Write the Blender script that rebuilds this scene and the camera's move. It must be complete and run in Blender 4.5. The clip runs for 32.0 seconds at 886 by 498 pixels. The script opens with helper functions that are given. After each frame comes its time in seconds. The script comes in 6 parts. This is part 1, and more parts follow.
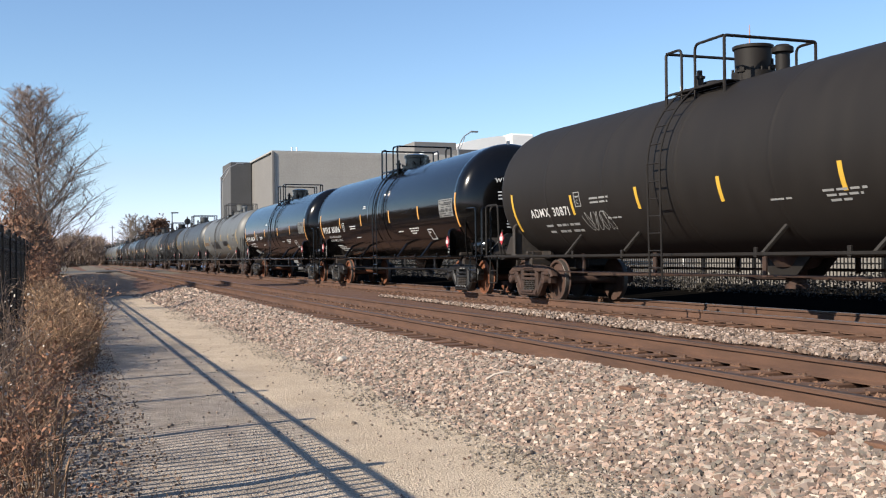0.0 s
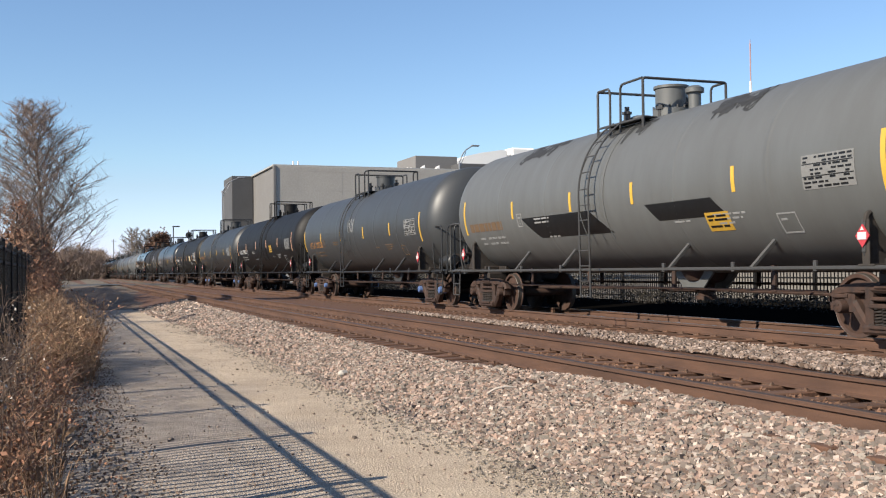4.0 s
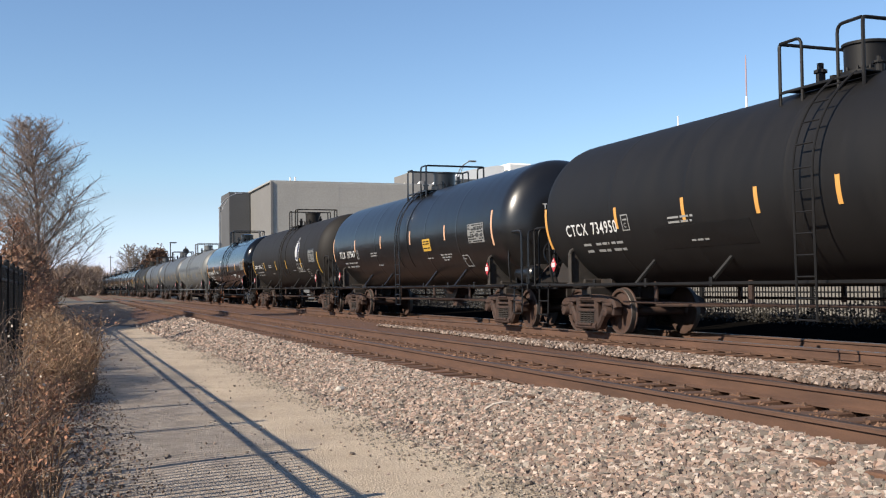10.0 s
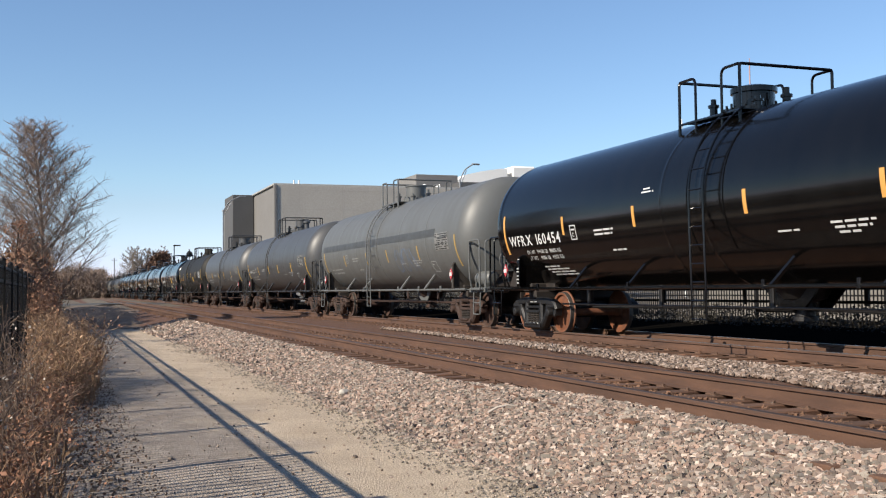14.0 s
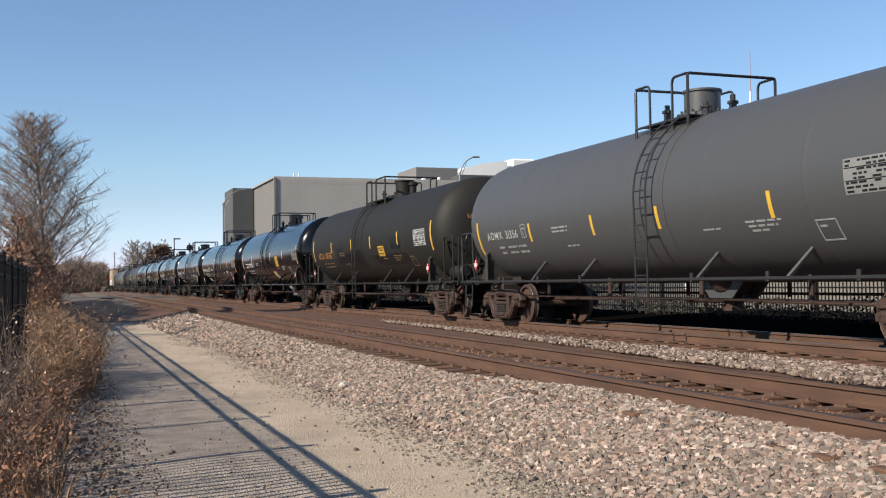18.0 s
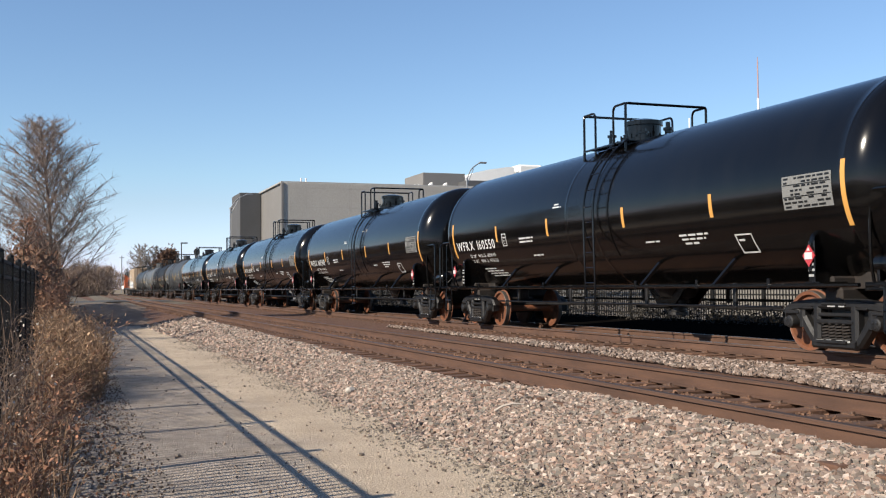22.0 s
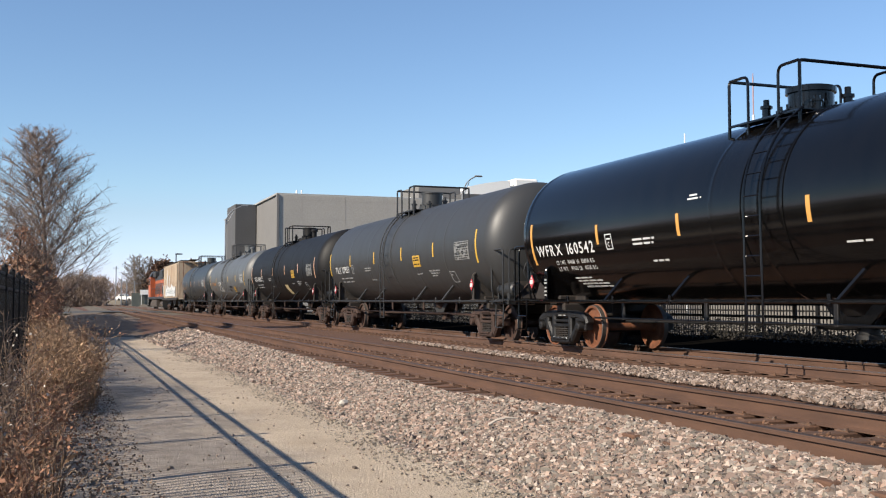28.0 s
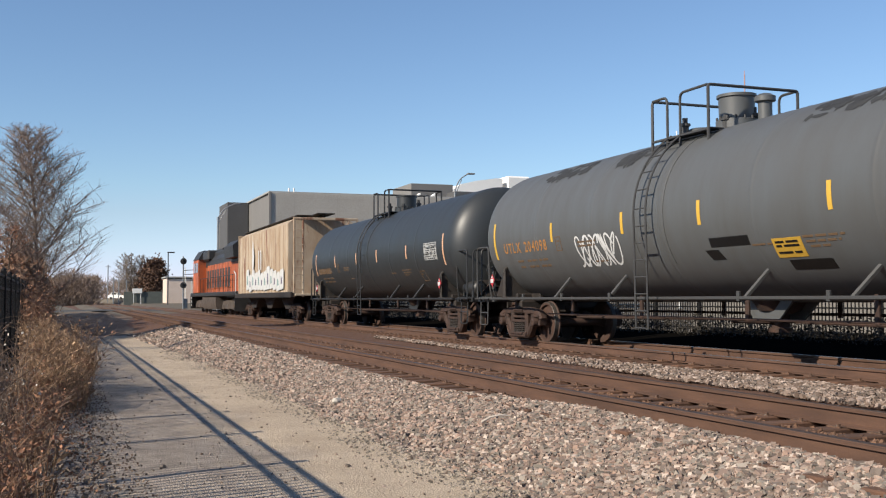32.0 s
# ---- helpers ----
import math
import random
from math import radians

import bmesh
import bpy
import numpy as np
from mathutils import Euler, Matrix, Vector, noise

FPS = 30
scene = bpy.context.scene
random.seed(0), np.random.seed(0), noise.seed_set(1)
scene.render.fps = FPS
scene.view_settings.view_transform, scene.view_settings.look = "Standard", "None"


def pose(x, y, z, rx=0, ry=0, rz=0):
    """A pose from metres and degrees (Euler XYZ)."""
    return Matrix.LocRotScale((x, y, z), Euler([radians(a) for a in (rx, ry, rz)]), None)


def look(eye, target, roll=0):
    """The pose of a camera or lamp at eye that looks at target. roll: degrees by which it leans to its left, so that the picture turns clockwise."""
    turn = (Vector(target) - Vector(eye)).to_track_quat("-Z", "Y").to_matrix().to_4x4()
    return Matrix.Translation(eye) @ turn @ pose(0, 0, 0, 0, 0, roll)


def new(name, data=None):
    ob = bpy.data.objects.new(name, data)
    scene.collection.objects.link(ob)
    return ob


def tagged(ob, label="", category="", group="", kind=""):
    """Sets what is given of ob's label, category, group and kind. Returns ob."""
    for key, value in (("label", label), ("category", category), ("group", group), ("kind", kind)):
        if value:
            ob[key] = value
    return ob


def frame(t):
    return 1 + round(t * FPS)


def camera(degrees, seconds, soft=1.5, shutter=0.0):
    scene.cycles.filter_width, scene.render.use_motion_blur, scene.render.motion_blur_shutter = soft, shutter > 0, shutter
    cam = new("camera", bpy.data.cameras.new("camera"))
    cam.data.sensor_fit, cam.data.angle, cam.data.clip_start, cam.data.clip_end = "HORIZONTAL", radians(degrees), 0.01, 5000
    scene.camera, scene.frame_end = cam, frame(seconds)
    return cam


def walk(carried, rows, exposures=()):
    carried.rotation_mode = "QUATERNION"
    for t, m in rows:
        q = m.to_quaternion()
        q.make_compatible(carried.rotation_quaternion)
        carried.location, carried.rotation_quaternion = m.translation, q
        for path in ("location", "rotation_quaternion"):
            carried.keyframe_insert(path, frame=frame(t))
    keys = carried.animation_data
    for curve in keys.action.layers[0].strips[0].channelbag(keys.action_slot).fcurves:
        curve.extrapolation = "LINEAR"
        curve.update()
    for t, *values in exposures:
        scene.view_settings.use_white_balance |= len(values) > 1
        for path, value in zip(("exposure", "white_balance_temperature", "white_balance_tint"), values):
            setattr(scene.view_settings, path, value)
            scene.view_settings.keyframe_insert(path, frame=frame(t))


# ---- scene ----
EYE = (0.0, 0.0, 0.99)
cam = camera(46.47, 32.0, soft=1.15)


def aim(yaw, pitch, roll):
    """The camera's pose: degrees to the right of the track's line, upwards, and lean."""
    a, b = radians(yaw), radians(pitch)
    way = Vector((math.sin(a) * math.cos(b), math.cos(a) * math.cos(b), math.sin(b)))
    return look(EYE, Vector(EYE) + way, roll)


# seconds, yaw, pitch, lean
SHOT = [
    (0, 20.32, 0.44, -0.61), (0.5, 20.36, 0.67, -0.24), (1, 20.32, 0.91, -0.09), (1.5, 20.40, 0.85, -0.28),
    (2, 20.44, 0.82, -0.37), (2.5, 20.51, 0.90, -0.59), (3, 20.52, 1.09, -0.64), (3.5, 20.31, 1.19, -0.49),
    (5.5, 20.10, 1.22, -0.77), (6, 20.03, 1.22, -0.82), (6.5, 19.93, 1.54, -0.82), (7, 20.03, 1.87, -0.42),
    (7.5, 20.07, 2.03, -0.51), (8, 20.21, 1.97, -0.35), (8.5, 20.35, 2.07, -0.33), (9, 20.50, 2.07, 0.00),
    (9.5, 20.54, 2.08, -0.18), (10, 20.43, 2.07, -0.72), (10.5, 20.24, 2.27, -0.63), (11, 19.94, 2.35, -0.58),
    (11.5, 19.87, 2.24, -0.76), (12, 19.92, 2.24, -0.84), (12.5, 19.98, 2.14, -0.88), (13, 20.12, 2.15, -0.76),
    (13.5, 20.07, 2.25, -0.67), (14, 20.24, 2.24, -0.65), (14.5, 20.26, 2.21, -0.66), (16.5, 20.35, 1.88, -0.82),
    (17, 20.30, 1.93, -0.64), (17.5, 20.30, 1.88, -0.63), (18, 20.23, 1.84, -0.78), (18.5, 20.22, 1.86, -0.72),
    (19, 20.13, 1.88, -0.86), (19.5, 19.97, 1.88, -0.79), (20, 19.89, 2.00, -0.72), (20.5, 19.93, 2.06, -0.70),
    (21, 19.84, 1.99, -0.69), (21.5, 19.85, 1.96, -0.55), (22, 19.86, 2.15, -0.48), (22.5, 20.03, 2.38, -0.27),
    (23, 20.18, 2.56, -0.19), (23.5, 20.46, 2.71, -0.10), (24, 20.50, 2.88, 0.03), (24.5, 20.46, 2.77, -0.04),
    (25, 20.41, 2.65, -0.18), (25.5, 20.36, 2.70, -0.18), (27.5, 20.23, 2.73, -0.14), (28, 20.14, 2.88, -0.01),
    (28.5, 20.23, 2.78, -0.25), (29, 20.17, 2.69, -0.20), (29.5, 20.27, 2.60, -0.27), (30, 20.30, 2.61, -0.31),
    (30.5, 20.22, 2.48, -0.43), (31, 20.27, 2.57, -0.39), (31.5, 20.42, 2.71, -0.18), (32, 20.55, 2.75, -0.19),
]
walk(cam, [(t, aim(a, b, c)) for t, a, b, c in SHOT],
     exposures=[(0, 0.78), (2, 0.73), (5, 0.68), (8, 0.64), (14, 0.62), (17, 0.53), (20, 0.55), (22, 0.62), (26, 0.63), (29, 0.64), (30, 0.61), (31, 0.58), (32, 0.47)])

# ---- world and sun ----
SUN_WAY = Vector((-0.966, -0.259, 0.646)).normalized()
world = bpy.data.worlds.new("sky")
scene.world = world
world.use_nodes = True
wn = world.node_tree
sky = wn.nodes.new("ShaderNodeTexSky")
sky.sky_type = "NISHITA"
sky.sun_disc = False
sky.sun_elevation = math.asin(SUN_WAY.z)
sky.sun_rotation = math.atan2(SUN_WAY.x, SUN_WAY.y) % (2 * math.pi)
sky.air_density, sky.dust_density, sky.ozone_density = 1.0, 0.1, 4.2
# a cleaner, less yellow band of air over the horizon
sp, cb = wn.nodes.new("ShaderNodeSeparateColor"), wn.nodes.new("ShaderNodeCombineColor")


def sky_math(op, x, y):
    n = wn.nodes.new("ShaderNodeMath")
    n.operation = op
    for i, v in enumerate((x, y)):
        if isinstance(v, float):
            n.inputs[i].default_value = v
        else:
            wn.links.new(v, n.inputs[i])
    return n.outputs[0]


wn.links.new(sky.outputs[0], sp.inputs[0])
air_blue = sky_math("MAXIMUM", sp.outputs[2], sky_math("MULTIPLY", sp.outputs[1], 1.17))
air_green = sky_math("MINIMUM", sp.outputs[1], sky_math("MULTIPLY", sky_math("ADD", sp.outputs[0], air_blue), 0.515))
wn.links.new(sky_math("MULTIPLY", sp.outputs[0], 0.985), cb.inputs[0])
wn.links.new(sky_math("MULTIPLY", air_green, 0.985), cb.inputs[1])
wn.links.new(air_blue, cb.inputs[2])
wn.links.new(cb.outputs[0], wn.nodes["Background"].inputs[0])
wn.nodes["Background"].inputs[1].default_value = 0.098
sun = new("sun", bpy.data.lights.new("sun", "SUN"))
sun.data.energy, sun.data.angle, sun.data.color = 5.0, radians(0.5), (1.0, 0.9, 0.76)
sun.matrix_world = look(SUN_WAY * 60, (0, 0, 0))

# ---- materials ----
ALBEDO = 0.655


def material(name, colour, rough=0.6, metal=0.0, coat=0.0, second=None, scale=3.0, amount=0.5, grain=60.0, bump=0.15,
             stretch=(1, 1, 1), spots=None, spot_scale=9.0, spot_at=0.62, vary=0.0, dist=0.01, rough_vary=0.12, tones=None, spec=0.5, grit=0.18):
    """A surface of two mixed tones, a fine grain, optional spots (rust, stains) and a small relief."""
    m = bpy.data.materials.new(name)
    m.use_nodes = True
    t = m.node_tree
    N, K = t.nodes, t.links
    b = N["Principled BSDF"]
    b.inputs["Metallic"].default_value = metal
    b.inputs["Coat Weight"].default_value = coat
    b.inputs["Specular IOR Level"].default_value = spec
    b.inputs["Coat Roughness"].default_value = 0.08
    co = N.new("ShaderNodeTexCoord")
    mp = N.new("ShaderNodeMapping")
    mp.inputs["Scale"].default_value = stretch
    K.new(co.outputs["Object"], mp.inputs[0])
    n1 = N.new("ShaderNodeTexNoise")
    n1.inputs["Scale"].default_value, n1.inputs["Detail"].default_value = scale, 6
    n1.inputs["Roughness"].default_value = 0.62
    n2 = N.new("ShaderNodeTexNoise")
    n2.inputs["Scale"].default_value, n2.inputs["Detail"].default_value = grain, 3
    K.new(mp.outputs[0], n1.inputs[0])
    K.new(co.outputs["Object"], n2.inputs[0])
    second = second or tuple(c * 0.7 for c in colour)
    mix = N.new("ShaderNodeMix")
    mix.data_type = "RGBA"
    mix.inputs[6].default_value, mix.inputs[7].default_value = (*colour, 1), (*second, 1)
    ramp = N.new("ShaderNodeMapRange")
    ramp.inputs[1].default_value, ramp.inputs[2].default_value = 0.35, 0.68
    ramp.inputs[4].default_value = amount
    K.new(n1.outputs[0], ramp.inputs[0])
    K.new(ramp.outputs[0], mix.inputs[0])
    col = mix.outputs[2]
    if spots:
        n3 = N.new("ShaderNodeTexNoise")
        n3.inputs["Scale"].default_value, n3.inputs["Detail"].default_value = spot_scale, 8
        n3.inputs["Roughness"].default_value = 0.7
        K.new(mp.outputs[0], n3.inputs[0])
        r3 = N.new("ShaderNodeMapRange")
        r3.inputs[1].default_value, r3.inputs[2].default_value = spot_at, spot_at + 0.08
        K.new(n3.outputs[0], r3.inputs[0])
        mx = N.new("ShaderNodeMix")
        mx.data_type = "RGBA"
        mx.inputs[7].default_value = (*spots, 1)
        K.new(r3.outputs[0], mx.inputs[0])
        K.new(col, mx.inputs[6])
        col = mx.outputs[2]
    if tones:
        tones = [tuple(0.78 * c + 0.22 * sum(q) / 3 for c in q) for q in tones]
        # each loose piece takes one of several tones
        gi = N.new("ShaderNodeNewGeometry")
        cr = N.new("ShaderNodeValToRGB")
        cr.color_ramp.interpolation = "CONSTANT"
        while len(cr.color_ramp.elements) < len(tones):
            cr.color_ramp.elements.new(0.5)
        for i, tone in enumerate(tones):
            cr.color_ramp.elements[i].position = i / len(tones)
            cr.color_ramp.elements[i].color = (*tone, 1)
        K.new(gi.outputs["Random Per Island"], cr.inputs[0])
        mt = N.new("ShaderNodeMix")
        mt.data_type = "RGBA"
        mt.inputs[0].default_value = 0.75
        K.new(col, mt.inputs[6])
        K.new(cr.outputs[0], mt.inputs[7])
        col = mt.outputs[2]
    hs = N.new("ShaderNodeHueSaturation")
    g = N.new("ShaderNodeMapRange")
    g.inputs[3].default_value, g.inputs[4].default_value = ALBEDO * (1 - grit), ALBEDO * (1 + grit)
    K.new(n2.outputs[0], g.inputs[0])
    if vary:
        oi = N.new("ShaderNodeObjectInfo")
        ge = N.new("ShaderNodeNewGeometry")
        ad = N.new("ShaderNodeMath")
        ad.operation = "ADD"
        K.new(oi.outputs["Random"], ad.inputs[0])
        K.new(ge.outputs["Random Per Island"], ad.inputs[1])
        fr = N.new("ShaderNodeMath")
        fr.operation = "FRACT"
        K.new(ad.outputs[0], fr.inputs[0])
        vr = N.new("ShaderNodeMapRange")
        vr.inputs[3].default_value, vr.inputs[4].default_value = 1 - vary, 1 + vary
        K.new(fr.outputs[0], vr.inputs[0])
        mu = N.new("ShaderNodeMath")
        mu.operation = "MULTIPLY"
        K.new(g.outputs[0], mu.inputs[0])
        K.new(vr.outputs[0], mu.inputs[1])
        K.new(mu.outputs[0], hs.inputs["Value"])
    else:
        K.new(g.outputs[0], hs.inputs["Value"])
    K.new(col, hs.inputs["Color"])
    K.new(hs.outputs[0], b.inputs["Base Color"])
    rr = N.new("ShaderNodeMapRange")
    rr.inputs[3].default_value, rr.inputs[4].default_value = max(0.03, rough - rough_vary), min(1, rough + rough_vary)
    K.new(n1.outputs[0], rr.inputs[0])
    K.new(rr.outputs[0], b.inputs["Roughness"])
    if bump:
        bp = N.new("ShaderNodeBump")
        bp.inputs["Strength"].default_value, bp.inputs["Distance"].default_value = bump, dist
        K.new(n2.outputs[0], bp.inputs["Height"])
        K.new(bp.outputs[0], b.inputs["Normal"])
    return m


def paint(name, colour, rough, coat=0.0, dust=0.35, dust_colour=None):
    d = dust_colour or tuple(c * 0.8 + g for c, g in zip(colour, (0.0135, 0.0118, 0.0102)))
    return material(name, colour, rough, coat=coat, second=d, scale=1.0, amount=dust * 1.3, grain=140, bump=0.03, stretch=(0.6, 2.4, 0.6),
                    rough_vary=0.08 if rough > 0.3 else 0.03, dist=0.002, spec=0.5 if 0.3 < rough < 0.52 else 0.25)


steel_grime = material("grimy_steel", (0.022, 0.018, 0.016), 0.75, 0.1, second=(0.05, 0.034, 0.025), scale=6, amount=0.7, bump=0.3)
saddle_dirt = material("dusty_dark_steel", (0.03, 0.026, 0.0225), 0.85, second=(0.075, 0.058, 0.045), scale=5, amount=0.8, grain=60, bump=0.2)
frame_brown = material("brown_cast_steel", (0.034, 0.0185, 0.0135), 0.8, second=(0.1, 0.047, 0.028), scale=7, amount=0.7, grain=90, bump=0.35,
                       spots=(0.035, 0.028, 0.024), spot_scale=5, spot_at=0.6)
frame_black = material("black_cast_steel", (0.0065, 0.006, 0.0062), 0.55, second=(0.016, 0.013, 0.0115), scale=7, amount=0.6, grain=90, bump=0.3)
wheel_rust = material("orange_rusted_wheel", (0.25, 0.088, 0.036), 0.7, second=(0.1, 0.04, 0.022), scale=5, amount=0.7, grain=70, bump=0.2)
wheel_brown = material("brown_wheel", (0.085, 0.042, 0.027), 0.75, second=(0.05, 0.029, 0.021), scale=5, amount=0.7, grain=70, bump=0.2)
tread = material("worn_bright_steel", (0.16, 0.14, 0.125), 0.55, 0.6, scale=12, amount=0.3, bump=0.05)
black_tube = paint("black_tube_paint", (0.012, 0.012, 0.013), 0.45)
grey_tube = paint("grey_tube_paint", (0.075, 0.075, 0.075), 0.55)
dark_tube = paint("dusty_dark_tube_paint", (0.024, 0.024, 0.024), 0.5)
white_paint = material("white_stencil", (0.78, 0.78, 0.76), 0.6, amount=0.3, scale=5, bump=0, second=(0.6, 0.6, 0.58))
grey_stencil = material("grey_stencil", (0.37, 0.37, 0.36), 0.6, amount=0.5, scale=9, bump=0)
dark_stencil = material("dark_patch_paint", (0.0045, 0.0045, 0.0045), 0.5, amount=0.3, bump=0)
orange_stencil = material("orange_stencil", (0.5, 0.23, 0.06), 0.6, amount=0.4, scale=9, bump=0)
stripe_yellow = material("yellow_reflector", (0.82, 0.5, 0.06), 0.4, amount=0.25, scale=12, bump=0, second=(0.7, 0.42, 0.08))
stripe_salmon = material("salmon_reflector", (0.86, 0.5, 0.3), 0.4, amount=0.25, scale=12, bump=0)
sign_yellow = material("yellow_sign", (0.66, 0.39, 0.05), 0.5, amount=0.3, scale=8, bump=0)
sign_red = material("red_placard", (0.62, 0.06, 0.075), 0.45, amount=0.2, scale=8, bump=0)
blue_cap = material("blue_bearing_cap", (0.12, 0.2, 0.42), 0.5, amount=0.4, scale=20, bump=0.1)
dark_rubber = material("black_rubber", (0.018, 0.018, 0.018), 0.7, bump=0.1)


loco_glass = material("dark_cab_glass", (0.012, 0.014, 0.016), 0.08, coat=0.5, bump=0)
TRACK_X = 11.35          # middle of the far track

# ---- mesh tools ----
class Shape:
    """Collects corners and faces of one mesh."""

    def __init__(self):
        self.v, self.f = [], []

    def add(self, verts, faces):
        n = len(self.v)
        self.v += [tuple(p) for p in verts]
        self.f += [tuple(i + n for i in q) for q in faces]
        return self

    def box(self, c, s, bevel=0.0, m=None):
        hx, hy, hz = s[0] / 2, s[1] / 2, s[2] / 2
        b = min(bevel, hx * 0.9, hy * 0.9, hz * 0.9)
        vs, fs = [], []
        if b <= 0:
            vs = [(x, y, z) for x in (-hx, hx) for y in (-hy, hy) for z in (-hz, hz)]
            fs = [(0, 1, 3, 2), (4, 6, 7, 5), (0, 4, 5, 1), (2, 3, 7, 6), (0, 2, 6, 4), (1, 5, 7, 3)]
        else:
            ix = {}
            for sx in (-1, 1):
                for sy in (-1, 1):
                    for sz in (-1, 1):
                        for a in range(3):
                            p = [sx * (hx - b), sy * (hy - b), sz * (hz - b)]
                            p[a] = (sx, sy, sz)[a] * (hx, hy, hz)[a]
                            ix[sx, sy, sz, a] = len(vs)
                            vs.append(tuple(p))
            for a in range(3):
                o = [i for i in range(3) if i != a]
                for s1 in (-1, 1):
                    q = []
                    for e, g in ((-1, -1), (1, -1), (1, 1), (-1, 1)):
                        k = [0, 0, 0]
                        k[a], k[o[0]], k[o[1]] = s1, e, g
                        q.append(ix[k[0], k[1], k[2], a])
                    fs.append(tuple(q))
            for a in range(3):
                o = [i for i in range(3) if i != a]
                for e in (-1, 1):
                    for g in (-1, 1):
                        k, l = [0, 0, 0], [0, 0, 0]
                        k[a], k[o[0]], k[o[1]] = -1, e, g
                        l[a], l[o[0]], l[o[1]] = 1, e, g
                        fs.append((ix[(*k, o[0])], ix[(*k, o[1])], ix[(*l, o[1])], ix[(*l, o[0])]))
            for sx in (-1, 1):
                for sy in (-1, 1):
                    for sz in (-1, 1):
                        fs.append(tuple(ix[sx, sy, sz, a] for a in range(3)))
        mm = Matrix.Translation(c) @ m if m else None
        vs = [mm @ Vector(p) for p in vs] if mm else [(p[0] + c[0], p[1] + c[1], p[2] + c[2]) for p in vs]
        return self.add(vs, fs)

    def tube(self, pts, r, n=6, cap=True, r2=None):
        pts = [Vector(p) for p in pts]
        vs, fs = [], []
        side = None
        for i, p in enumerate(pts):
            d = (pts[min(i + 1, len(pts) - 1)] - pts[max(i - 1, 0)]).normalized()
            if side is None:
                side = d.cross(Vector((0, 0, 1)) if abs(d.z) < 0.9 else Vector((1, 0, 0))).normalized()
            else:
                side = (side - d * side.dot(d)).normalized()
            up = d.cross(side)
            rr = r if r2 is None else r + (r2 - r) * i / max(1, len(pts) - 1)
            for k in range(n):
                a = 2 * math.pi * k / n
                vs.append(p + side * (rr * math.cos(a)) + up * (rr * math.sin(a)))
        for i in range(len(pts) - 1):
            for k in range(n):
                fs.append((i * n + k, i * n + (k + 1) % n, (i + 1) * n + (k + 1) % n, (i + 1) * n + k))
        if cap:
            fs += [tuple(range(n - 1, -1, -1)), tuple(range((len(pts) - 1) * n, len(pts) * n))]
        return self.add(vs, fs)

    def lathe(self, prof, axis="z", c=(0, 0, 0), n=24):
        """prof: (radius, height) rows, closed at the ends where the radius is 0."""
        vs, fs, rings = [], [], []
        for r, h in prof:
            if r < 1e-6:
                rings.append([len(vs)])
                vs.append((0, 0, h))
            else:
                rings.append(list(range(len(vs), len(vs) + n)))
                vs += [(r * math.cos(2 * math.pi * k / n), r * math.sin(2 * math.pi * k / n), h) for k in range(n)]
        for a, b in zip(rings, rings[1:]):
            for k in range(n):
                l = (k + 1) % n
                if len(a) == 1 and len(b) == 1:
                    continue
                if len(a) == 1:
                    fs.append((a[0], b[l], b[k]))
                elif len(b) == 1:
                    fs.append((a[k], a[l], b[0]))
                else:
                    fs.append((a[k], a[l], b[l], b[k]))
        if axis == "y":
            vs = [(x, z, y) for x, y, z in vs]
            fs = [q[::-1] for q in fs]
        elif axis == "x":
            vs = [(z, x, y) for x, y, z in vs]
        return self.add([(x + c[0], y + c[1], z + c[2]) for x, y, z in vs], fs)

    def prism(self, outline, axis, lo, hi):
        """An outline of (a, b) pushed from lo to hi along an axis: x takes (y, z), y takes (x, z), z takes (x, y)."""
        n = len(outline)
        put = {"x": lambda a, b, h: (h, a, b), "y": lambda a, b, h: (a, h, b), "z": lambda a, b, h: (a, b, h)}[axis]
        vs = [put(a, b, lo) for a, b in outline] + [put(a, b, hi) for a, b in outline]
        fs = [tuple(range(n)), tuple(range(2 * n - 1, n - 1, -1))] + [(k, n + k, n + (k + 1) % n, (k + 1) % n) for k in range(n)]
        return self.add(vs, fs)

    def mesh(self, name, mat=None, smooth=35):
        me = bpy.data.meshes.new(name)
        me.from_pydata([tuple(p) for p in self.v], [], self.f)
        me.materials.append(mat)
        if smooth:
            me.polygons.foreach_set("use_smooth", [True] * len(me.polygons))
            me.set_sharp_from_angle(angle=radians(smooth))
        me.update()
        return me


def fixed(me):
    """Turn the faces of a mesh outwards."""
    bm = bmesh.new()
    bm.from_mesh(me)
    bmesh.ops.recalc_face_normals(bm, faces=bm.faces)
    bm.to_mesh(me)
    bm.free()
    return me


STORE = {}


def shared(key, build, smooth=35):
    """A mesh that is built once and shared by all alike parts; its surface is set object by object."""
    if key not in STORE:
        STORE[key] = fixed(build().mesh(str(key if isinstance(key, str) else key[0]), None, smooth))
    return STORE[key]


def part(name, me, mat, parent=None, label="", at=None, kind=""):
    if isinstance(me, Shape):
        me = fixed(me.mesh(name))
    ob = new(name, me)
    if not me.materials:
        me.materials.append(None)
    if mat:
        ob.material_slots[0].link = "OBJECT"
        ob.material_slots[0].material = mat
    if parent:
        ob.parent = parent
    if at is not None:
        ob.matrix_basis = at if isinstance(at, Matrix) else Matrix.Translation(at)
    return tagged(ob, label, "", "", kind)


def thing(name, label, category, group="", kind="", at=None):
    ob = new(name)
    ob.empty_display_size = 0.3
    if at is not None:
        ob.matrix_basis = at if isinstance(at, Matrix) else Matrix.Translation(at)
    return tagged(ob, label, category, group, kind)


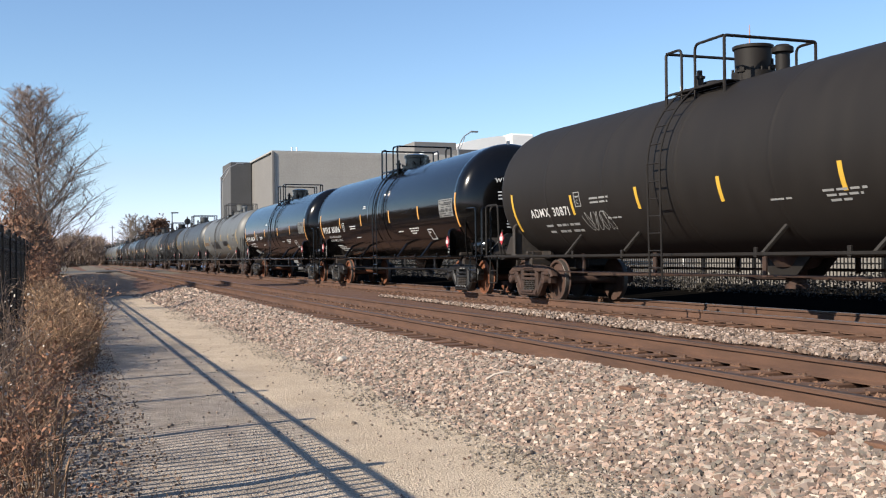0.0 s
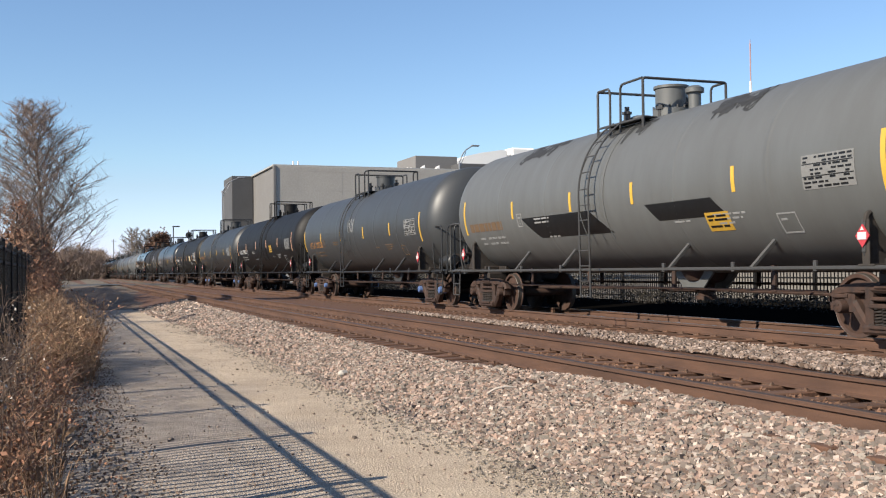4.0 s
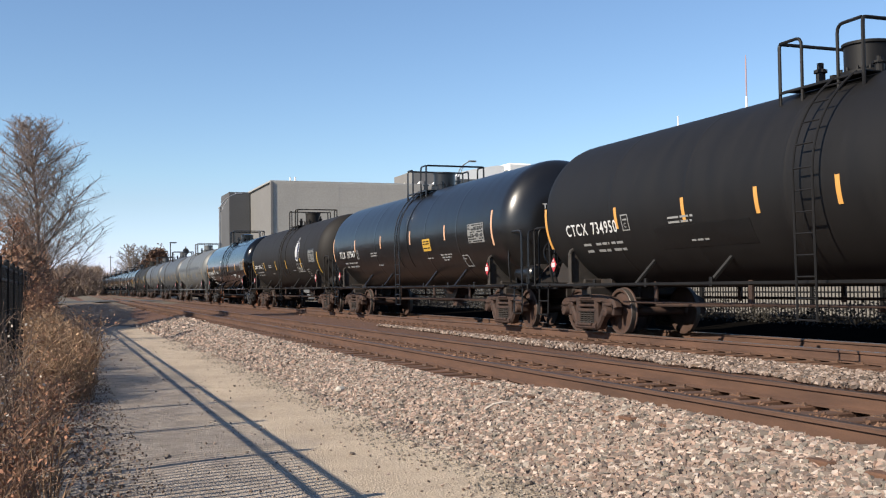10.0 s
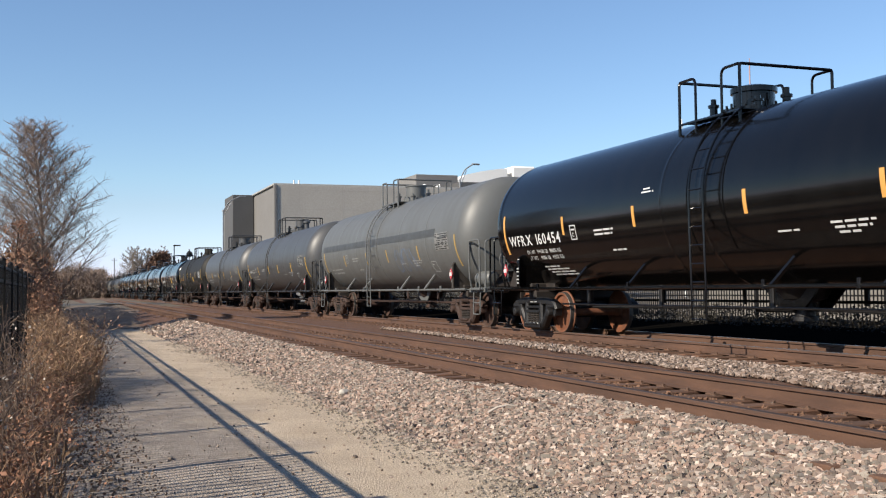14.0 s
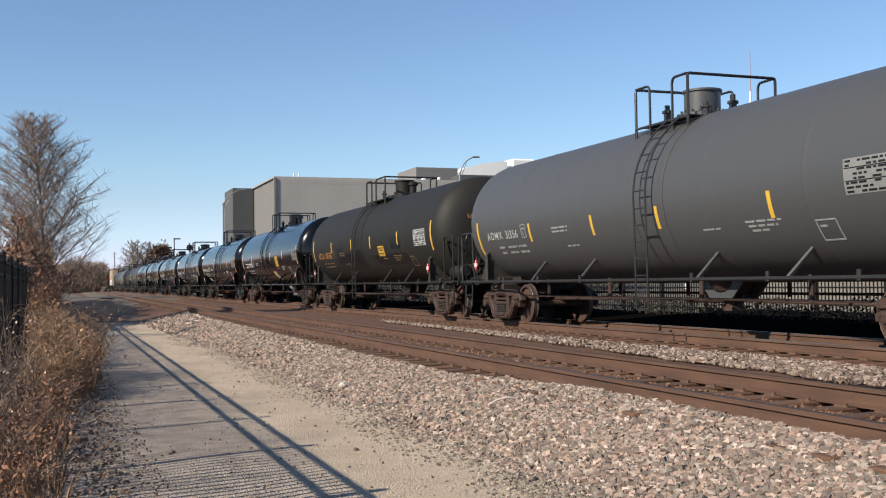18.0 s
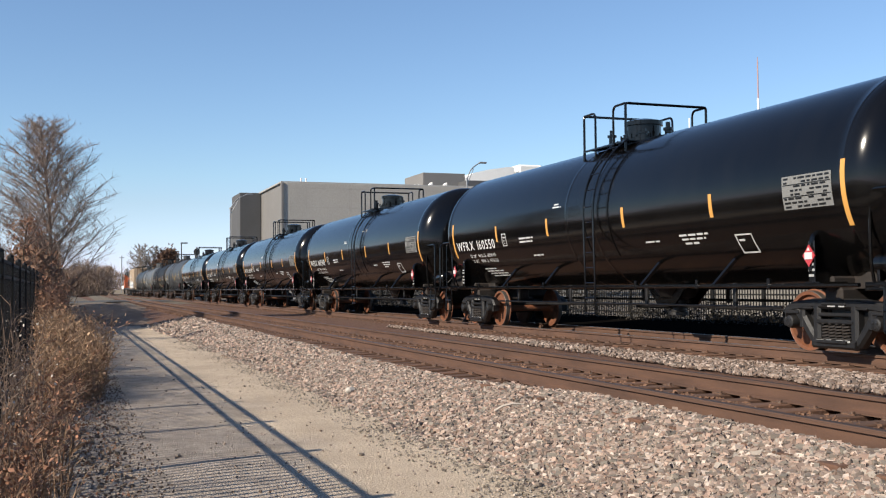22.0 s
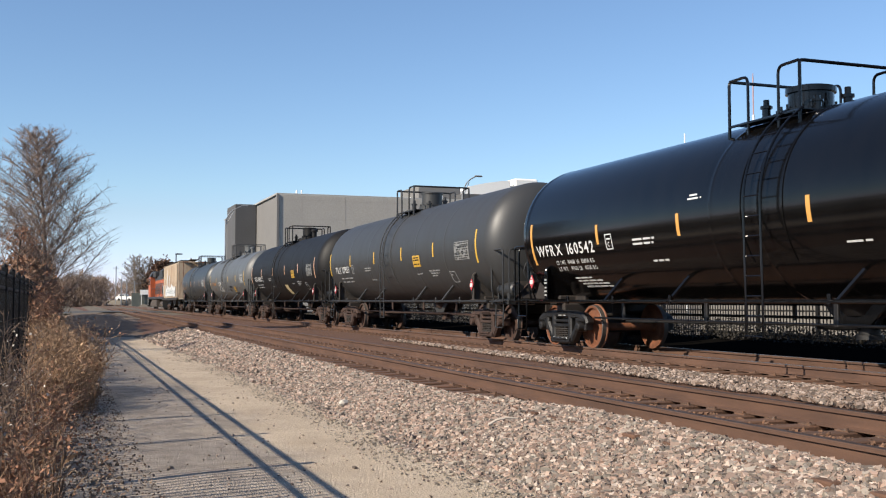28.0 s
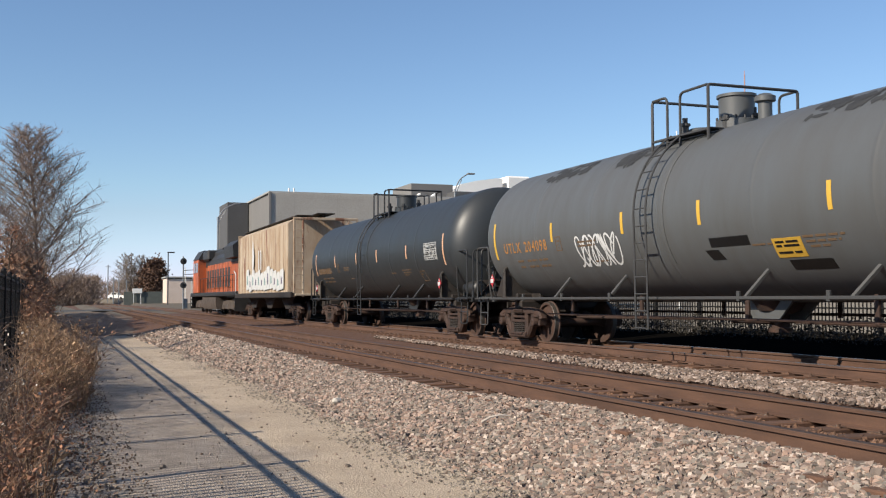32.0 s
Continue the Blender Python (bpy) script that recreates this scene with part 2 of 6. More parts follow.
def whole(name, me, mat, label, category, kind="", group="", at=None):
    """A thing of one mesh."""
    ob = part(name, me, mat, None, "", at)
    return tagged(ob, label, category, group, kind)


def bend(p, r=0.12, n=4):
    """Round the corners of a line of points."""
    p = [Vector(q) for q in p]
    out = [p[0]]
    for a, b, c in zip(p, p[1:], p[2:]):
        u, v = (a - b).normalized(), (c - b).normalized()
        k = min(r, (a - b).length / 2.1, (c - b).length / 2.1)
        s, e = b + u * k, b + v * k
        for i in range(n + 1):
            t = i / n
            out.append((1 - t) ** 2 * s + 2 * t * (1 - t) * b + t * t * e)
    return out + [p[-1]]


# ---- ground, path and tracks ----
PATH_Z = -0.55
soil = material("dry_soil_and_dead_grass", (0.2, 0.155, 0.105), 0.95, second=(0.115, 0.1, 0.07), scale=0.8, amount=0.9, grain=30, bump=0.6, dist=0.03, spots=(0.24, 0.2, 0.13), spot_scale=3)
sand = material("pale_trodden_grit", (0.74, 0.59, 0.43), 0.95, second=(0.55, 0.43, 0.305), scale=1.1, amount=0.9, grain=55, bump=1.0, dist=0.025, grit=1.0, spots=(0.27, 0.235, 0.2), spot_scale=5, spot_at=0.66)
concrete = material("grey_worn_path", (0.38, 0.335, 0.28), 0.9, second=(0.27, 0.24, 0.205), scale=1.3, amount=0.8, grain=110, bump=0.4, dist=0.006, spots=(0.4, 0.36, 0.3), spot_scale=2.4, spot_at=0.6)
cinder = material("rusty_ballast_fines", (0.2, 0.1, 0.055), 0.95, second=(0.09, 0.06, 0.045), scale=3, amount=0.8, grain=45, bump=0.8, dist=0.02, spots=(0.25, 0.2, 0.16), spot_scale=30, spot_at=0.58)
bed_mat = material("packed_ballast_bed", (0.18, 0.08, 0.041), 0.95, second=(0.08, 0.043, 0.028), scale=9, amount=0.8, grain=28, bump=1.0, dist=0.03)
# Near black because the train's shade is put into this ground colour.
shade_mat = material("painted_ground_shade", (0.009, 0.008, 0.007), 1.0, spec=0.0, second=(0.006, 0.0055, 0.005), scale=3, amount=0.7, grain=40, bump=0.2, dist=0.01)
dirt_mat = material("rutted_brown_dirt", (0.24, 0.165, 0.11), 0.95, second=(0.13, 0.09, 0.062), scale=0.7, amount=0.9, grain=24, bump=0.8, dist=0.04, stretch=(1, 0.35, 1), spots=(0.33, 0.25, 0.18), spot_scale=1.6, spot_at=0.58)
asphalt = material("worn_asphalt", (0.085, 0.082, 0.078), 0.9, second=(0.06, 0.058, 0.055), scale=2, amount=0.7, grain=90, bump=0.3)
rail_rust = material("rusted_rail_side", (0.155, 0.078, 0.046), 0.8, second=(0.085, 0.043, 0.027), scale=6, amount=0.95, grain=60, bump=0.2, stretch=(1, 0.15, 1))
rail_top = material("worn_rail_head", (0.12, 0.08, 0.06), 0.5, 0.4, second=(0.08, 0.052, 0.04), scale=5, amount=0.6, bump=0.05, stretch=(1, 0.1, 1))
rail_bright = material("polished_rail_head", (0.24, 0.205, 0.18), 0.45, 0.7, second=(0.15, 0.125, 0.105), scale=5, amount=0.5, bump=0.03, stretch=(1, 0.1, 1))
tie_wood = material("weathered_tie_timber", (0.165, 0.08, 0.044), 0.9, second=(0.09, 0.05, 0.032), scale=4, amount=0.8, grain=40, bump=0.6, stretch=(0.3, 3, 3), vary=0.25)
stone_mat = material("pinkish_granite_ballast", (0.42, 0.31, 0.24), 0.9, second=(0.23, 0.175, 0.14), scale=14, amount=0.7, grain=160, bump=0.25, vary=0.42, dist=0.004,
                     tones=[(0.52, 0.335, 0.24), (0.28, 0.25, 0.195), (0.56, 0.41, 0.31), (0.17, 0.125, 0.1), (0.4, 0.28, 0.205), (0.23, 0.195, 0.155), (0.55, 0.37, 0.27), (0.66, 0.52, 0.41), (0.13, 0.105, 0.085), (0.37, 0.22, 0.15), (0.33, 0.285, 0.225), (0.46, 0.29, 0.21)])
stone_grey = material("pale_grey_ballast", (0.34, 0.265, 0.2), 0.9, second=(0.22, 0.165, 0.125), scale=14, amount=0.7, grain=160, bump=0.25, vary=0.3, dist=0.004,
                      tones=[(0.42, 0.29, 0.22), (0.24, 0.18, 0.14), (0.52, 0.38, 0.3), (0.14, 0.095, 0.075), (0.32, 0.2, 0.14), (0.22, 0.125, 0.08)])


def near_mid(y):
    """Middle of the near track, which runs a touch askew to the far one."""
    return 5.93 + 0.0055 * (y - 6)


def sheet(name, cols, rows, height, mat, label, wobble=0.0, seed=1, thick=0.0):
    """A ground sheet over a grid of x columns (functions of y allowed) and y rows."""
    rnd = random.Random(seed)
    vs, fs = [], []
    n = len(cols)
    for j, y in enumerate(rows):
        for i, c in enumerate(cols):
            x = c(y) if callable(c) else c
            z = height(x, y) + (wobble * noise.noise(Vector((x * 1.3, y * 0.9, seed))) if wobble else 0)
            vs.append((x, y, z))
    for j in range(len(rows) - 1):
        for i in range(n - 1):
            a = j * n + i
            fs.append((a, a + 1, a + n + 1, a + n))
    me = Shape().add(vs, fs).mesh(name, mat, 60)
    return whole(name, me, mat, label, name, "structure")


def steps(*parts):
    out = []
    for a, b, n in parts:
        out += [a + (b - a) * i / n for i in range(n)]
    return out + [parts[-1][1]]


def land(x, y):
    """Height of the open ground."""
    base = -0.66
    if x > 3.2:
        base += min(1, (x - 3.2) / 1.6) * 0.3
    if x > 14.5:
        base = max(base, -0.36)
    if x > 14.5 and y > 140:
        base += 0.46 * min(1, (y - 140) / 70) + 0.95 * max(0, min(1, (y - 210) / 90))
    k = max(0.0, min(1.0, (y - 55) / 40))
    rise = 0.18 * k
    return base + rise * (1 if x < 16 else 0)


sheet("ground", steps((-1500, -60, 4), (-60, -4, 8), (-4, 16, 20), (16, 60, 10), (60, 1500, 4)), steps((-60, 0, 4), (0, 60, 30), (60, 160, 20), (160, 320, 16), (320, 600, 8), (600, 3000, 4)), land, soil,
      "dry open ground with dead grass")
path_rows = steps((-4, 4, 4), (4, 30, 52), (30, 48, 14))
edge = lambda y: 3.62 + 0.26 * noise.noise(Vector((0, y * 0.35, 3))) + 0.1 * noise.noise(Vector((5, y * 1.7, 3))) - max(0, y - 24) * 0.02


def path_surface():
    """Grey worn concrete by the fence, drifting into pale trodden grit towards the tracks."""
    m = sand
    t = m.node_tree
    N, K = t.nodes, t.links
    mix = next(n for n in N if n.type == "HUE_SAT").inputs["Color"].links[0].from_socket
    co = N.new("ShaderNodeTexCoord")
    sx = N.new("ShaderNodeSeparateXYZ")
    K.new(co.outputs["Object"], sx.inputs[0])
    no = N.new("ShaderNodeTexNoise")
    no.inputs["Scale"].default_value, no.inputs["Detail"].default_value = 0.9, 7
    K.new(co.outputs["Object"], no.inputs[0])
    ad = N.new("ShaderNodeMath")
    ad.operation = "MULTIPLY_ADD"
    ad.inputs[1].default_value = 2.6
    K.new(no.outputs[0], ad.inputs[0])
    K.new(sx.outputs["X"], ad.inputs[2])
    mr = N.new("ShaderNodeMapRange")
    mr.inputs[1].default_value, mr.inputs[2].default_value = 2.85, 3.55
    K.new(ad.outputs[0], mr.inputs[0])
    g2 = N.new("ShaderNodeTexNoise")
    g2.inputs["Scale"].default_value, g2.inputs["Detail"].default_value = 3.4, 9
    K.new(co.outputs["Object"], g2.inputs[0])
    cr = N.new("ShaderNodeValToRGB")
    cr.color_ramp.elements[0].position, cr.color_ramp.elements[0].color = 0.36, (0.4, 0.325, 0.255, 1)
    cr.color_ramp.elements[1].position, cr.color_ramp.elements[1].color = 0.66, (0.6, 0.49, 0.385, 1)
    K.new(g2.outputs[0], cr.inputs[0])
    mx = N.new("ShaderNodeMix")
    mx.data_type = "RGBA"
    K.new(mr.outputs[0], mx.inputs[0])
    K.new(cr.outputs[0], mx.inputs[6])
    K.new(mix, mx.inputs[7])
    K.new(mx.outputs[2], next(n for n in N if n.type == "HUE_SAT").inputs["Color"])
    return m


sheet("path", [-0.75, -0.2, 0.2, 0.7, 1.2, 1.7, 2.2, 2.7, 3.1, lambda y: edge(y) + 0.1, lambda y: edge(y) + 0.35], path_rows, lambda x, y: PATH_Z + 0.004, path_surface(),
      "worn grey path with pale trodden grit beside the tracks", 0.014, 2)


def ballast_top(x, y):
    e = edge(min(y, 62))
    foot = near_mid(y) - 1.05
    if x < foot:
        k = max(0.0, min(1.0, (x - e) / (foot - e)))
        return PATH_Z - 0.02 + k ** 0.85 * (-0.145 - PATH_Z)
    if x < near_mid(y) - 0.84:
        # farther on the shoulder is worn away and the tie ends lie bare
        return -0.148 - 0.075 * max(0.0, min(1.0, (y - 9.5) / 3))
    return -0.36 if 0.5 < x - near_mid(y) < 0.76 else -0.2


sheet("ballast_bed", [edge, lambda y: edge(y) + 0.25, lambda y: edge(y) + 0.5, lambda y: edge(y) + 0.8, lambda y: near_mid(y) - 0.95, lambda y: near_mid(y) - 0.8, lambda y: near_mid(y) + 0.47, lambda y: near_mid(y) + 0.51, lambda y: near_mid(y) + 0.75, lambda y: near_mid(y) + 0.8, 7.4, 8.2, 9.0, 9.7, 10.3, 12.4, 13.2],
      steps((-4, 4, 6), (4, 40, 90), (40, 120, 40), (120, 400, 14)), ballast_top, bed_mat, "packed ballast bed under the two tracks", 0.03, 4)
# Bed between the far rails, the shade under the train painted into its colour.
sheet("oily_bed", [10.72, 11.3, 11.9, 12.02], steps((-4, 60, 30), (60, 300, 10)), lambda x, y: -0.165, shade_mat, "bed between the far rails, coloured near black for the train's shade", 0.012, 6)
# Bank behind the tracks; its near-black colour holds the train's shadow.
sheet("cinder_strip", [12.7, 13.4, 14.5, 15.5, 16.6, 17.4, 17.9, 18.1, 19.0], steps((-4, 60, 40), (60, 110, 8)), lambda x, y: -0.16 if x < 15 else (-0.16 + 0.13 * (x - 15) / 2.9 if x < 18 else -0.3), shade_mat, "bank behind the tracks, the train's shade put into its dark colour", 0.05, 5)
sheet("dirt_track", [-1.2, 0.2, 1.4, 2.4, 3.4, 4.3, 5.0], steps((46, 108, 40)), lambda x, y: PATH_Z + 0.012 + min(1, (y - 46) / 30) * 0.3 * min(1, max(0, (x + 1.2) / 3)), dirt_mat, "rutted brown dirt beyond the path's end", 0.13, 8)
sheet("crossing_road", [-14, 0, 4.6, 14, 40], [108, 112, 118, 124], lambda x, y: -0.17 + (0.06 if 4 < x < 14 else -0.02), asphalt, "asphalt road over the level crossing")


def rail_shape(y0, y1, x_at):
    """A rail: foot, web and head."""
    prof = [(-0.076, -0.172), (0.076, -0.172), (0.076, -0.16), (0.012, -0.142), (0.010, -0.045), (0.036, -0.036), (0.036, -0.004), (0.03, 0.0), (-0.03, 0.0), (-0.036, -0.004), (-0.036, -0.036),
            (-0.010, -0.045), (-0.012, -0.142), (-0.076, -0.16)]
    s = Shape()
    ys = steps((y0, y1, 12))
    n = len(prof)
    vs = [(x_at(y) + a, y, b) for y in ys for a, b in prof]
    fs = [(j * n + i, j * n + (i + 1) % n, (j + 1) * n + (i + 1) % n, (j + 1) * n + i) for j in range(12) for i in range(n)]
    return s.add(vs, fs + [tuple(range(n)), tuple(range(13 * n - 1, 12 * n - 1, -1))])


def head_shape(y0, y1, x_at):
    """The running surface on top of a rail."""
    s = Shape()
    ys = steps((y0, y1, 12))
    vs = [(x_at(y) + a, y, b) for y in ys for a, b in ((-0.037, -0.012), (-0.031, 0.002), (0.031, 0.002), (0.037, -0.012))]
    fs = [(j * 4 + i, j * 4 + i + 1, j * 4 + 5 + i, j * 4 + 4 + i) for j in range(12) for i in range(3)]
    return s.add(vs, fs)


def rubble(n, area, size, top, seed, flat=0.75):
    """Many broken stones as one mesh: jittered eight-cornered lumps. area gives (x, y) from two random numbers."""
    g = np.random.default_rng(seed)
    cube = np.array([(x, y, z) for x in (-1, 1) for y in (-1, 1) for z in (-1, 1)], float)
    faces = np.array([(0, 1, 3, 2), (4, 6, 7, 5), (0, 4, 5, 1), (2, 3, 7, 6), (0, 2, 6, 4), (1, 5, 7, 3)])
    uv = g.random((n, 2))
    xy = np.array([area(a, b) for a, b in uv])
    s = size[0] + (size[1] - size[0]) * g.random(n) ** 1.8
    k = cube[None] * (0.4 + 0.75 * g.random((n, 8, 3)))
    k[..., 2] *= flat
    k *= s[:, None, None] * (0.75 + 0.5 * g.random((n, 1, 3)))
    a, b = g.random(n) * 6.283, (g.random(n) - 0.5) * 2.6
    ca, sa, cb, sb = np.cos(a)[:, None], np.sin(a)[:, None], np.cos(b)[:, None], np.sin(b)[:, None]
    x, y, z = k[..., 0], k[..., 1], k[..., 2]
    y, z = y * cb - z * sb, y * sb + z * cb
    x, y = x * ca - y * sa, x * sa + y * ca
    zt = np.array([top(p, q) for p, q in xy])
    v = np.stack([x + xy[:, :1], y + xy[:, 1:], z + (zt + s * 0.42)[:, None]], -1).reshape(-1, 3)
    f = (faces[None] + 8 * np.arange(n)[:, None, None]).reshape(-1, 4)
    me = bpy.data.meshes.new("stones")
    me.vertices.add(len(v))
    me.vertices.foreach_set("co", v.ravel())
    me.loops.add(len(f) * 4)
    me.loops.foreach_set("vertex_index", f.ravel())
    me.polygons.add(len(f))
    me.polygons.foreach_set("loop_start", np.arange(len(f)) * 4)
    me.polygons.foreach_set("use_smooth", np.zeros(len(f), bool))
    me.update(calc_edges=True)
    return fixed_fast(me)


def fixed_fast(me):
    me.validate()
    return me


def slope_area(y0, y1):
    def area(a, b):
        y = y0 + (y1 - y0) * b
        e = edge(y) - 0.3
        far = 0.82 + 0.42 * max(0.0, min(1.0, (y - 9.5) / 3))
        return e + (near_mid(y) - far - e) * a ** 0.72, y
    return area


def lay_stones():
    hi = lambda x, y: ballast_top(x, y)
    for n, y0, y1, size, sd in ((34000, 3.8, 10, (0.010, 0.032), 11), (30000, 10, 19, (0.012, 0.034), 12), (17000, 19, 36, (0.018, 0.041), 13), (2000, 36, 46, (0.04, 0.07), 14)):
        whole("ballast_slope_stones", rubble(n, slope_area(y0, y1), size, hi, sd), stone_mat, "pinkish grey broken stone on the track's shoulder", "ballast", "stuff")
    def mid(y0, y1):
        def area(p, q):
            y = y0 + (y1 - y0) * q
            w = max(0.12, 0.85 - 0.045 * max(0, y - 8)) * (1 + 0.25 * noise.noise(Vector((y * 0.9, 0, 2))))
            return 8.75 + 0.012 * y + w * (2 * p - 1), y
        return area
    for n, y0, y1, size, sd in ((11000, 4, 15, (0.012, 0.034), 21), (3200, 15, 30, (0.016, 0.038), 22)):
        whole("ballast_between_tracks", rubble(n, mid(y0, y1), size, lambda x, y: -0.165, sd), stone_grey, "pale grey broken stone between the two tracks", "ballast", "stuff")
    crib = lambda a, b: (near_mid(5 + 30 * b) - 0.6 + 1.08 * a, 5 + 30 * b)
    whole("crib_stones", rubble(6500, crib, (0.01, 0.026), lambda x, y: -0.2, 31), stone_rust, "rust-stained stones between the rails", "ballast", "stuff")
    grit_area = lambda a, b: (edge(5 + 27 * b * b) - 0.75 + 1.15 * a ** 0.7 + 0.25 * noise.noise(Vector((0, (5 + 27 * b * b) * 1.1, 9))), 5 + 27 * b * b)
    whole("edge_grit", rubble(11000, grit_area, (0.005, 0.014), lambda x, y: max(PATH_Z + 0.004, ballast_top(x, y)), 43), grit_green, "fine grey-green grit between path and ballast", "gravel", "stuff")
    whole("path_grit", rubble(1500, lambda a, b: (0.1 + 3.7 * a ** 0.5, 5 + 25 * b * b), (0.004, 0.013), lambda x, y: PATH_Z + 0.005, 41), stone_grey, "loose grit scattered over the path", "gravel", "stuff")
    whole("verge_stones", rubble(3800, lambda a, b: (-0.75 + 1.25 * a ** 1.3, 4 + 22 * b), (0.006, 0.026), lambda x, y: PATH_Z, 42), verge_stone, "dark stones under the weeds", "gravel", "stuff")


stone_rust = material("rust_stained_stone", (0.3, 0.155, 0.085), 0.95, second=(0.11, 0.07, 0.05), scale=14, amount=0.7, grain=160, bump=0.25, vary=0.3)
grit_green = material("grey_green_grit", (0.2, 0.18, 0.14), 0.95, second=(0.13, 0.115, 0.09), scale=14, amount=0.7, grain=160, bump=0.25, vary=0.5, tones=[(0.4, 0.33, 0.25), (0.28, 0.225, 0.165), (0.5, 0.41, 0.32), (0.17, 0.135, 0.1), (0.54, 0.42, 0.32), (0.44, 0.35, 0.265)])
verge_stone = material("dark_verge_stone", (0.3, 0.235, 0.18), 0.95, second=(0.18, 0.14, 0.11), scale=14, amount=0.7, grain=160, bump=0.25, vary=0.5)


def track(name, label, mid, head):
    tr = thing(name, label, "track", kind="structure")
    for side in (-0.752, 0.752):
        x_at = lambda y, s=side: mid(y) + s
        r = part("rail", rail_shape(-12, 420, x_at), rail_rust, tr)
        part("rail_head", head_shape(-12, 420, x_at), head, r, "worn running surface")
    tie = Shape().box((0, 0, -0.262), (2.55, 0.22, 0.17), 0.012)
    me = fixed(tie.mesh("tie"))
    rnd = random.Random(5)
    far = Shape()
    for i in range(300):
        y = 2.0 + 0.5 * i
        m = pose(mid(y) + rnd.uniform(-0.03, 0.03), y, rnd.uniform(-0.006, 0.004), 0, 0, rnd.uniform(-1.2, 1.2))
        if i < 130:
            part("tie", me, tie_wood, tr, "", m)
        else:
            far.box((mid(y), y, -0.262), (2.55, 0.22, 0.17))
    part("far_ties", far, tie_wood, tr, "", None, "stuff")
    pl = Shape()
    for i in range(150):
        y = 2.0 + 0.5 * i
        for side in (-0.752, 0.752):
            pl.box((mid(y) + side, y, -0.172), (0.3, 0.17, 0.018))
            for d in (-0.13, 0.13):
                pl.box((mid(y) + side + d, y + (0.05 if d > 0 else -0.05), -0.156), (0.028, 0.025, 0.03))
    part("tie_plates", pl, cinder, tr, "rusty plates and spikes", None, "stuff")
    return tr


track("track_near", "rusty rails on weathered timber ties, unused near track", near_mid, rail_top)
track("track_far", "worn rails of the far track under the train", lambda y: TRACK_X, rail_bright)
lay_stones()

# ---- fences ----
fence_black = paint("black_fence_paint", (0.009, 0.009, 0.0095), 0.6)


def fence(name, label, x, y0, y1, foot, top, gap, post_gap, pickets_at, rails, count=300, thick=0.019):
    """A steel fence along the tracks: posts, rails and upright bars."""
    fe = thing(name, label, "fence")
    y = y0
    post = fixed(Shape().box((0, 0, (foot + top) / 2 + 0.02), (0.088, 0.088, top - foot + 0.1), 0.006).lathe([(0.045, 0), (0.045, 0.02), (0, 0.05)], "z", (0, 0, top + 0.07), 4).mesh("post"))
    while y <= y1 + 0.01:
        part("post", post, fence_black, fe, "", (x, y, 0))
        y += post_gap
    for z in rails:
        part("rail", Shape().box((x, (y0 + y1) / 2, z), (0.038, y1 - y0, 0.042), 0.005), fence_black, fe)
    bar = fixed(Shape().box((0, 0, (foot + top) / 2 + 0.03), (thick, thick, top - foot - 0.12), 0).mesh("picket"))
    rest = Shape()
    for i in range(int((y1 - y0) / gap)):
        q = y0 + gap * (i + 0.5)
        if i >= pickets_at and i < pickets_at + count:
            part("picket", bar, fence_black, fe, "", (x, q, 0))
        else:
            rest.box((x, q, (foot + top) / 2 + 0.03), (thick, thick, top - foot - 0.12))
    if rest.v:
        part("picket_run", rest, fence_black, fe, "", None, "stuff")
    return fe


FENCE_X = -0.8
fence("steel_fence", "tall black steel picket fence along the path", FENCE_X, 1.95, 43.75, PATH_Z, 1.40, 0.13, 2.32, 10, (1.375, 1.175, PATH_Z + 0.16), thick=0.031)
fence("far_fence", "black steel picket fence behind the tracks", 18.3, 12.0, 72.0, -0.3, 1.12, 0.13, 2.44, 40, (1.02, 0.72, 0.1), thick=0.024)
wall_mat = material("sunlit_pale_wall", (0.27, 0.25, 0.225), 0.85, second=(0.2, 0.187, 0.17), scale=1.2, amount=0.6, grain=60, bump=0.15)
whole("wall_behind_fence", Shape().box((20.4, 20, 0.55), (0.25, 20, 1.1), 0.02), wall_mat, "long low pale wall behind the fence", "wall", "structure")

# Added base below the wall, near black to paint in the shade there.
whole("wall_plinth", Shape().box((20.4, 20, -0.35), (0.24, 20, 0.7), 0.02), shade_mat, "added base under the pale wall, coloured near black as shade", "wall", "structure")

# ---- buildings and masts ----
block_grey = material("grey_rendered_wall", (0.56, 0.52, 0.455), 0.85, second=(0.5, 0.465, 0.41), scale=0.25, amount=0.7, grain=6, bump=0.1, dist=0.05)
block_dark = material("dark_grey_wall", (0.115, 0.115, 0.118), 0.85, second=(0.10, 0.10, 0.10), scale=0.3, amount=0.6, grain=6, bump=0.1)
# Darker in colour to offset the strong sun on the factory's side wall.
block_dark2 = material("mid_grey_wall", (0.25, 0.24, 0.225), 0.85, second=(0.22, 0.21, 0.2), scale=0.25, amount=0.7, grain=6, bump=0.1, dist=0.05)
joint_grey = material("grey_wall_joint", (0.55, 0.51, 0.447), 0.85, scale=1, amount=0.4, bump=0)
cap_metal = material("pale_roof_metal", (0.5, 0.49, 0.46), 0.6, scale=1, amount=0.4, bump=0)
white_wall = material("white_building", (1.2, 1.17, 1.09), 0.8, second=(1.1, 1.07, 1.0), scale=0.3, amount=0.5, bump=0)
brick_red = material("reddish_parapet", (0.33, 0.22, 0.17), 0.85, second=(0.27, 0.19, 0.15), scale=1, amount=0.6, bump=0)
pole_grey = material("galvanised_pole", (0.36, 0.37, 0.38), 0.5, 0.4, scale=3, amount=0.4, bump=0)
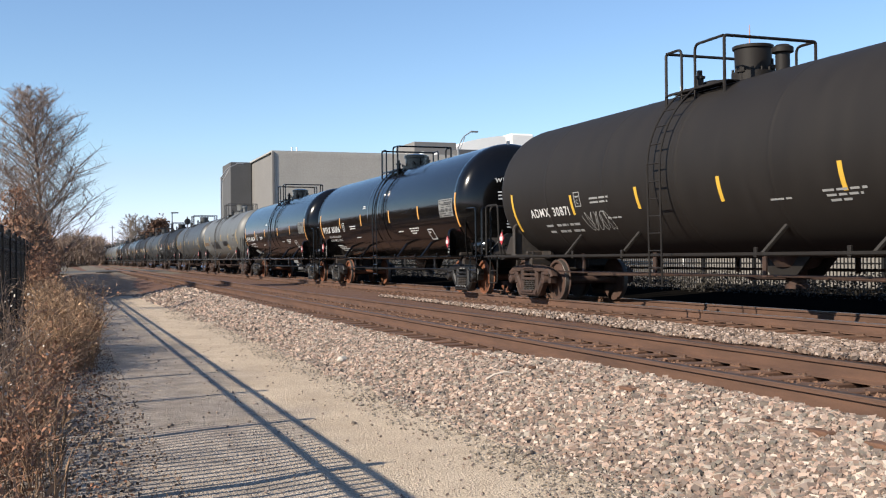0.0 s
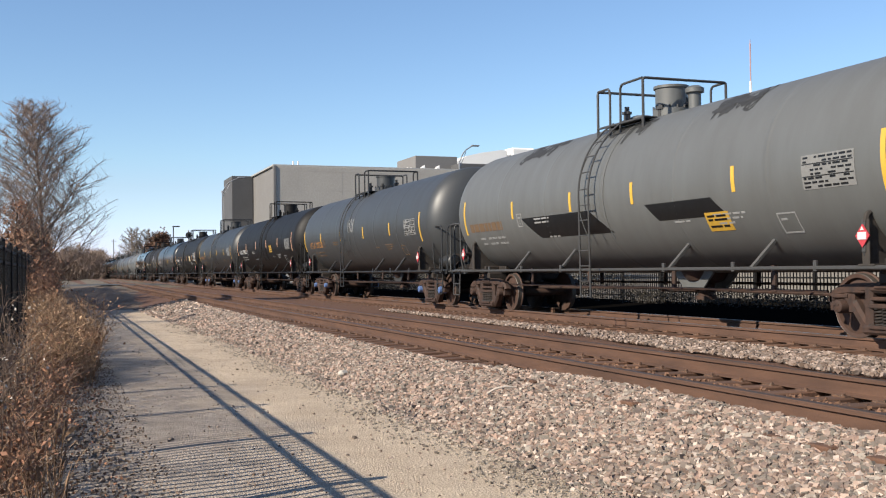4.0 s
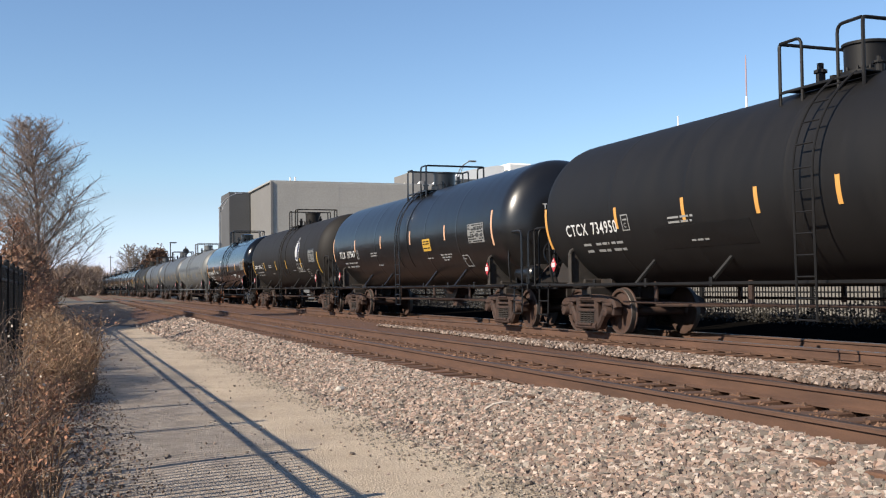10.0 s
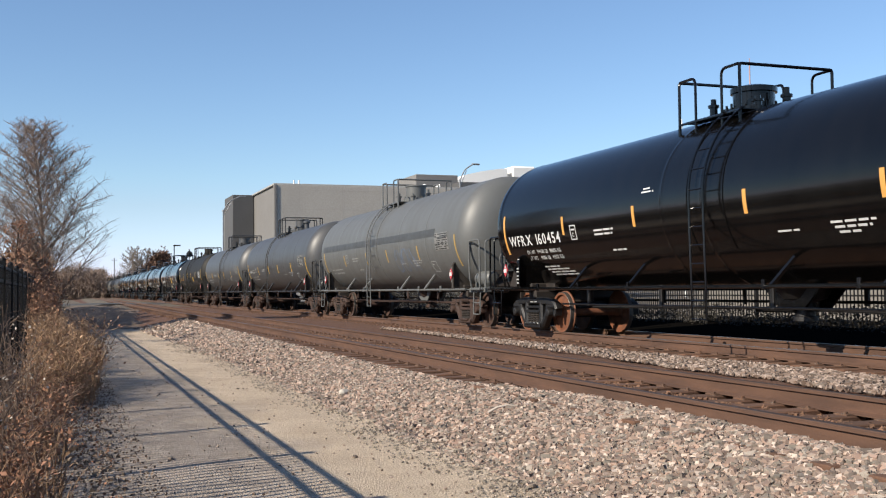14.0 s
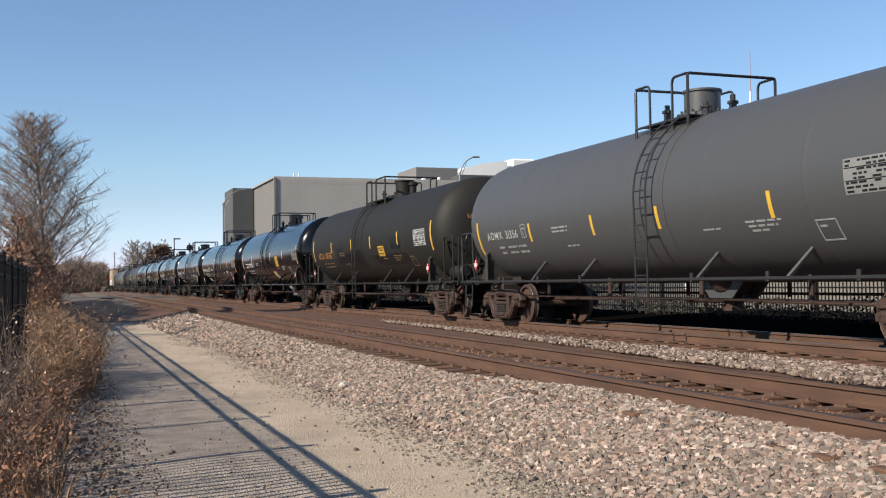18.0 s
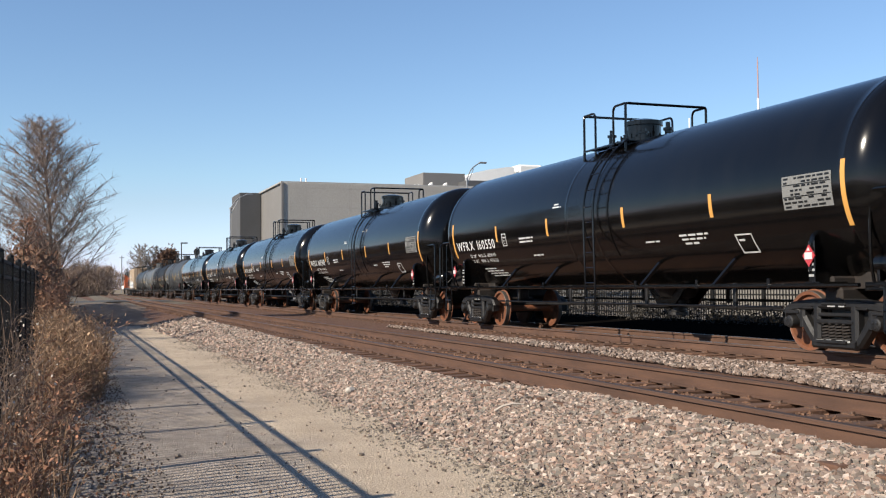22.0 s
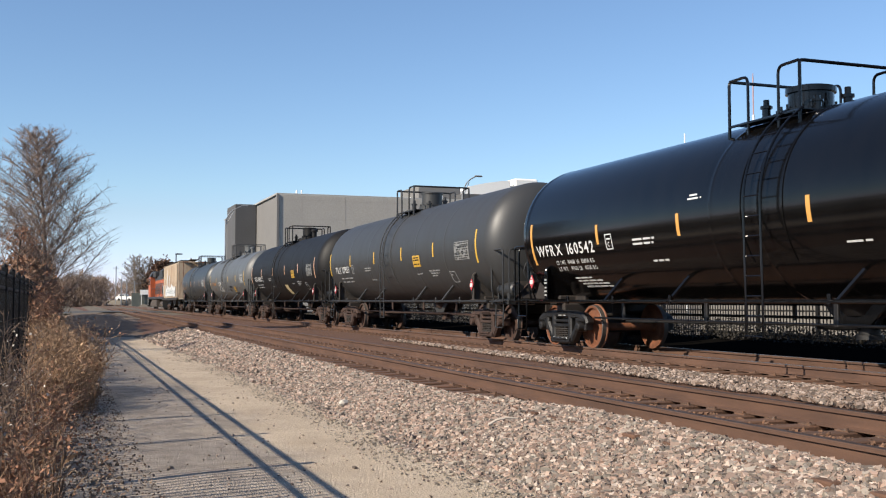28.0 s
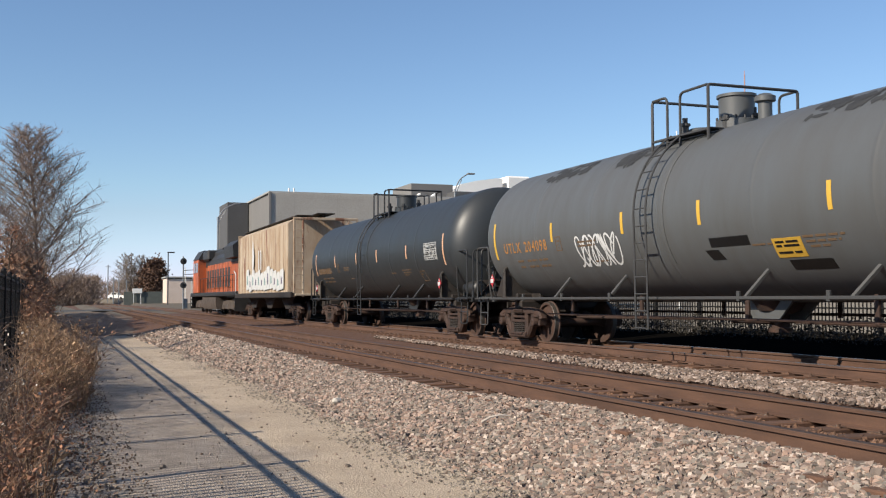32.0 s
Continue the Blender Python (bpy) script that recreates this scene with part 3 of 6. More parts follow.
pole_dark = material("dark_pole", (0.05, 0.05, 0.052), 0.6, scale=3, amount=0.4, bump=0)
mast_red = material("faded_red_mast", (0.6, 0.36, 0.33), 0.6, scale=3, amount=0.4, bump=0)


def factory():
    b = thing("factory_building", "large windowless grey factory building with roof plant", "building")
    # Front is coloured lighter than the sides to even out how sunlight falls.
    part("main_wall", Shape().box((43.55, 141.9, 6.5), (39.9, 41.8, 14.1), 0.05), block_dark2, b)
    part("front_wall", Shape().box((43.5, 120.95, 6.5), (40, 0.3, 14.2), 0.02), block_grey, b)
    part("parapet", Shape().box((43.5, 142.0, 13.66), (40.3, 42.3, 0.22), 0.03), cap_metal, b)
    for i in range(7):
        part("wall_joint", Shape().box((26.4 + 5.3 * i, 120.81, 6.5), (0.07, 0.04, 14), 0), joint_grey, b)
    for i in range(6):
        part("wall_band", Shape().box((43.5, 120.812, 1.5 + 2.3 * i), (39.9, 0.04, 0.05), 0), joint_grey, b)
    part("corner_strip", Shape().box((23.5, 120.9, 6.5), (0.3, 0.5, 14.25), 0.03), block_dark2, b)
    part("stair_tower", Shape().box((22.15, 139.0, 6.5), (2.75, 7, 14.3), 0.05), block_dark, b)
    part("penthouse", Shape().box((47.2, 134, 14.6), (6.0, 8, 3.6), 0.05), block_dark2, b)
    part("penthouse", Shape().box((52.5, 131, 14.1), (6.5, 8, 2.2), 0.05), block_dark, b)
    part("red_parapet", Shape().box((42.5, 127, 13.95), (6.2, 0.4, 0.8), 0.03), brick_red, b)
    part("roof_edge", Shape().box((36.6, 126, 13.9), (5.0, 0.4, 0.35), 0.03), block_dark, b)
    for x, y in ((25.9, 121.5), (26.5, 121.5), (41.4, 125), (41.9, 125)):
        part("vent_pipe", Shape().tube([(x, y, 13.4), (x, y, 14.25)], 0.09, 8), white_wall, b)
    for x in (42.9, 44.9):
        part("roof_hood", Shape().prism([(x, 13.8), (x + 0.9, 13.8), (x + 0.9, 14.6)], "y", 125, 126), white_wall, b)
    return b


factory()


def white_works():
    b = thing("white_building", "white industrial building with a rounded roof, partly hidden", "building")
    s = Shape().prism([(57, -0.4), (57, 17.6), (58.2, 18.2), (59.4, 18.95), (62, 19.55), (65.2, 20.05), (66.4, 20.05), (66.4, -0.4)], "y", 150, 166)
    part("rounded_hall", s, white_wall, b)
    part("upper_hall", Shape().box((69.3, 158, 10.05), (4.1, 16, 21.0), 0.25), white_wall, b)
    return b


white_works()


def street_lamp(x, y, top, arm, label, mat, ground=-0.4):
    l = thing("street_lamp", label, "street lamp")
    part("pole", Shape().tube([(x, y, ground), (x, y, top - 1.4)], 0.11, 10, r2=0.08), mat, l)
    part("arm", Shape().tube(bend([(x, y, top - 1.5), (x + arm * 0.35, y, top - 0.5), (x + arm, y, top)], 0.8), 0.055, 8), mat, l)
    part("brace", Shape().tube([(x, y, top - 2.1), (x + arm * 0.5, y, top - 0.55)], 0.035, 6), mat, l)
    part("lamp_head", Shape().box((x + arm + 0.25, y, top), (0.75, 0.3, 0.14), 0.05), mat, l)
    return l


street_lamp(15.6, 108.0, 10.9, 1.7, "grey street lamp with a curved arm by the building", pole_grey)
street_lamp(33.6, 86.5, 12.3, 1.3, "grey street lamp with a slanting arm behind the train", pole_grey)


def mast(x, y, top, label):
    m = thing("radio_mast", label, "mast")
    part("lower_pole", Shape().tube([(x, y, -0.4), (x, y, top * 0.835)], 0.16, 8), white_wall, m)
    part("upper_pole", Shape().tube([(x, y, top * 0.835), (x, y, top)], 0.09, 8), mast_red, m)
    part("tip", Shape().tube([(x, y, top), (x, y, top + 0.5)], 0.05, 6), mast_red, m)
    return m


mast(90.3, 119.8, 32.4, "tall thin mast, white below and red above")
m2 = thing("thin_mast", "thin white aerial mast far behind the train", "mast")
part("pole", Shape().tube([(78.5, 119.0, -0.4), (78.5, 119.0, 23.6)], 0.09, 6), white_wall, m2)


def square_lamp(x, y, top):
    l = thing("lot_lamp", "dark square-headed lamp post", "street lamp")
    part("pole", Shape().tube([(x, y, -0.4), (x, y, top)], 0.1, 8), pole_dark, l)
    part("lamp_head", Shape().box((x + 0.5, y, top), (1.3, 0.5, 0.22), 0.04), pole_dark, l)


square_lamp(19.6, 199, 9.8)


def crossing_signal(x, y):
    l = thing("crossing_signal", "level crossing signal with a round dark backboard", "signal")
    part("mast", Shape().tube([(x, y, -0.3), (x, y, 6.2)], 0.09, 8), pole_grey, l)
    for z in (5.6, 2.7):
        part("backboard", Shape().lathe([(0, -0.05), (0.38, -0.05), (0.38, 0.05), (0, 0.08)], "y", (x, y - 0.15, z), 20), pole_dark, l)
        part("hood", Shape().lathe([(0.16, -0.35), (0.18, -0.35), (0.18, 0), (0.16, 0)], "y", (x, y - 0.15, z), 14), pole_dark, l)
    part("cantilever", Shape().tube([(x, y, 4.5), (x + 4, y, 4.7)], 0.05, 6).tube([(x, y, 4.0), (x + 4, y, 4.2)], 0.05, 6), pole_grey, l)
    part("gate_arm", Shape().box((x + 0.3, y + 0.4, 2.6), (0.08, 0.1, 4.6), 0.02), white_wall, l)
    part("gate_box", Shape().box((x + 0.3, y + 0.4, 0.5), (0.5, 0.6, 1.2), 0.05), pole_grey, l)


crossing_signal(14.4, 128)


def utility_pole(x, y, top):
    l = thing("utility_pole", "distant grey utility pole", "pole")
    part("pole", Shape().tube([(x, y, -0.5), (x, y, top)], 0.14, 8), pole_grey, l)
    part("crossarm", Shape().box((x, y, top - 0.6), (1.6, 0.12, 0.12), 0.02), pole_grey, l)


utility_pole(14.3, 320, 11.3)
for x, y, h in ((12.4, 250, 6.2), (14.0, 258, 6.0), (16.5, 270, 6.0)):
    utility_pole(x, y, h)


def van(x, y, base):
    v = thing("white_van", "white pickup truck waiting near the crossing", "vehicle")
    part("body", Shape().prism([(-2.6, 0.35), (-2.6, 1.15), (-0.4, 1.2), (-0.1, 1.85), (1.5, 1.9), (1.9, 1.25), (2.6, 1.1), (2.6, 0.35)], "x", -0.95, 0.95), white_wall, v, "", pose(x, y, base, 0, 0, 55))
    for dy in (-1.6, 1.6):
        for dx in (-0.9, 0.9):
            part("wheel", Shape().lathe([(0, -0.1), (0.36, -0.1), (0.36, 0.1), (0, 0.1)], "x", (dx, dy, 0.36), 16), dark_rubber, v, "", pose(x, y, base, 0, 0, 55))
    for s in (-0.96, 0.96):
        part("side_window", Shape().box((s, 0.65, 1.55), (0.02, 1.5, 0.45), 0), loco_glass, v, "", pose(x, y, base, 0, 0, 55))


van(16.1, 300, 1.05)


tan_wall = material("pinkish_tan_wall", (0.95, 0.78, 0.65), 0.85, second=(0.85, 0.68, 0.56), scale=0.6, amount=0.6, bump=0)


def low_house(x, y, w, d, h, label):
    b = thing("low_building", label, "building")
    part("wall", Shape().box((x, y, h / 2 - 0.6), (w, d, h), 0.05), tan_wall, b)
    part("roof", Shape().box((x, y, h - 0.3), (w + 0.6, d + 0.6, 0.3), 0.05), cap_metal, b)


low_house(24.4, 224, 6.0, 8, 5.9, "low pinkish tan building beyond the crossing")
whole("green_screen", Shape().box((16.6, 218, 1.0), (7.6, 0.3, 3.2), 0.02), material("green_screen_cloth", (0.15, 0.165, 0.145), 0.9, scale=2, amount=0.5, bump=0.1), "dark green screened fence beyond the crossing", "screen fence")
whole("white_board", Shape().box((15.4, 217.6, 2.75), (1.9, 0.15, 0.95), 0.02).box((14.7, 217.6, 1.2), (0.1, 0.1, 3.0)).box((16.1, 217.6, 1.2), (0.1, 0.1, 3.0)), white_wall, "white board on the screened fence", "sign board")

# ---- trees and weeds ----
bark = material("grey_brown_bark", (0.13, 0.095, 0.072), 0.95, second=(0.08, 0.06, 0.048), scale=12, amount=0.8, grain=60, bump=0.5, stretch=(1, 1, 0.3))
twig = material("thin_brown_twigs", (0.19, 0.13, 0.095), 0.9, second=(0.14, 0.095, 0.07), scale=6, amount=0.6, bump=0, vary=0.2)
leaf_rust = material("withered_rust_leaves", (0.44, 0.215, 0.125), 0.85, second=(0.23, 0.12, 0.075), scale=6, amount=0.7, bump=0, vary=0.4)
straw = material("dry_straw_stems", (0.62, 0.41, 0.245), 0.9, second=(0.36, 0.21, 0.125), scale=5, amount=0.7, bump=0, vary=0.4)
seed_pale = material("pale_seed_heads", (0.8, 0.74, 0.66), 0.9, second=(0.4, 0.34, 0.28), scale=6, amount=0.6, bump=0, vary=0.3)
weed_straw = material("brown_dry_grass", (0.4, 0.25, 0.145), 0.9, second=(0.22, 0.13, 0.08), scale=5, amount=0.7, bump=0, vary=0.45)
weed_brown = material("dead_brown_weeds", (0.38, 0.215, 0.135), 0.9, second=(0.18, 0.11, 0.07), scale=5, amount=0.7, bump=0, vary=0.45)
stalk = material("bare_brown_stalks", (0.3, 0.21, 0.155), 0.9, second=(0.2, 0.135, 0.1), scale=5, amount=0.6, bump=0, vary=0.3)
leaf_dark = material("brown_oak_leaves", (0.16, 0.082, 0.048), 0.85, second=(0.11, 0.06, 0.038), scale=2, amount=0.7, bump=0, vary=0.35)
pale_bark = material("pale_grey_bark", (0.27, 0.21, 0.175), 0.95, scale=9, amount=0.6, bump=0.2)
pale_twig = material("pale_fine_twigs", (0.37, 0.275, 0.225), 0.9, second=(0.26, 0.19, 0.155), scale=3, amount=0.6, bump=0, vary=0.25)
far_twig = material("hazy_far_twigs", (0.33, 0.27, 0.22), 0.95, second=(0.26, 0.21, 0.175), scale=3, amount=0.6, bump=0, vary=0.15)
far_wood = material("hazy_far_woods", (0.4, 0.29, 0.22), 0.95, second=(0.27, 0.19, 0.145), scale=0.5, amount=0.8, bump=0, vary=0.3)


def leaves(s, spots, size, rnd):
    """Small bent leaf blades at the given places."""
    for p in spots:
        a, b = rnd.uniform(0, 6.3), rnd.uniform(-1, 1)
        l = size * rnd.uniform(0.6, 1.4)
        d = Vector((math.cos(a) * math.cos(b), math.sin(a) * math.cos(b), math.sin(b)))
        e = d.cross(Vector((rnd.uniform(-1, 1), rnd.uniform(-1, 1), rnd.uniform(-1, 1)))).normalized() * l * 0.35
        q = Vector(p)
        s.add([q, q + d * l * 0.5 + e, q + d * l, q + d * l * 0.5 - e], [(0, 1, 2), (0, 2, 3)])


def sprays(s, spots, size, rnd):
    """Thin, mostly upright twig blades at the given places."""
    for p in spots:
        a = rnd.uniform(0, 6.3)
        l = size * rnd.uniform(0.5, 1.5)
        d = Vector((rnd.gauss(0, 0.7), rnd.gauss(0, 0.7), rnd.uniform(0.1, 1))).normalized()
        e = Vector((math.sin(a), -math.cos(a), 0)) * l * 0.05
        q = Vector(p)
        s.add([q - e, q + e, q + d * l], [(0, 1, 2)])


def branching(trunk, limbs, twigs, tips, base, way, length, r, level, rnd, spread, lift, twig_n, full=1.0, droop=1.0, thin=0.004):
    """Grow a limb with rising side limbs; the thin ends go into the twig mesh."""
    n = 5 if level < 3 else 3
    pts, d, p = [base], way.normalized(), Vector(base)
    for i in range(n):
        d = (d + Vector((rnd.uniform(-1, 1), rnd.uniform(-1, 1), rnd.uniform(-0.7, 0.7))) * (0.07 if level == 0 else 0.16) + Vector((0, 0, lift))).normalized()
        p = p + d * length / n
        pts.append(p.copy())
    target = trunk if level == 0 else limbs if level == 1 else twigs
    target.tube(pts, r, 7 if level == 0 else 5 if level == 1 else 3, False, r2=r * 0.3)
    tips += pts[2:]
    if level >= len(twig_n):
        return
    for k in range(twig_n[level]):
        t = (k + rnd.random()) / twig_n[level]
        t = 0.12 + 0.88 * t if level == 0 else 0.15 + 0.85 * t
        i = min(n - 1, int(t * n))
        q = pts[i].lerp(pts[i + 1], t * n - i)
        a = rnd.uniform(0, 6.3) if level else 2.4 * k + rnd.uniform(-0.4, 0.4)
        side = Vector((math.cos(a), math.sin(a), 0))
        w = (d * (1 - spread) + side * spread + Vector((0, 0, 0.12))).normalized()
        ln = length * (0.43 * math.sqrt(max(0.02, 1.02 - t ** 1.15)) * full if level == 0 else rnd.uniform(0.32, 0.5))
        branching(trunk, limbs, twigs, tips, q, w, ln, max(thin, r * (0.3 if level == 0 else 0.5)), level + 1, rnd, spread, lift if level < 1 else lift * droop, twig_n, full, droop, thin)


def tree(name, label, at, height, r, seed, mats, leaf=None, leaf_n=0, leaf_size=0.08, spread=0.6, twig_n=(26, 9, 5), stems=1, full=1.0, droop=1.0, thin=0.004):
    rnd = random.Random(seed)
    tr = thing(name, label, "tree", at=at)
    trunk, limbs, twigs, tips = Shape(), Shape(), Shape(), []
    for k in range(stems):
        lean = Vector((rnd.uniform(-0.25, 0.25) * (stems > 1) * stems / 2, rnd.uniform(-0.25, 0.25) * (stems > 1) * stems / 2, 1))
        if stems == 1:
            lean.x = 0.035
        branching(trunk, limbs, twigs, tips, Vector((0.12 * k, 0.1 * k, 0)), lean, height, r, 0, rnd, spread, 0.075, twig_n, full, droop, thin)
    part("trunk", trunk.mesh("trunk"), mats[0], tr)
    part("branchwork", limbs.mesh("branchwork"), mats[0], tr)
    part("twig_crown", twigs.mesh("twig_crown", None, 0), mats[1], tr, "bare twigs", None, "stuff")
    if leaf_n:
        s = Shape()
        leaves(s, [rnd.choice(tips) + Vector((rnd.gauss(0, 0.12), rnd.gauss(0, 0.12), rnd.gauss(0, 0.12))) * leaf_size * 10 for _ in range(leaf_n)], leaf_size, rnd)
        part("leafage", s.mesh("leafage", None, 0), leaf, tr, "", None, "stuff")
    return tr


tree("roadside_tree", "leafless feathery tree with a few rusty leaves behind the fence", (-0.9, 45, -0.6), 8.1, 0.1, 7, (pale_bark, pale_twig), leaf_rust, 350, 0.045, 0.6, (58, 14, 10), 1, 0.98, 0.3, 0.006)
tree("roadside_tree", "smaller leafless tree with withered rust leaves", (-1.6, 54, -0.6), 5.0, 0.07, 8, (pale_bark, pale_twig), leaf_rust, 900, 0.07, 0.7, (24, 9, 6), 1, 0.8)
tree("roadside_tree", "leafless reddish shrub-like tree by the fence", (-1.5, 33, -0.6), 3.6, 0.05, 21, (bark, twig), leaf_rust, 1500, 0.06, 0.75, (22, 8, 5))
tree("far_tree", "large bare tree beyond the crossing", (19.5, 306, 0.6), 13.0, 0.3, 9, (far_twig, far_twig), None, 0, 0, 0.72, (16, 10, 8), 5, 1.0, 1.0, 0.02)
tree("far_oak", "round tree with brown leaves beyond the crossing", (25.0, 300, 0.6), 10.6, 0.35, 10, (bark, twig), leaf_dark, 9500, 0.6, 0.9, (22, 9, 4))


def shrub(at, height, seed, mat, n=60, width=0.5, leaf=None, leaf_n=0, leaf_size=0.05):
    """A clump of thin upright dry stems with side shoots."""
    rnd = random.Random(seed)
    sh = thing("dry_shrub", "dry leafless brown shrub against the fence", "shrub", "shrubs along the fence", at=at)
    s, tips = Shape(), []
    for i in range(n):
        a, q = rnd.uniform(0, 6.3), rnd.random() ** 0.6
        b = Vector((math.cos(a) * q * width * 0.5, math.sin(a) * q * width, 0))
        lean = Vector((rnd.gauss(0, 0.18), rnd.gauss(0, 0.22), 1)).normalized()
        h = height * rnd.uniform(0.45, 1.05)
        pts = [b, b + lean * h * 0.5 + Vector((rnd.gauss(0, 0.03), rnd.gauss(0, 0.03), 0)), b + lean * h + Vector((rnd.gauss(0, 0.08), rnd.gauss(0, 0.08), 0))]
        s.tube(pts, 0.006, 3, False, r2=0.002)
        for k in range(7):
            t = rnd.uniform(0.3, 1)
            p = pts[0].lerp(pts[2], t)
            e = p + Vector((rnd.gauss(0, 0.14), rnd.gauss(0, 0.14), rnd.uniform(0.02, 0.25)))
            s.tube([p, p.lerp(e, 0.5) + Vector((0, 0, 0.02)), e], 0.0035, 3, False, r2=0.0015)
            tips += [e, p]
    part("stem_clump", s.mesh("stem_clump", None, 0), mat, sh, "", None, "stuff")
    if leaf_n:
        l = Shape()
        leaves(l, [rnd.choice(tips) + Vector((rnd.gauss(0, 0.05), rnd.gauss(0, 0.05), rnd.gauss(0, 0.05))) for _ in range(leaf_n)], leaf_size, rnd)
        part("leafage", l.mesh("leafage", None, 0), leaf, sh, "", None, "stuff")


rs = random.Random(77)
for i in range(18):
    # thin bare stalks in front of the fence
    y = 7.4 + 0.45 * i + rs.uniform(-0.2, 0.2)
    shrub((-0.6 + rs.uniform(-0.08, 0.22), y, PATH_Z), rs.uniform(1.0, 1.75), 300 + i, stalk, rs.choice((2, 3, 4)), 0.16, seed_pale, 14, 0.027)
for i in range(16):
    # low reddish brush at the fence's foot
    y = 6.0 + 0.62 * i + rs.uniform(-0.25, 0.25)
    shrub((-0.5 + rs.uniform(-0.15, 0.2) + 0.03 * i, y, PATH_Z), rs.uniform(0.3, 0.55), 400 + i, (weed_brown, stalk)[i % 2], 10, 0.3, leaf_rust, 190, 0.036)
for i in range(28):
    # the dense straw clump
    y = 14.8 + 0.42 * i + rs.uniform(-0.2, 0.2)
    w = math.sin(min(1, (y - 14) / 4.5) * 1.57)
    shrub((-0.3 + rs.uniform(0.1, 0.85) * w * max(0.0, min(1, 1.1 - (y - 16.5) / 6.5)), y, PATH_Z), rs.uniform(0.6, 0.8) + 0.35 * w, 100 + i, (straw, straw, weed_straw)[i % 3], 34, 0.36, straw if i % 3 else leaf_rust, 200, 0.045)
for i in range(12):
    y = 26 + i * 1.6
    shrub((-0.75 + rs.uniform(-0.15, 0.25), y, PATH_Z), rs.uniform(1.4, 2.5), 200 + i, (weed_brown, twig)[i % 2], 60, 0.5, leaf_rust, 420, 0.07)


debris_mat = material("dark_leaf_crumbs", (0.24, 0.165, 0.12), 0.95, second=(0.13, 0.09, 0.065), scale=6, amount=0.7, bump=0, vary=0.5)


def litter():
    rnd = random.Random(12)
    s = Shape()
    leaves(s, [(-0.75 + rnd.random() ** 1.4 * 1.2, 4.5 + 24 * rnd.random() ** 1.3, PATH_Z + rnd.uniform(0.0, 0.06)) for _ in range(5000)], 0.028, rnd)
    whole("leaf_litter", s.mesh("leaf_litter", None, 0), leaf_rust, "withered leaves lying under the fence", "leaf litter", "stuff")
    d = Shape()
    leaves(d, [(0.1 + rnd.random() ** 1.8 * 1.7, 5 + 18 * rnd.random(), PATH_Z + 0.012) for _ in range(500)], 0.024, rnd)
    leaves(d, [(-0.7 + rnd.random() ** 1.3 * 1.45, 4.5 + 15 * rnd.random(), PATH_Z + rnd.uniform(0.01, 0.05)) for _ in range(9000)], 0.024, rnd)
    whole("path_debris", d.mesh("path_debris", None, 0), debris_mat, "dark crumbs of leaf and soil on the path", "leaf litter", "stuff")
    g = Shape()
    for k in range(3800):
        y = 15 + 13 * rnd.random() if k % 6 else 5 + 9 * rnd.random()
        b = Vector((-0.4 + rnd.random() * max(0.35, 0.85 - max(0, y - 17) * 0.06), y, PATH_Z) if y > 14.5 else (-0.7 + rnd.random() * 0.7, y, PATH_Z))
        h = rnd.uniform(0.12, 0.5)
        e = b + Vector((rnd.gauss(0, 0.12), rnd.gauss(0, 0.12), h))
        w = Vector((rnd.gauss(0, 1), rnd.gauss(0, 1), 0)).normalized() * 0.004
        g.add([b - w, b + w, b.lerp(e, 0.6) + w + Vector((0, 0, 0.05)), e, b.lerp(e, 0.6) - w + Vector((0, 0, 0.05))], [(0, 1, 2, 3, 4)])
    whole("dry_grass", g.mesh("dry_grass", None, 0), weed_straw, "dry straw-coloured grass along the fence", "grass", "stuff")
    far = Shape()
    for k in range(42000):
        x = rnd.uniform(-18, 9.5) if k % 4 else rnd.uniform(17, 60)
        y = rnd.uniform(250, 290) if k % 4 else rnd.uniform(330, 420)
        h = 6.8 + 3.5 * noise.noise(Vector((x * 0.16, y * 0.02, 4)))
        p = Vector((x, y, h * rnd.random() ** 0.85 - 0.4))
        sprays(far, [p], 1.5, rnd)
    for k in range(9000):
        x, y = rnd.uniform(-10, 40), rnd.uniform(430, 470)
        h = 9 + 4 * noise.noise(Vector((x * 0.12, y * 0.02, 8)))
        sprays(far, [(x, y, h * rnd.random() - 0.5)], 2.4, rnd)
    whole("far_woods", far.mesh("far_woods", None, 0), far_wood, "hazy brown woods on the horizon", "woods", "stuff")
    hedge = Shape()
    for k in range(30000):
        y = rnd.uniform(44.5, 60) if k % 6 else rnd.uniform(60, 150)
        x = -1.9 + rnd.gauss(0, 0.6) - (y - 46) * 0.01
        tall = 3.3 + 0.5 * math.sin(y * 0.6) if y < 60 else 1.5 + 0.6 * math.sin(y * 0.3)
        sprays(hedge, [(x, y, PATH_Z + rnd.random() ** 1.1 * tall * 0.75)], 0.55, rnd)
    for k in range(52000):
        # the dense stretch whose shade lies over the path's end
        y = 37 + 63 * rnd.random()
        tall = 2.8 + 0.4 * math.sin(y * 0.9) - 0.12 * max(0, 41 - y) ** 1.5 + 0.09 * max(0, min(16, y - 44))
        leaves(hedge, [(-1.6 + rnd.gauss(0, 0.3), y, PATH_Z + rnd.random() ** 0.8 * max(0.4, tall))], 0.19, rnd)
    whole("far_thicket", hedge.mesh("far_thicket", None, 0), weed_brown, "brown leafless thicket beside the tracks", "thicket", "stuff")


litter()


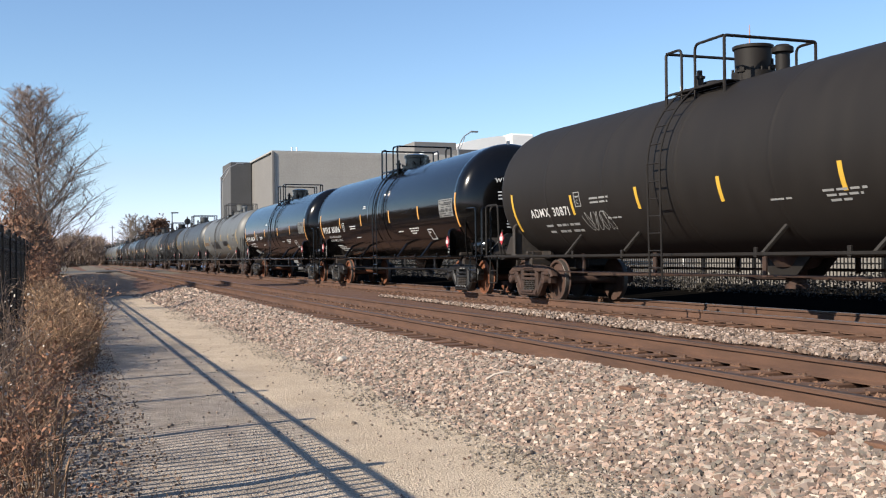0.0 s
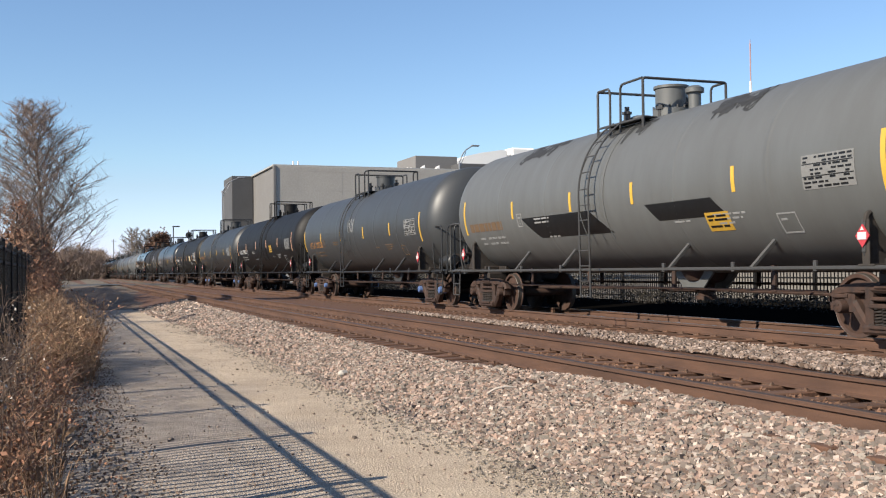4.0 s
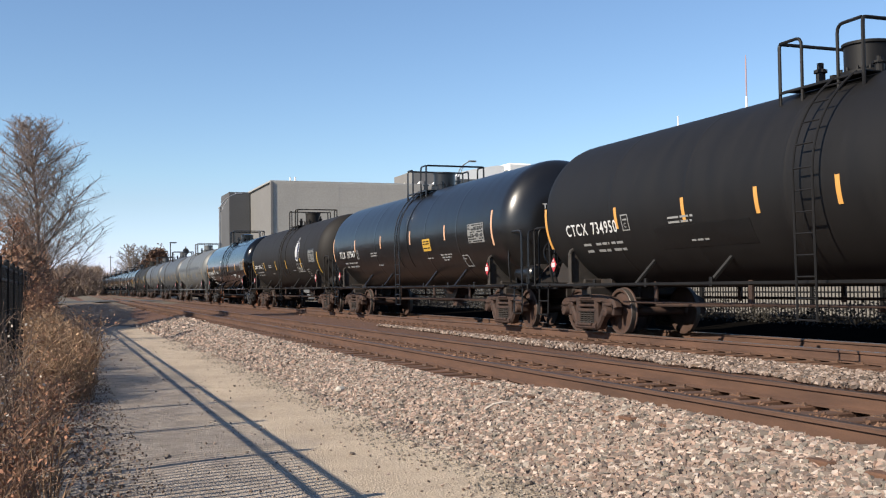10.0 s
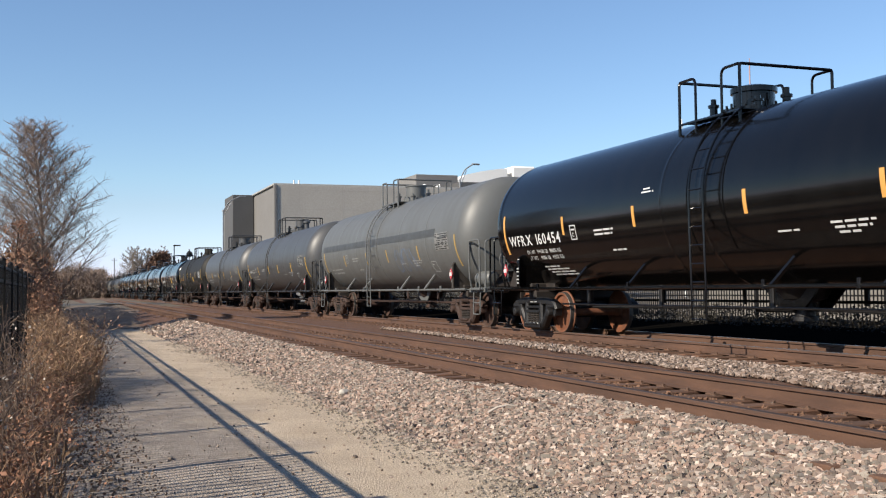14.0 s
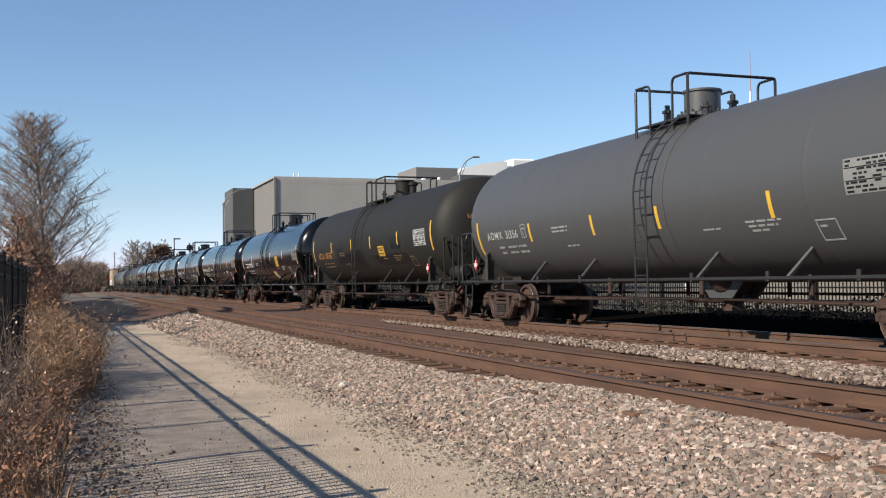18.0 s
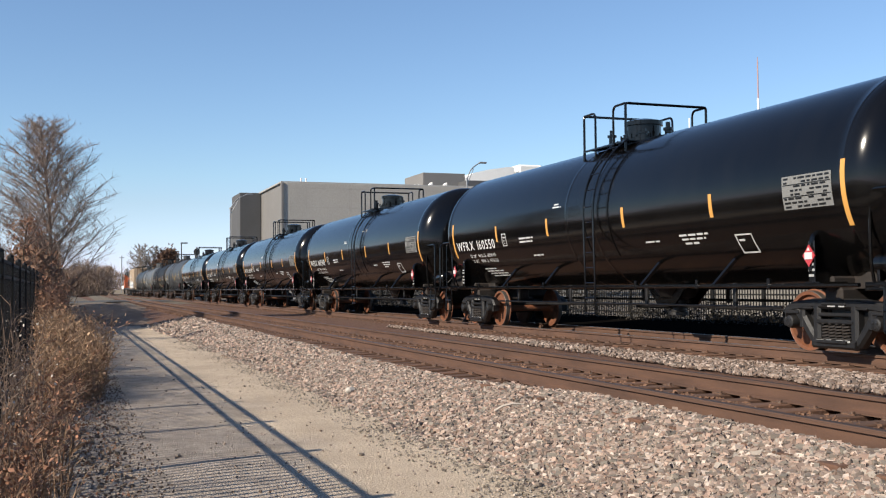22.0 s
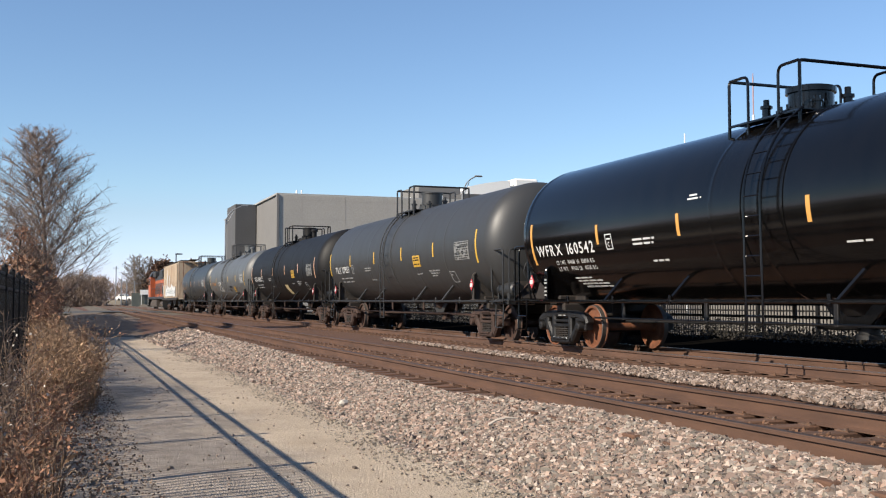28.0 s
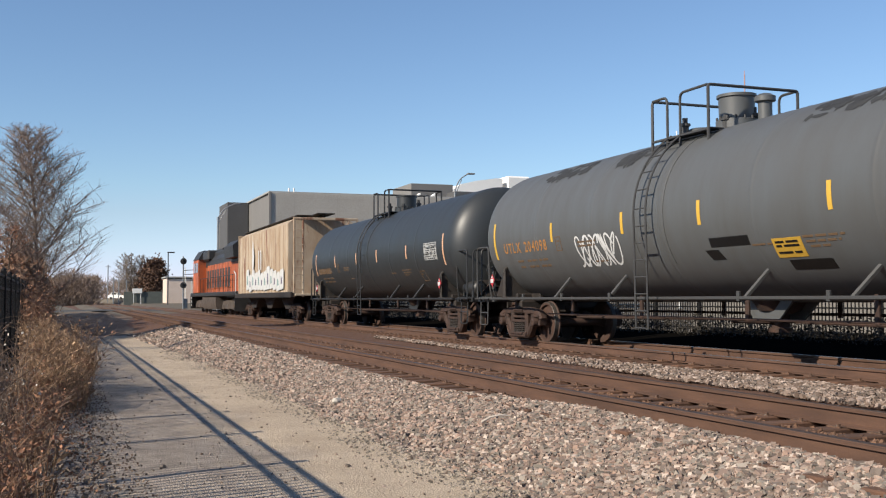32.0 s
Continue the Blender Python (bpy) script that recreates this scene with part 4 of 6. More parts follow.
def dark_weeds():
    rnd = random.Random(31)
    s = Shape()
    for k in range(26000):
        y = rnd.uniform(12, 72)
        top = 0.52 + 0.3 * noise.noise(Vector((0, y * 0.5, 7))) + (0.75 if y > 30 else 0) + 0.06 * max(0.0, 20 - y)
        leaves(s, [(rnd.uniform(16.8, 18.1), y, -0.12 + rnd.random() * top)], 0.065, rnd)
    whole("track_weeds", s.mesh("track_weeds", None, 0), dark_weed, "low weeds behind the tracks, shade painted into their dark colour", "weeds", "stuff")


# Far darker than the other weeds: the train's shade is put into this colour.
dark_weed = material("shade_dark_weeds", (0.04, 0.034, 0.025), 0.95, second=(0.025, 0.022, 0.017), scale=3, amount=0.6, bump=0, vary=0.4)
dark_weeds()

# ---- small things on the ground ----
pale_stone = material("pale_stone", (0.68, 0.62, 0.54), 0.9, scale=9, amount=0.4, grain=60, bump=0.3)
stick_mat = material("bleached_stick", (0.66, 0.57, 0.48), 0.85, scale=9, amount=0.5, bump=0.2)


def small_things():
    rnd = random.Random(3)
    s = Shape().box((0, 0, 0), (0.16, 0.11, 0.09), 0.035, Matrix.Rotation(0.5, 4, "Z"))
    whole("pale_stone", fixed(s.mesh("pale_stone")), pale_stone, "pale lump of stone lying on the ballast", "stone", at=(WHITE_AT[0], WHITE_AT[1], ballast_top(*WHITE_AT) + 0.06))
    x, y = STICK_AT
    z = ballast_top(x, y) + 0.06
    pts = [(x - 0.14, y + 0.05, z - 0.02), (x - 0.06, y + 0.02, z + 0.03), (x + 0.05, y, z + 0.05), (x + 0.16, y - 0.02, z + 0.04)]
    whole("stick", fixed(Shape().tube(pts, 0.016, 7, True, r2=0.008).mesh("stick")), stick_mat, "bleached curved stick on the ballast", "stick")
    for i, (x, y, r) in enumerate(CLODS):
        k = Shape()
        k.lathe([(0, -r * 0.5), (r * 0.8, -r * 0.35), (r, 0), (r * 0.7, r * 0.45), (0, r * 0.55)], "z", n=7)
        k.v = [(p[0] * rnd.uniform(0.7, 1.3), p[1] * rnd.uniform(0.7, 1.3), p[2]) for p in k.v]
        whole("clod", fixed(k.mesh("clod")), verge_stone, "dark clod of earth lying on the path", "clod", group="clods on the path", at=(x, y, PATH_Z + r * 0.45))


WHITE_AT, STICK_AT = (3.75, 14.3), (4.27, 9.85)
CLODS = [(3.24, 13.0, 0.035), (2.52, 9.24, 0.03), (3.19, 9.42, 0.035), (3.44, 9.92, 0.03), (3.37, 15.86, 0.03), (3.26, 13.55, 0.025), (3.37, 11.51, 0.03), (1.65, 9.74, 0.022), (0.94, 9.83, 0.03), (3.56, 10.08, 0.03),
         (3.3, 8.2, 0.03), (2.6, 16.5, 0.025), (3.4, 7.3, 0.035)]
small_things()
# ---- the train ----
R, ZC = 1.555, 2.485      # tank radius, height of its axis over the rails


def on_tank(y, a, lift=0.006):
    """A place on the path side of the tank: y along it, a radians up from the middle height."""
    return (-(R + lift) * math.cos(a), y, ZC + (R + lift) * math.sin(a))


def patch(y0, y1, z0, z1, lean=0.0, n=6, lift=0.006):
    """A thin sheet bent over the tank's near side, from height z0 to z1."""
    a0, a1 = math.asin((z0 - ZC) / R), math.asin((z1 - ZC) / R)
    s = Shape()
    vs, fs = [], []
    for l in (lift, lift - 0.005):
        for i in range(n + 1):
            k = i / n
            a = a0 + (a1 - a0) * k
            vs += [on_tank(y0 + lean * k, a, l), on_tank(y1 + lean * k, a, l)]
    m = 2 * (n + 1)
    for i in range(n):
        fs += [(2 * i, 2 * i + 1, 2 * i + 3, 2 * i + 2), (m + 2 * i, m + 2 * i + 2, m + 2 * i + 3, m + 2 * i + 1)]
        fs += [(2 * i, 2 * i + 2, m + 2 * i + 2, m + 2 * i), (2 * i + 1, m + 2 * i + 1, m + 2 * i + 3, 2 * i + 3)]
    fs += [(0, m, m + 1, 1), (m - 2, m - 1, 2 * m - 1, 2 * m - 2)]
    return s.add(vs, fs)


def bars(rows, lift=0.006):
    """Lines of unreadable writing: rows of (y start, height, length, tall), broken into words."""
    s = Shape()
    rnd = random.Random(len(rows) * 7 + int(rows[0][2] * 100))
    for y, z, ln, tall in rows:
        p = 0.0
        while p < ln - 0.02:
            w = min(ln - p, rnd.uniform(0.12, 0.34))
            q = patch(y - p, y - p - w, z, z + tall, n=1, lift=lift)
            s.add(q.v, q.f)
            p += w + 0.05
    return s


GLYPHS = {}


def glyph(ch):
    """One outline letter of size 1 as corners and faces, with its left and right edge."""
    if ch not in GLYPHS:
        cu = bpy.data.curves.new("writing", "FONT")
        cu.body, cu.size, cu.resolution_u = ch, 1.0, 3
        cu.offset = 0.004 if ch == "M" else 0.016
        ob = new("writing", cu)
        bpy.context.view_layer.update()
        me = ob.to_mesh()
        vs = [(v.co.x, v.co.y) for v in me.vertices]
        fs = [tuple(p.vertices) for p in me.polygons]
        ob.to_mesh_clear()
        bpy.data.objects.remove(ob)
        bpy.data.curves.remove(cu)
        GLYPHS[ch] = (vs, fs, min(v[0] for v in vs), max(v[0] for v in vs))
    return GLYPHS[ch]


def letters(text, size, gap=0.15, blank=0.5):
    """Flat outline letters as corners and faces, well spaced; the text starts at x = 0."""
    out, faces, x = [], [], 0.0
    for ch in text:
        if ch == " ":
            x += blank * size
            continue
        vs, fs, lo, hi = glyph(ch)
        n = len(out)
        out += [(x + (a - lo) * size, b * size) for a, b in vs]
        faces += [tuple(i + n for i in f) for f in fs]
        x += (hi - lo + gap) * size
    return out, faces


def writing(text, y, z, tall, length=0.0):
    """Lettering on the tank's near side that starts at y and runs towards -y; tall: height of a capital."""
    vs, fs = letters(text, tall / 0.70)
    wide = length / max(v[0] for v in vs) if length else 1.0
    s = Shape()
    return s.add([on_tank(y - px * wide, math.asin((z + pz - ZC) / R), 0.006) for px, pz in vs], fs)


def halves(mark, at, tall):
    """The owner's letters and the car's figures as two separate shapes."""
    s = writing(mark, at[0], at[1], tall, at[2])
    ys = sorted(v[1] for v in s.v)
    gap = max(range(len(ys) - 1), key=lambda i: ys[i + 1] - ys[i])
    cut = (ys[gap] + ys[gap + 1]) / 2
    out = []
    for side in (1, -1):
        q = Shape()
        fs = [f for f in s.f if (s.v[f[0]][1] - cut) * side > 0]
        used = sorted({i for f in fs for i in f})
        at_new = {i: k for k, i in enumerate(used)}
        out.append(q.add([s.v[i] for i in used], [tuple(at_new[i] for i in f) for f in fs]))
    return out


def shell(ends, half):
    """The tank: a barrel with dished ends and raised weld rings."""
    s = Shape()
    if ends == "round":
        prof = [(0, -half - 0.72)]
        for i in range(1, 13):
            a = math.pi / 2 * i / 12
            prof.append((R * math.sin(a) ** 0.8, -half - 0.72 * math.cos(a) ** 0.95))
        prof.append((R, -half + 0.1))
    else:
        prof = [(0, -half - 0.64)]
        for i in range(1, 17):
            a = math.pi / 2 * i / 16
            prof.append((R * math.sin(a) ** 0.72, -half - 0.64 * math.cos(a)))
        prof += [(R, -half + 0.02), (R + 0.004, -half + 0.03), (R + 0.004, -half + 0.06), (R, -half + 0.07), (R, -half + 0.2)]
    rings = (-5.0, -2.5, 0.0, 2.5, 5.0) if ends == "round" else (-0.6, 0.6)
    end = len(prof)
    for q in rings:
        prof += [(R, q - 0.09), (R, q - 0.03), (R + 0.004, q - 0.012), (R + 0.004, q + 0.012), (R, q + 0.03), (R, q + 0.09)]
    prof += [(r, -h) for r, h in prof[:end]][::-1]
    return s.lathe(prof, "y", (0, 0, ZC), 72)


def head_y(x, z, ends, half):
    """How far the dished end that faces the path's walker stands out at a place on it."""
    q = min(0.99, math.hypot(x, z - ZC) / R)
    if ends == "round":
        a = math.asin(q ** 1.25)
        return -half - 0.72 * math.cos(a) ** 0.95 - 0.008
    return -half - 0.64 * math.cos(math.asin(q ** (1 / 0.72))) - 0.008


def head_writing(text, ends, half):
    s = Shape()
    x0, z0 = (-0.45 if text == "ADMX" else -0.72, 2.8) if ends == "round" else (-0.66, 2.95)
    vs, fs = letters(text, 0.17)
    s.add([(x0 + x, head_y(x0 + x, z0 + z, ends, half), z0 + z) for x, z in vs], fs)
    return s


def head_bars(ends, half):
    s = Shape()
    for x, z, w in ((-0.6, 2.68, 0.2), (-0.34, 2.68, 0.2), (-0.6, 2.59, 0.2), (-0.34, 2.59, 0.2), (-0.6, 2.5, 0.2), (-0.35, 1.92, 0.4), (-0.35, 1.84, 0.5), (-0.35, 1.76, 0.3)):
        q = [(x, z), (x + w, z), (x + w, z + 0.035), (x, z + 0.035)]
        s.add([(p, head_y(p, r, ends, half), r) for p, r in q], [(0, 1, 2, 3)])
    return s


def wheel_shape():
    s = Shape()
    # axis along x; the flange is on the inner side
    prof = [(0, 0.03), (0.10, 0.035), (0.13, 0.02), (0.20, 0.012), (0.33, -0.012), (0.385, -0.02), (0.40, 0.035), (0.45, 0.04), (0.458, 0.03),
            (0.462, -0.055), (0.485, -0.07), (0.485, -0.09), (0.40, -0.095), (0.33, -0.06), (0.13, -0.05), (0.10, -0.1), (0, -0.1)]
    s.lathe(prof, "x", n=40)
    return s


def rim_shape():
    return Shape().lathe([(0.446, 0.0365), (0.453, 0.0415), (0.4615, 0.034), (0.464, -0.055), (0.455, -0.055), (0.452, 0.02), (0.446, 0.03)], "x", n=40)


def axle_shape():
    return Shape().lathe([(0, -0.98), (0.075, -0.98), (0.075, -0.78), (0.1, -0.75), (0.1, -0.62), (0.085, -0.5), (0.08, 0), (0.085, 0.5), (0.1, 0.62), (0.1, 0.75),
                          (0.075, 0.78), (0.075, 0.98), (0, 0.98)], "x", n=16)


def cast(s, line, tall, deep, at=0.0):
    """A cast member along a line of (y, z), with a chamfered section, tall across the line and deep along x."""
    k = 0.26 * min(tall, deep)
    sec = [(-tall / 2 + k, -deep / 2), (tall / 2 - k, -deep / 2), (tall / 2, -deep / 2 + k), (tall / 2, deep / 2 - k), (tall / 2 - k, deep / 2), (-tall / 2 + k, deep / 2), (-tall / 2, deep / 2 - k),
           (-tall / 2, -deep / 2 + k)]
    pts = [Vector((0, y, z)) for y, z in line]
    vs, fs = [], []
    for i, p in enumerate(pts):
        u, v = pts[min(i + 1, len(pts) - 1)] - p, p - pts[max(i - 1, 0)]
        d = (u.normalized() + v.normalized()).normalized() if u.length > 0 and v.length > 0 else (u + v).normalized()
        side = Vector((0, -d.z, d.y))
        vs += [p + side * a + Vector((at + b, 0, 0)) for a, b in sec]
    for i in range(len(pts) - 1):
        fs += [(8 * i + k, 8 * i + (k + 1) % 8, 8 * i + 8 + (k + 1) % 8, 8 * i + 8 + k) for k in range(8)]
    fs += [tuple(range(7, -1, -1)), tuple(range(8 * len(pts) - 8, 8 * len(pts)))]
    return s.add(vs, fs)


def side_frame_shape():
    """Cast side frame: arched top, pedestals over the bearings, sloping struts and a lowered spring seat with windows."""
    s = Shape()
    cast(s, [(-1.12, 0.52), (-1.06, 0.62), (-0.92, 0.68), (-0.45, 0.73), (0.45, 0.73), (0.92, 0.68), (1.06, 0.62), (1.12, 0.52)], 0.155, 0.2)
    cast(s, [(-0.44, 0.155), (0.44, 0.155)], 0.13, 0.27)
    cast(s, [(-0.36, 0.575), (0.36, 0.575)], 0.055, 0.19)
    cast(s, [(-0.38, 0.475), (0.38, 0.475)], 0.07, 0.22)
    cast(s, [(-0.30, 0.19), (0.30, 0.19)], 0.05, 0.33)
    for d in (-1, 1):
        cast(s, [(d * 0.84, 0.64), (d * 0.70, 0.50), (d * 0.58, 0.34), (d * 0.46, 0.2), (d * 0.34, 0.15)], 0.16, 0.19)
        cast(s, [(d * 0.385, 0.16), (d * 0.385, 0.70)], 0.15, 0.21)
        cast(s, [(d * 0.71, 0.64), (d * 0.71, 0.385)], 0.12, 0.2)
        s.prism([(d * 0.36, 0.62), (d * 0.62, 0.62), (d * 0.7, 0.5), (d * 0.5, 0.24), (d * 0.36, 0.24)], "x", 0.03, 0.05)
        cast(s, [(d * 1.105, 0.60), (d * 1.075, 0.40)], 0.085, 0.2)
        cast(s, [(d * 0.76, 0.605), (d * 1.06, 0.60)], 0.06, 0.22)
        s.box((-0.09, d * 0.55, 0.665), (0.05, 0.22, 0.03), 0.01)
    s.box((-0.105, 0, 0.735), (0.04, 0.5, 0.05), 0.015)
    return s


def frame_stencil_shape():
    """Short white bars along the side frame's lower and upper rails."""
    s = Shape()
    for y, w in ((-0.3, 0.1), (-0.14, 0.14), (0.08, 0.1), (0.26, 0.14)):
        s.box((-0.131, y, 0.205), (0.006, w, 0.03))
    for y, w in ((-0.16, 0.12), (0.05, 0.16)):
        s.box((-0.101, y, 0.7), (0.006, w, 0.025))
    return s


def spring_shape():
    return Shape().tube([(0.062 * math.cos(a), 0.062 * math.sin(a), 0.205 + 0.24 * a / 34.5) for a in [i * 0.75 for i in range(47)]], 0.0165, 5)


def bearing_shape():
    s = Shape()
    s.lathe([(0, -0.02), (0.06, -0.025), (0.09, -0.01), (0.1, 0.02), (0.105, 0.2), (0, 0.2)], "x", n=16)
    for k in range(3):
        a = k * 2.094 + 0.5
        s.box((-0.02, 0.045 * math.cos(a), 0.045 * math.sin(a)), (0.03, 0.028, 0.028), 0.005)
    return s


def bolster_shape():
    s = Shape()
    s.prism([(-0.95, 0.46), (-0.95, 0.64), (-0.5, 0.70), (0.5, 0.70), (0.95, 0.64), (0.95, 0.46), (0.4, 0.34), (-0.4, 0.34)], "y", -0.19, 0.19)
    s.lathe([(0, 0.70), (0.2, 0.70), (0.2, 0.78), (0, 0.78)], "z", n=20)
    for d in (-1, 1):
        s.box((0, d * 0.5, 0.42), (1.5, 0.07, 0.1), 0.02)
        for x in (-0.74, 0.74):
            s.box((x, d * 0.42, 0.45), (0.09, 0.07, 0.3), 0.02)
    return s


def truck(car, y, steel, cap, flip):
    """A two-axle bogie below the car, and its two wheelsets."""
    tr = part("bogie", shared("bolster", bolster_shape), steel, car, "", Matrix.Translation((0, y, 0)))
    for x in (-0.98, 0.98):
        part("side_frame", shared("side_frame", side_frame_shape), steel, tr, "", (x, 0, 0))
        if steel is frame_black:
            part("frame_stencil", shared("frame_stencil", frame_stencil_shape), faded_white, tr, "white stencilled marks", Matrix.Translation((x, 0, 0)) @ Matrix.Scale(1 if x < 0 else -1, 4, (1, 0, 0)), "stuff")
        for d in (-0.21, -0.07, 0.07, 0.21):
            part("spring", shared("spring", spring_shape), steel_grime, tr, "", (x - 0.045 if x < 0 else x + 0.045, d, 0))
        for d in (-0.89, 0.89):
            m = Matrix.Translation((x - 0.16 if x < 0 else x + 0.16, d, 0.46)) @ (Matrix.Identity(4) if x < 0 else Matrix.Rotation(math.pi, 4, "Z"))
            part("bearing_cap", shared("bearing", bearing_shape), cap, tr, "", m)
    for d in (-1, 1):
        part("brake_beam", shared("brake_beam", lambda: Shape().tube([(-0.7, 0, 0.38), (0, 0.12, 0.36), (0.7, 0, 0.38)], 0.035, 6)
                                  .tube([(-0.7, 0, 0.38), (0.7, 0, 0.38)], 0.03, 6)), steel, tr, "", Matrix.Translation((0, d * 0.36, 0)) @ Matrix.Rotation(math.pi if d < 0 else 0, 4, "Z"))
    return tr


def wheelset(car, y, wheel_mat):
    ax = part("wheelset", shared("axle", axle_shape), wheel_mat, car, "", (0, y, 0.46))
    for x, turn in ((-0.755, math.pi), (0.755, 0)):
        w = part("wheel", shared("wheel", wheel_shape), wheel_mat, ax, "", Matrix.Translation((x, 0, 0)) @ Matrix.Rotation(turn, 4, "Z"))
        part("worn_tread", shared("rim", rim_shape), tread, ax, "bright worn steel tyre", Matrix.Translation((x, 0, 0)) @ Matrix.Rotation(turn, 4, "Z"))
    return ax


def coupler_shape():
    s = Shape()
    s.box((0, 0.30, 0.86), (0.16, 0.75, 0.2), 0.03)
    s.box((0.03, 0.78, 0.86), (0.26, 0.24, 0.3), 0.05)
    s.box((-0.12, 0.86, 0.86), (0.1, 0.2, 0.26), 0.04)
    s.tube([(0.12, 0.5, 0.8), (0.3, 0.62, 0.72), (0.75, 0.55, 0.74)], 0.018, 5)
    s.tube([(-0.25, 0.35, 0.72), (-0.28, 0.7, 0.5), (-0.2, 0.95, 0.42), (-0.1, 1.0, 0.55)], 0.025, 6)
    return s


def stub_shape():
    """Stub sill below the tank's end with its cradle, towards +y."""
    s = Shape()
    s.box((0, 7.55, 0.86), (0.36, 2.6, 0.34), 0.03)
    s.box((0, 8.8, 0.86), (0.6, 0.06, 0.42), 0.01)
    s.box((0, 6.9, 0.86), (2.2, 0.36, 0.22), 0.04)
    s.prism([(7.0, 0.95), (8.7, 0.95), (8.7, 1.08), (8.4, 1.5), (7.9, 1.45), (7.2, 1.12)], "x", -0.85, 0.85)
    s.box((0, 8.0, 1.0), (2.4, 0.1, 0.12), 0.02)
    return s


def saddle_shape():
    """Saddle plate across the bolster, near half: its upper edge follows the tank, its outer edge carries a flange; towards +y."""
    s = Shape()
    out = [(-1.43, 1.03), (-1.43, 1.62), (-1.36, 1.73)]
    for i in range(9):
        a = -0.52 - 0.98 * i / 8
        out.append((-(R + 0.004) * math.cos(a), ZC + (R + 0.004) * math.sin(a)))
    out += [(-0.1, 0.95), (-0.5, 0.99), (-1.0, 1.02)]
    s.prism(out, "y", 6.885, 6.915)
    s.box((-1.435, 6.9, 1.33), (0.026, 0.13, 0.62), 0.006)
    s.tube(bend([(-1.435, 6.9, 1.6), (-1.42, 6.9, 1.7), (-1.34, 6.9, 1.74)], 0.05), 0.04, 7)
    s.box((-1.2, 6.9, 1.035), (0.5, 0.3, 0.03), 0.006)
    return s


def saddle_mark_shape():
    """Stacked white bars on the saddle's outer edge."""
    s = Shape()
    for z, w in ((1.14, 0.1), (1.22, 0.13), (1.3, 0.09), (1.4, 0.13), (1.47, 0.1)):
        s.box((-1.452, 6.9, z), (0.006, w, 0.035))
    return s


def deck_mark_shape():
    """Short white bars along the end deck's edge."""
    s = Shape()
    for y, w in ((8.12, 0.14), (8.32, 0.2), (8.55, 0.12)):
        s.box((-1.309, y, 0.985), (0.006, w, 0.045))
    return s


def saddle_back_shape():
    s = Shape()
    s.box((0, 6.9, 1.02), (2.3, 0.16, 0.22), 0.03)
    for x in (-0.7, 0.7):
        s.box((x, 6.9, 1.1), (0.12, 1.0, 0.3), 0.02)
    return s


def deck_shape():
    s = Shape()
    s.box((0, 8.35, 1.02), (2.6, 0.9, 0.05), 0.012)
    s.box((-1.28, 8.3, 0.98), (0.05, 1.05, 0.12), 0.01)
    s.box((-1.36, 8.35, 1.0), (0.14, 0.85, 0.03), 0.006)
    s.box((0, 8.79, 0.98), (2.6, 0.05, 0.12), 0.01)
    for i in range(5):
        s.box((0, 8.0 + 0.17 * i, 1.055), (2.5, 0.03, 0.02), 0)
    return s


def end_rail_shape():
    """Hoop of the end handrail and its post, towards +y."""
    s = Shape()
    s.tube(bend([(-1.38, 8.7, 1.0), (-1.38, 8.7, 2.27), (-1.38, 7.98, 2.27), (-1.36, 7.96, 1.3), (-1.3, 7.95, 1.03)]), 0.024, 7)
    return s


def cross_rail_shape():
    s = Shape()
    s.tube(bend([(-1.24, 8.76, 1.0), (-1.24, 8.76, 2.27), (1.24, 8.76, 2.27), (1.24, 8.76, 1.0)]), 0.022, 7)
    return s


def step_shape():
    """Corner stirrup steps below the deck, towards +y."""
    s = Shape()
    s.tube(bend([(-1.32, 8.6, 1.0), (-1.34, 8.6, 0.36), (-1.34, 8.15, 0.36), (-1.32, 8.15, 1.0)], 0.05), 0.018, 6)
    s.tube([(-1.34, 8.6, 0.66), (-1.34, 8.15, 0.66)], 0.016, 6)
    return s


def strut_shape():
    s = Shape()
    s.tube([(-1.40, 0, 0.98), (-1.12, -0.28, 1.45)], 0.04, 6)
    s.box((-1.12, -0.28, 1.45), (0.03, 0.2, 0.2), 0.01, Matrix.Rotation(radians(-40), 4, "Y"))
    return s


def arc_points(a0, a1, r, y, n=14):
    return [(-r * math.cos(a0 + (a1 - a0) * i / n), y, ZC + r * math.sin(a0 + (a1 - a0) * i / n)) for i in range(n + 1)]


def ladder_rail_shape():
    r = R + 0.16
    pts = [(-R - 0.13, 0, 0.46), (-R - 0.14, 0, 1.3), (-R - 0.16, 0, ZC)] + arc_points(0.06, 1.02, r, 0)
    return Shape().tube(pts, 0.019, 6)


def rung_shape():
    return Shape().tube([(0, -0.2, 0), (0, 0.2, 0)], 0.013, 6)


def platform_shape():
    """The bar frame that carries the walkways beside the dome."""
    s = Shape()
    z = ZC + R - 0.1
    s.tube(bend([(-0.95, -0.88, z - 0.2), (-0.95, -0.88, z), (-0.95, 0.88, z), (-0.95, 0.88, z - 0.2)], 0.05), 0.022, 6)
    return s


def walkway_shape():
    """A thin grated plank along the crown."""
    z = ZC + R - 0.07
    return Shape().box((-0.76, 0, z), (0.3, 1.72, 0.022), 0.004)


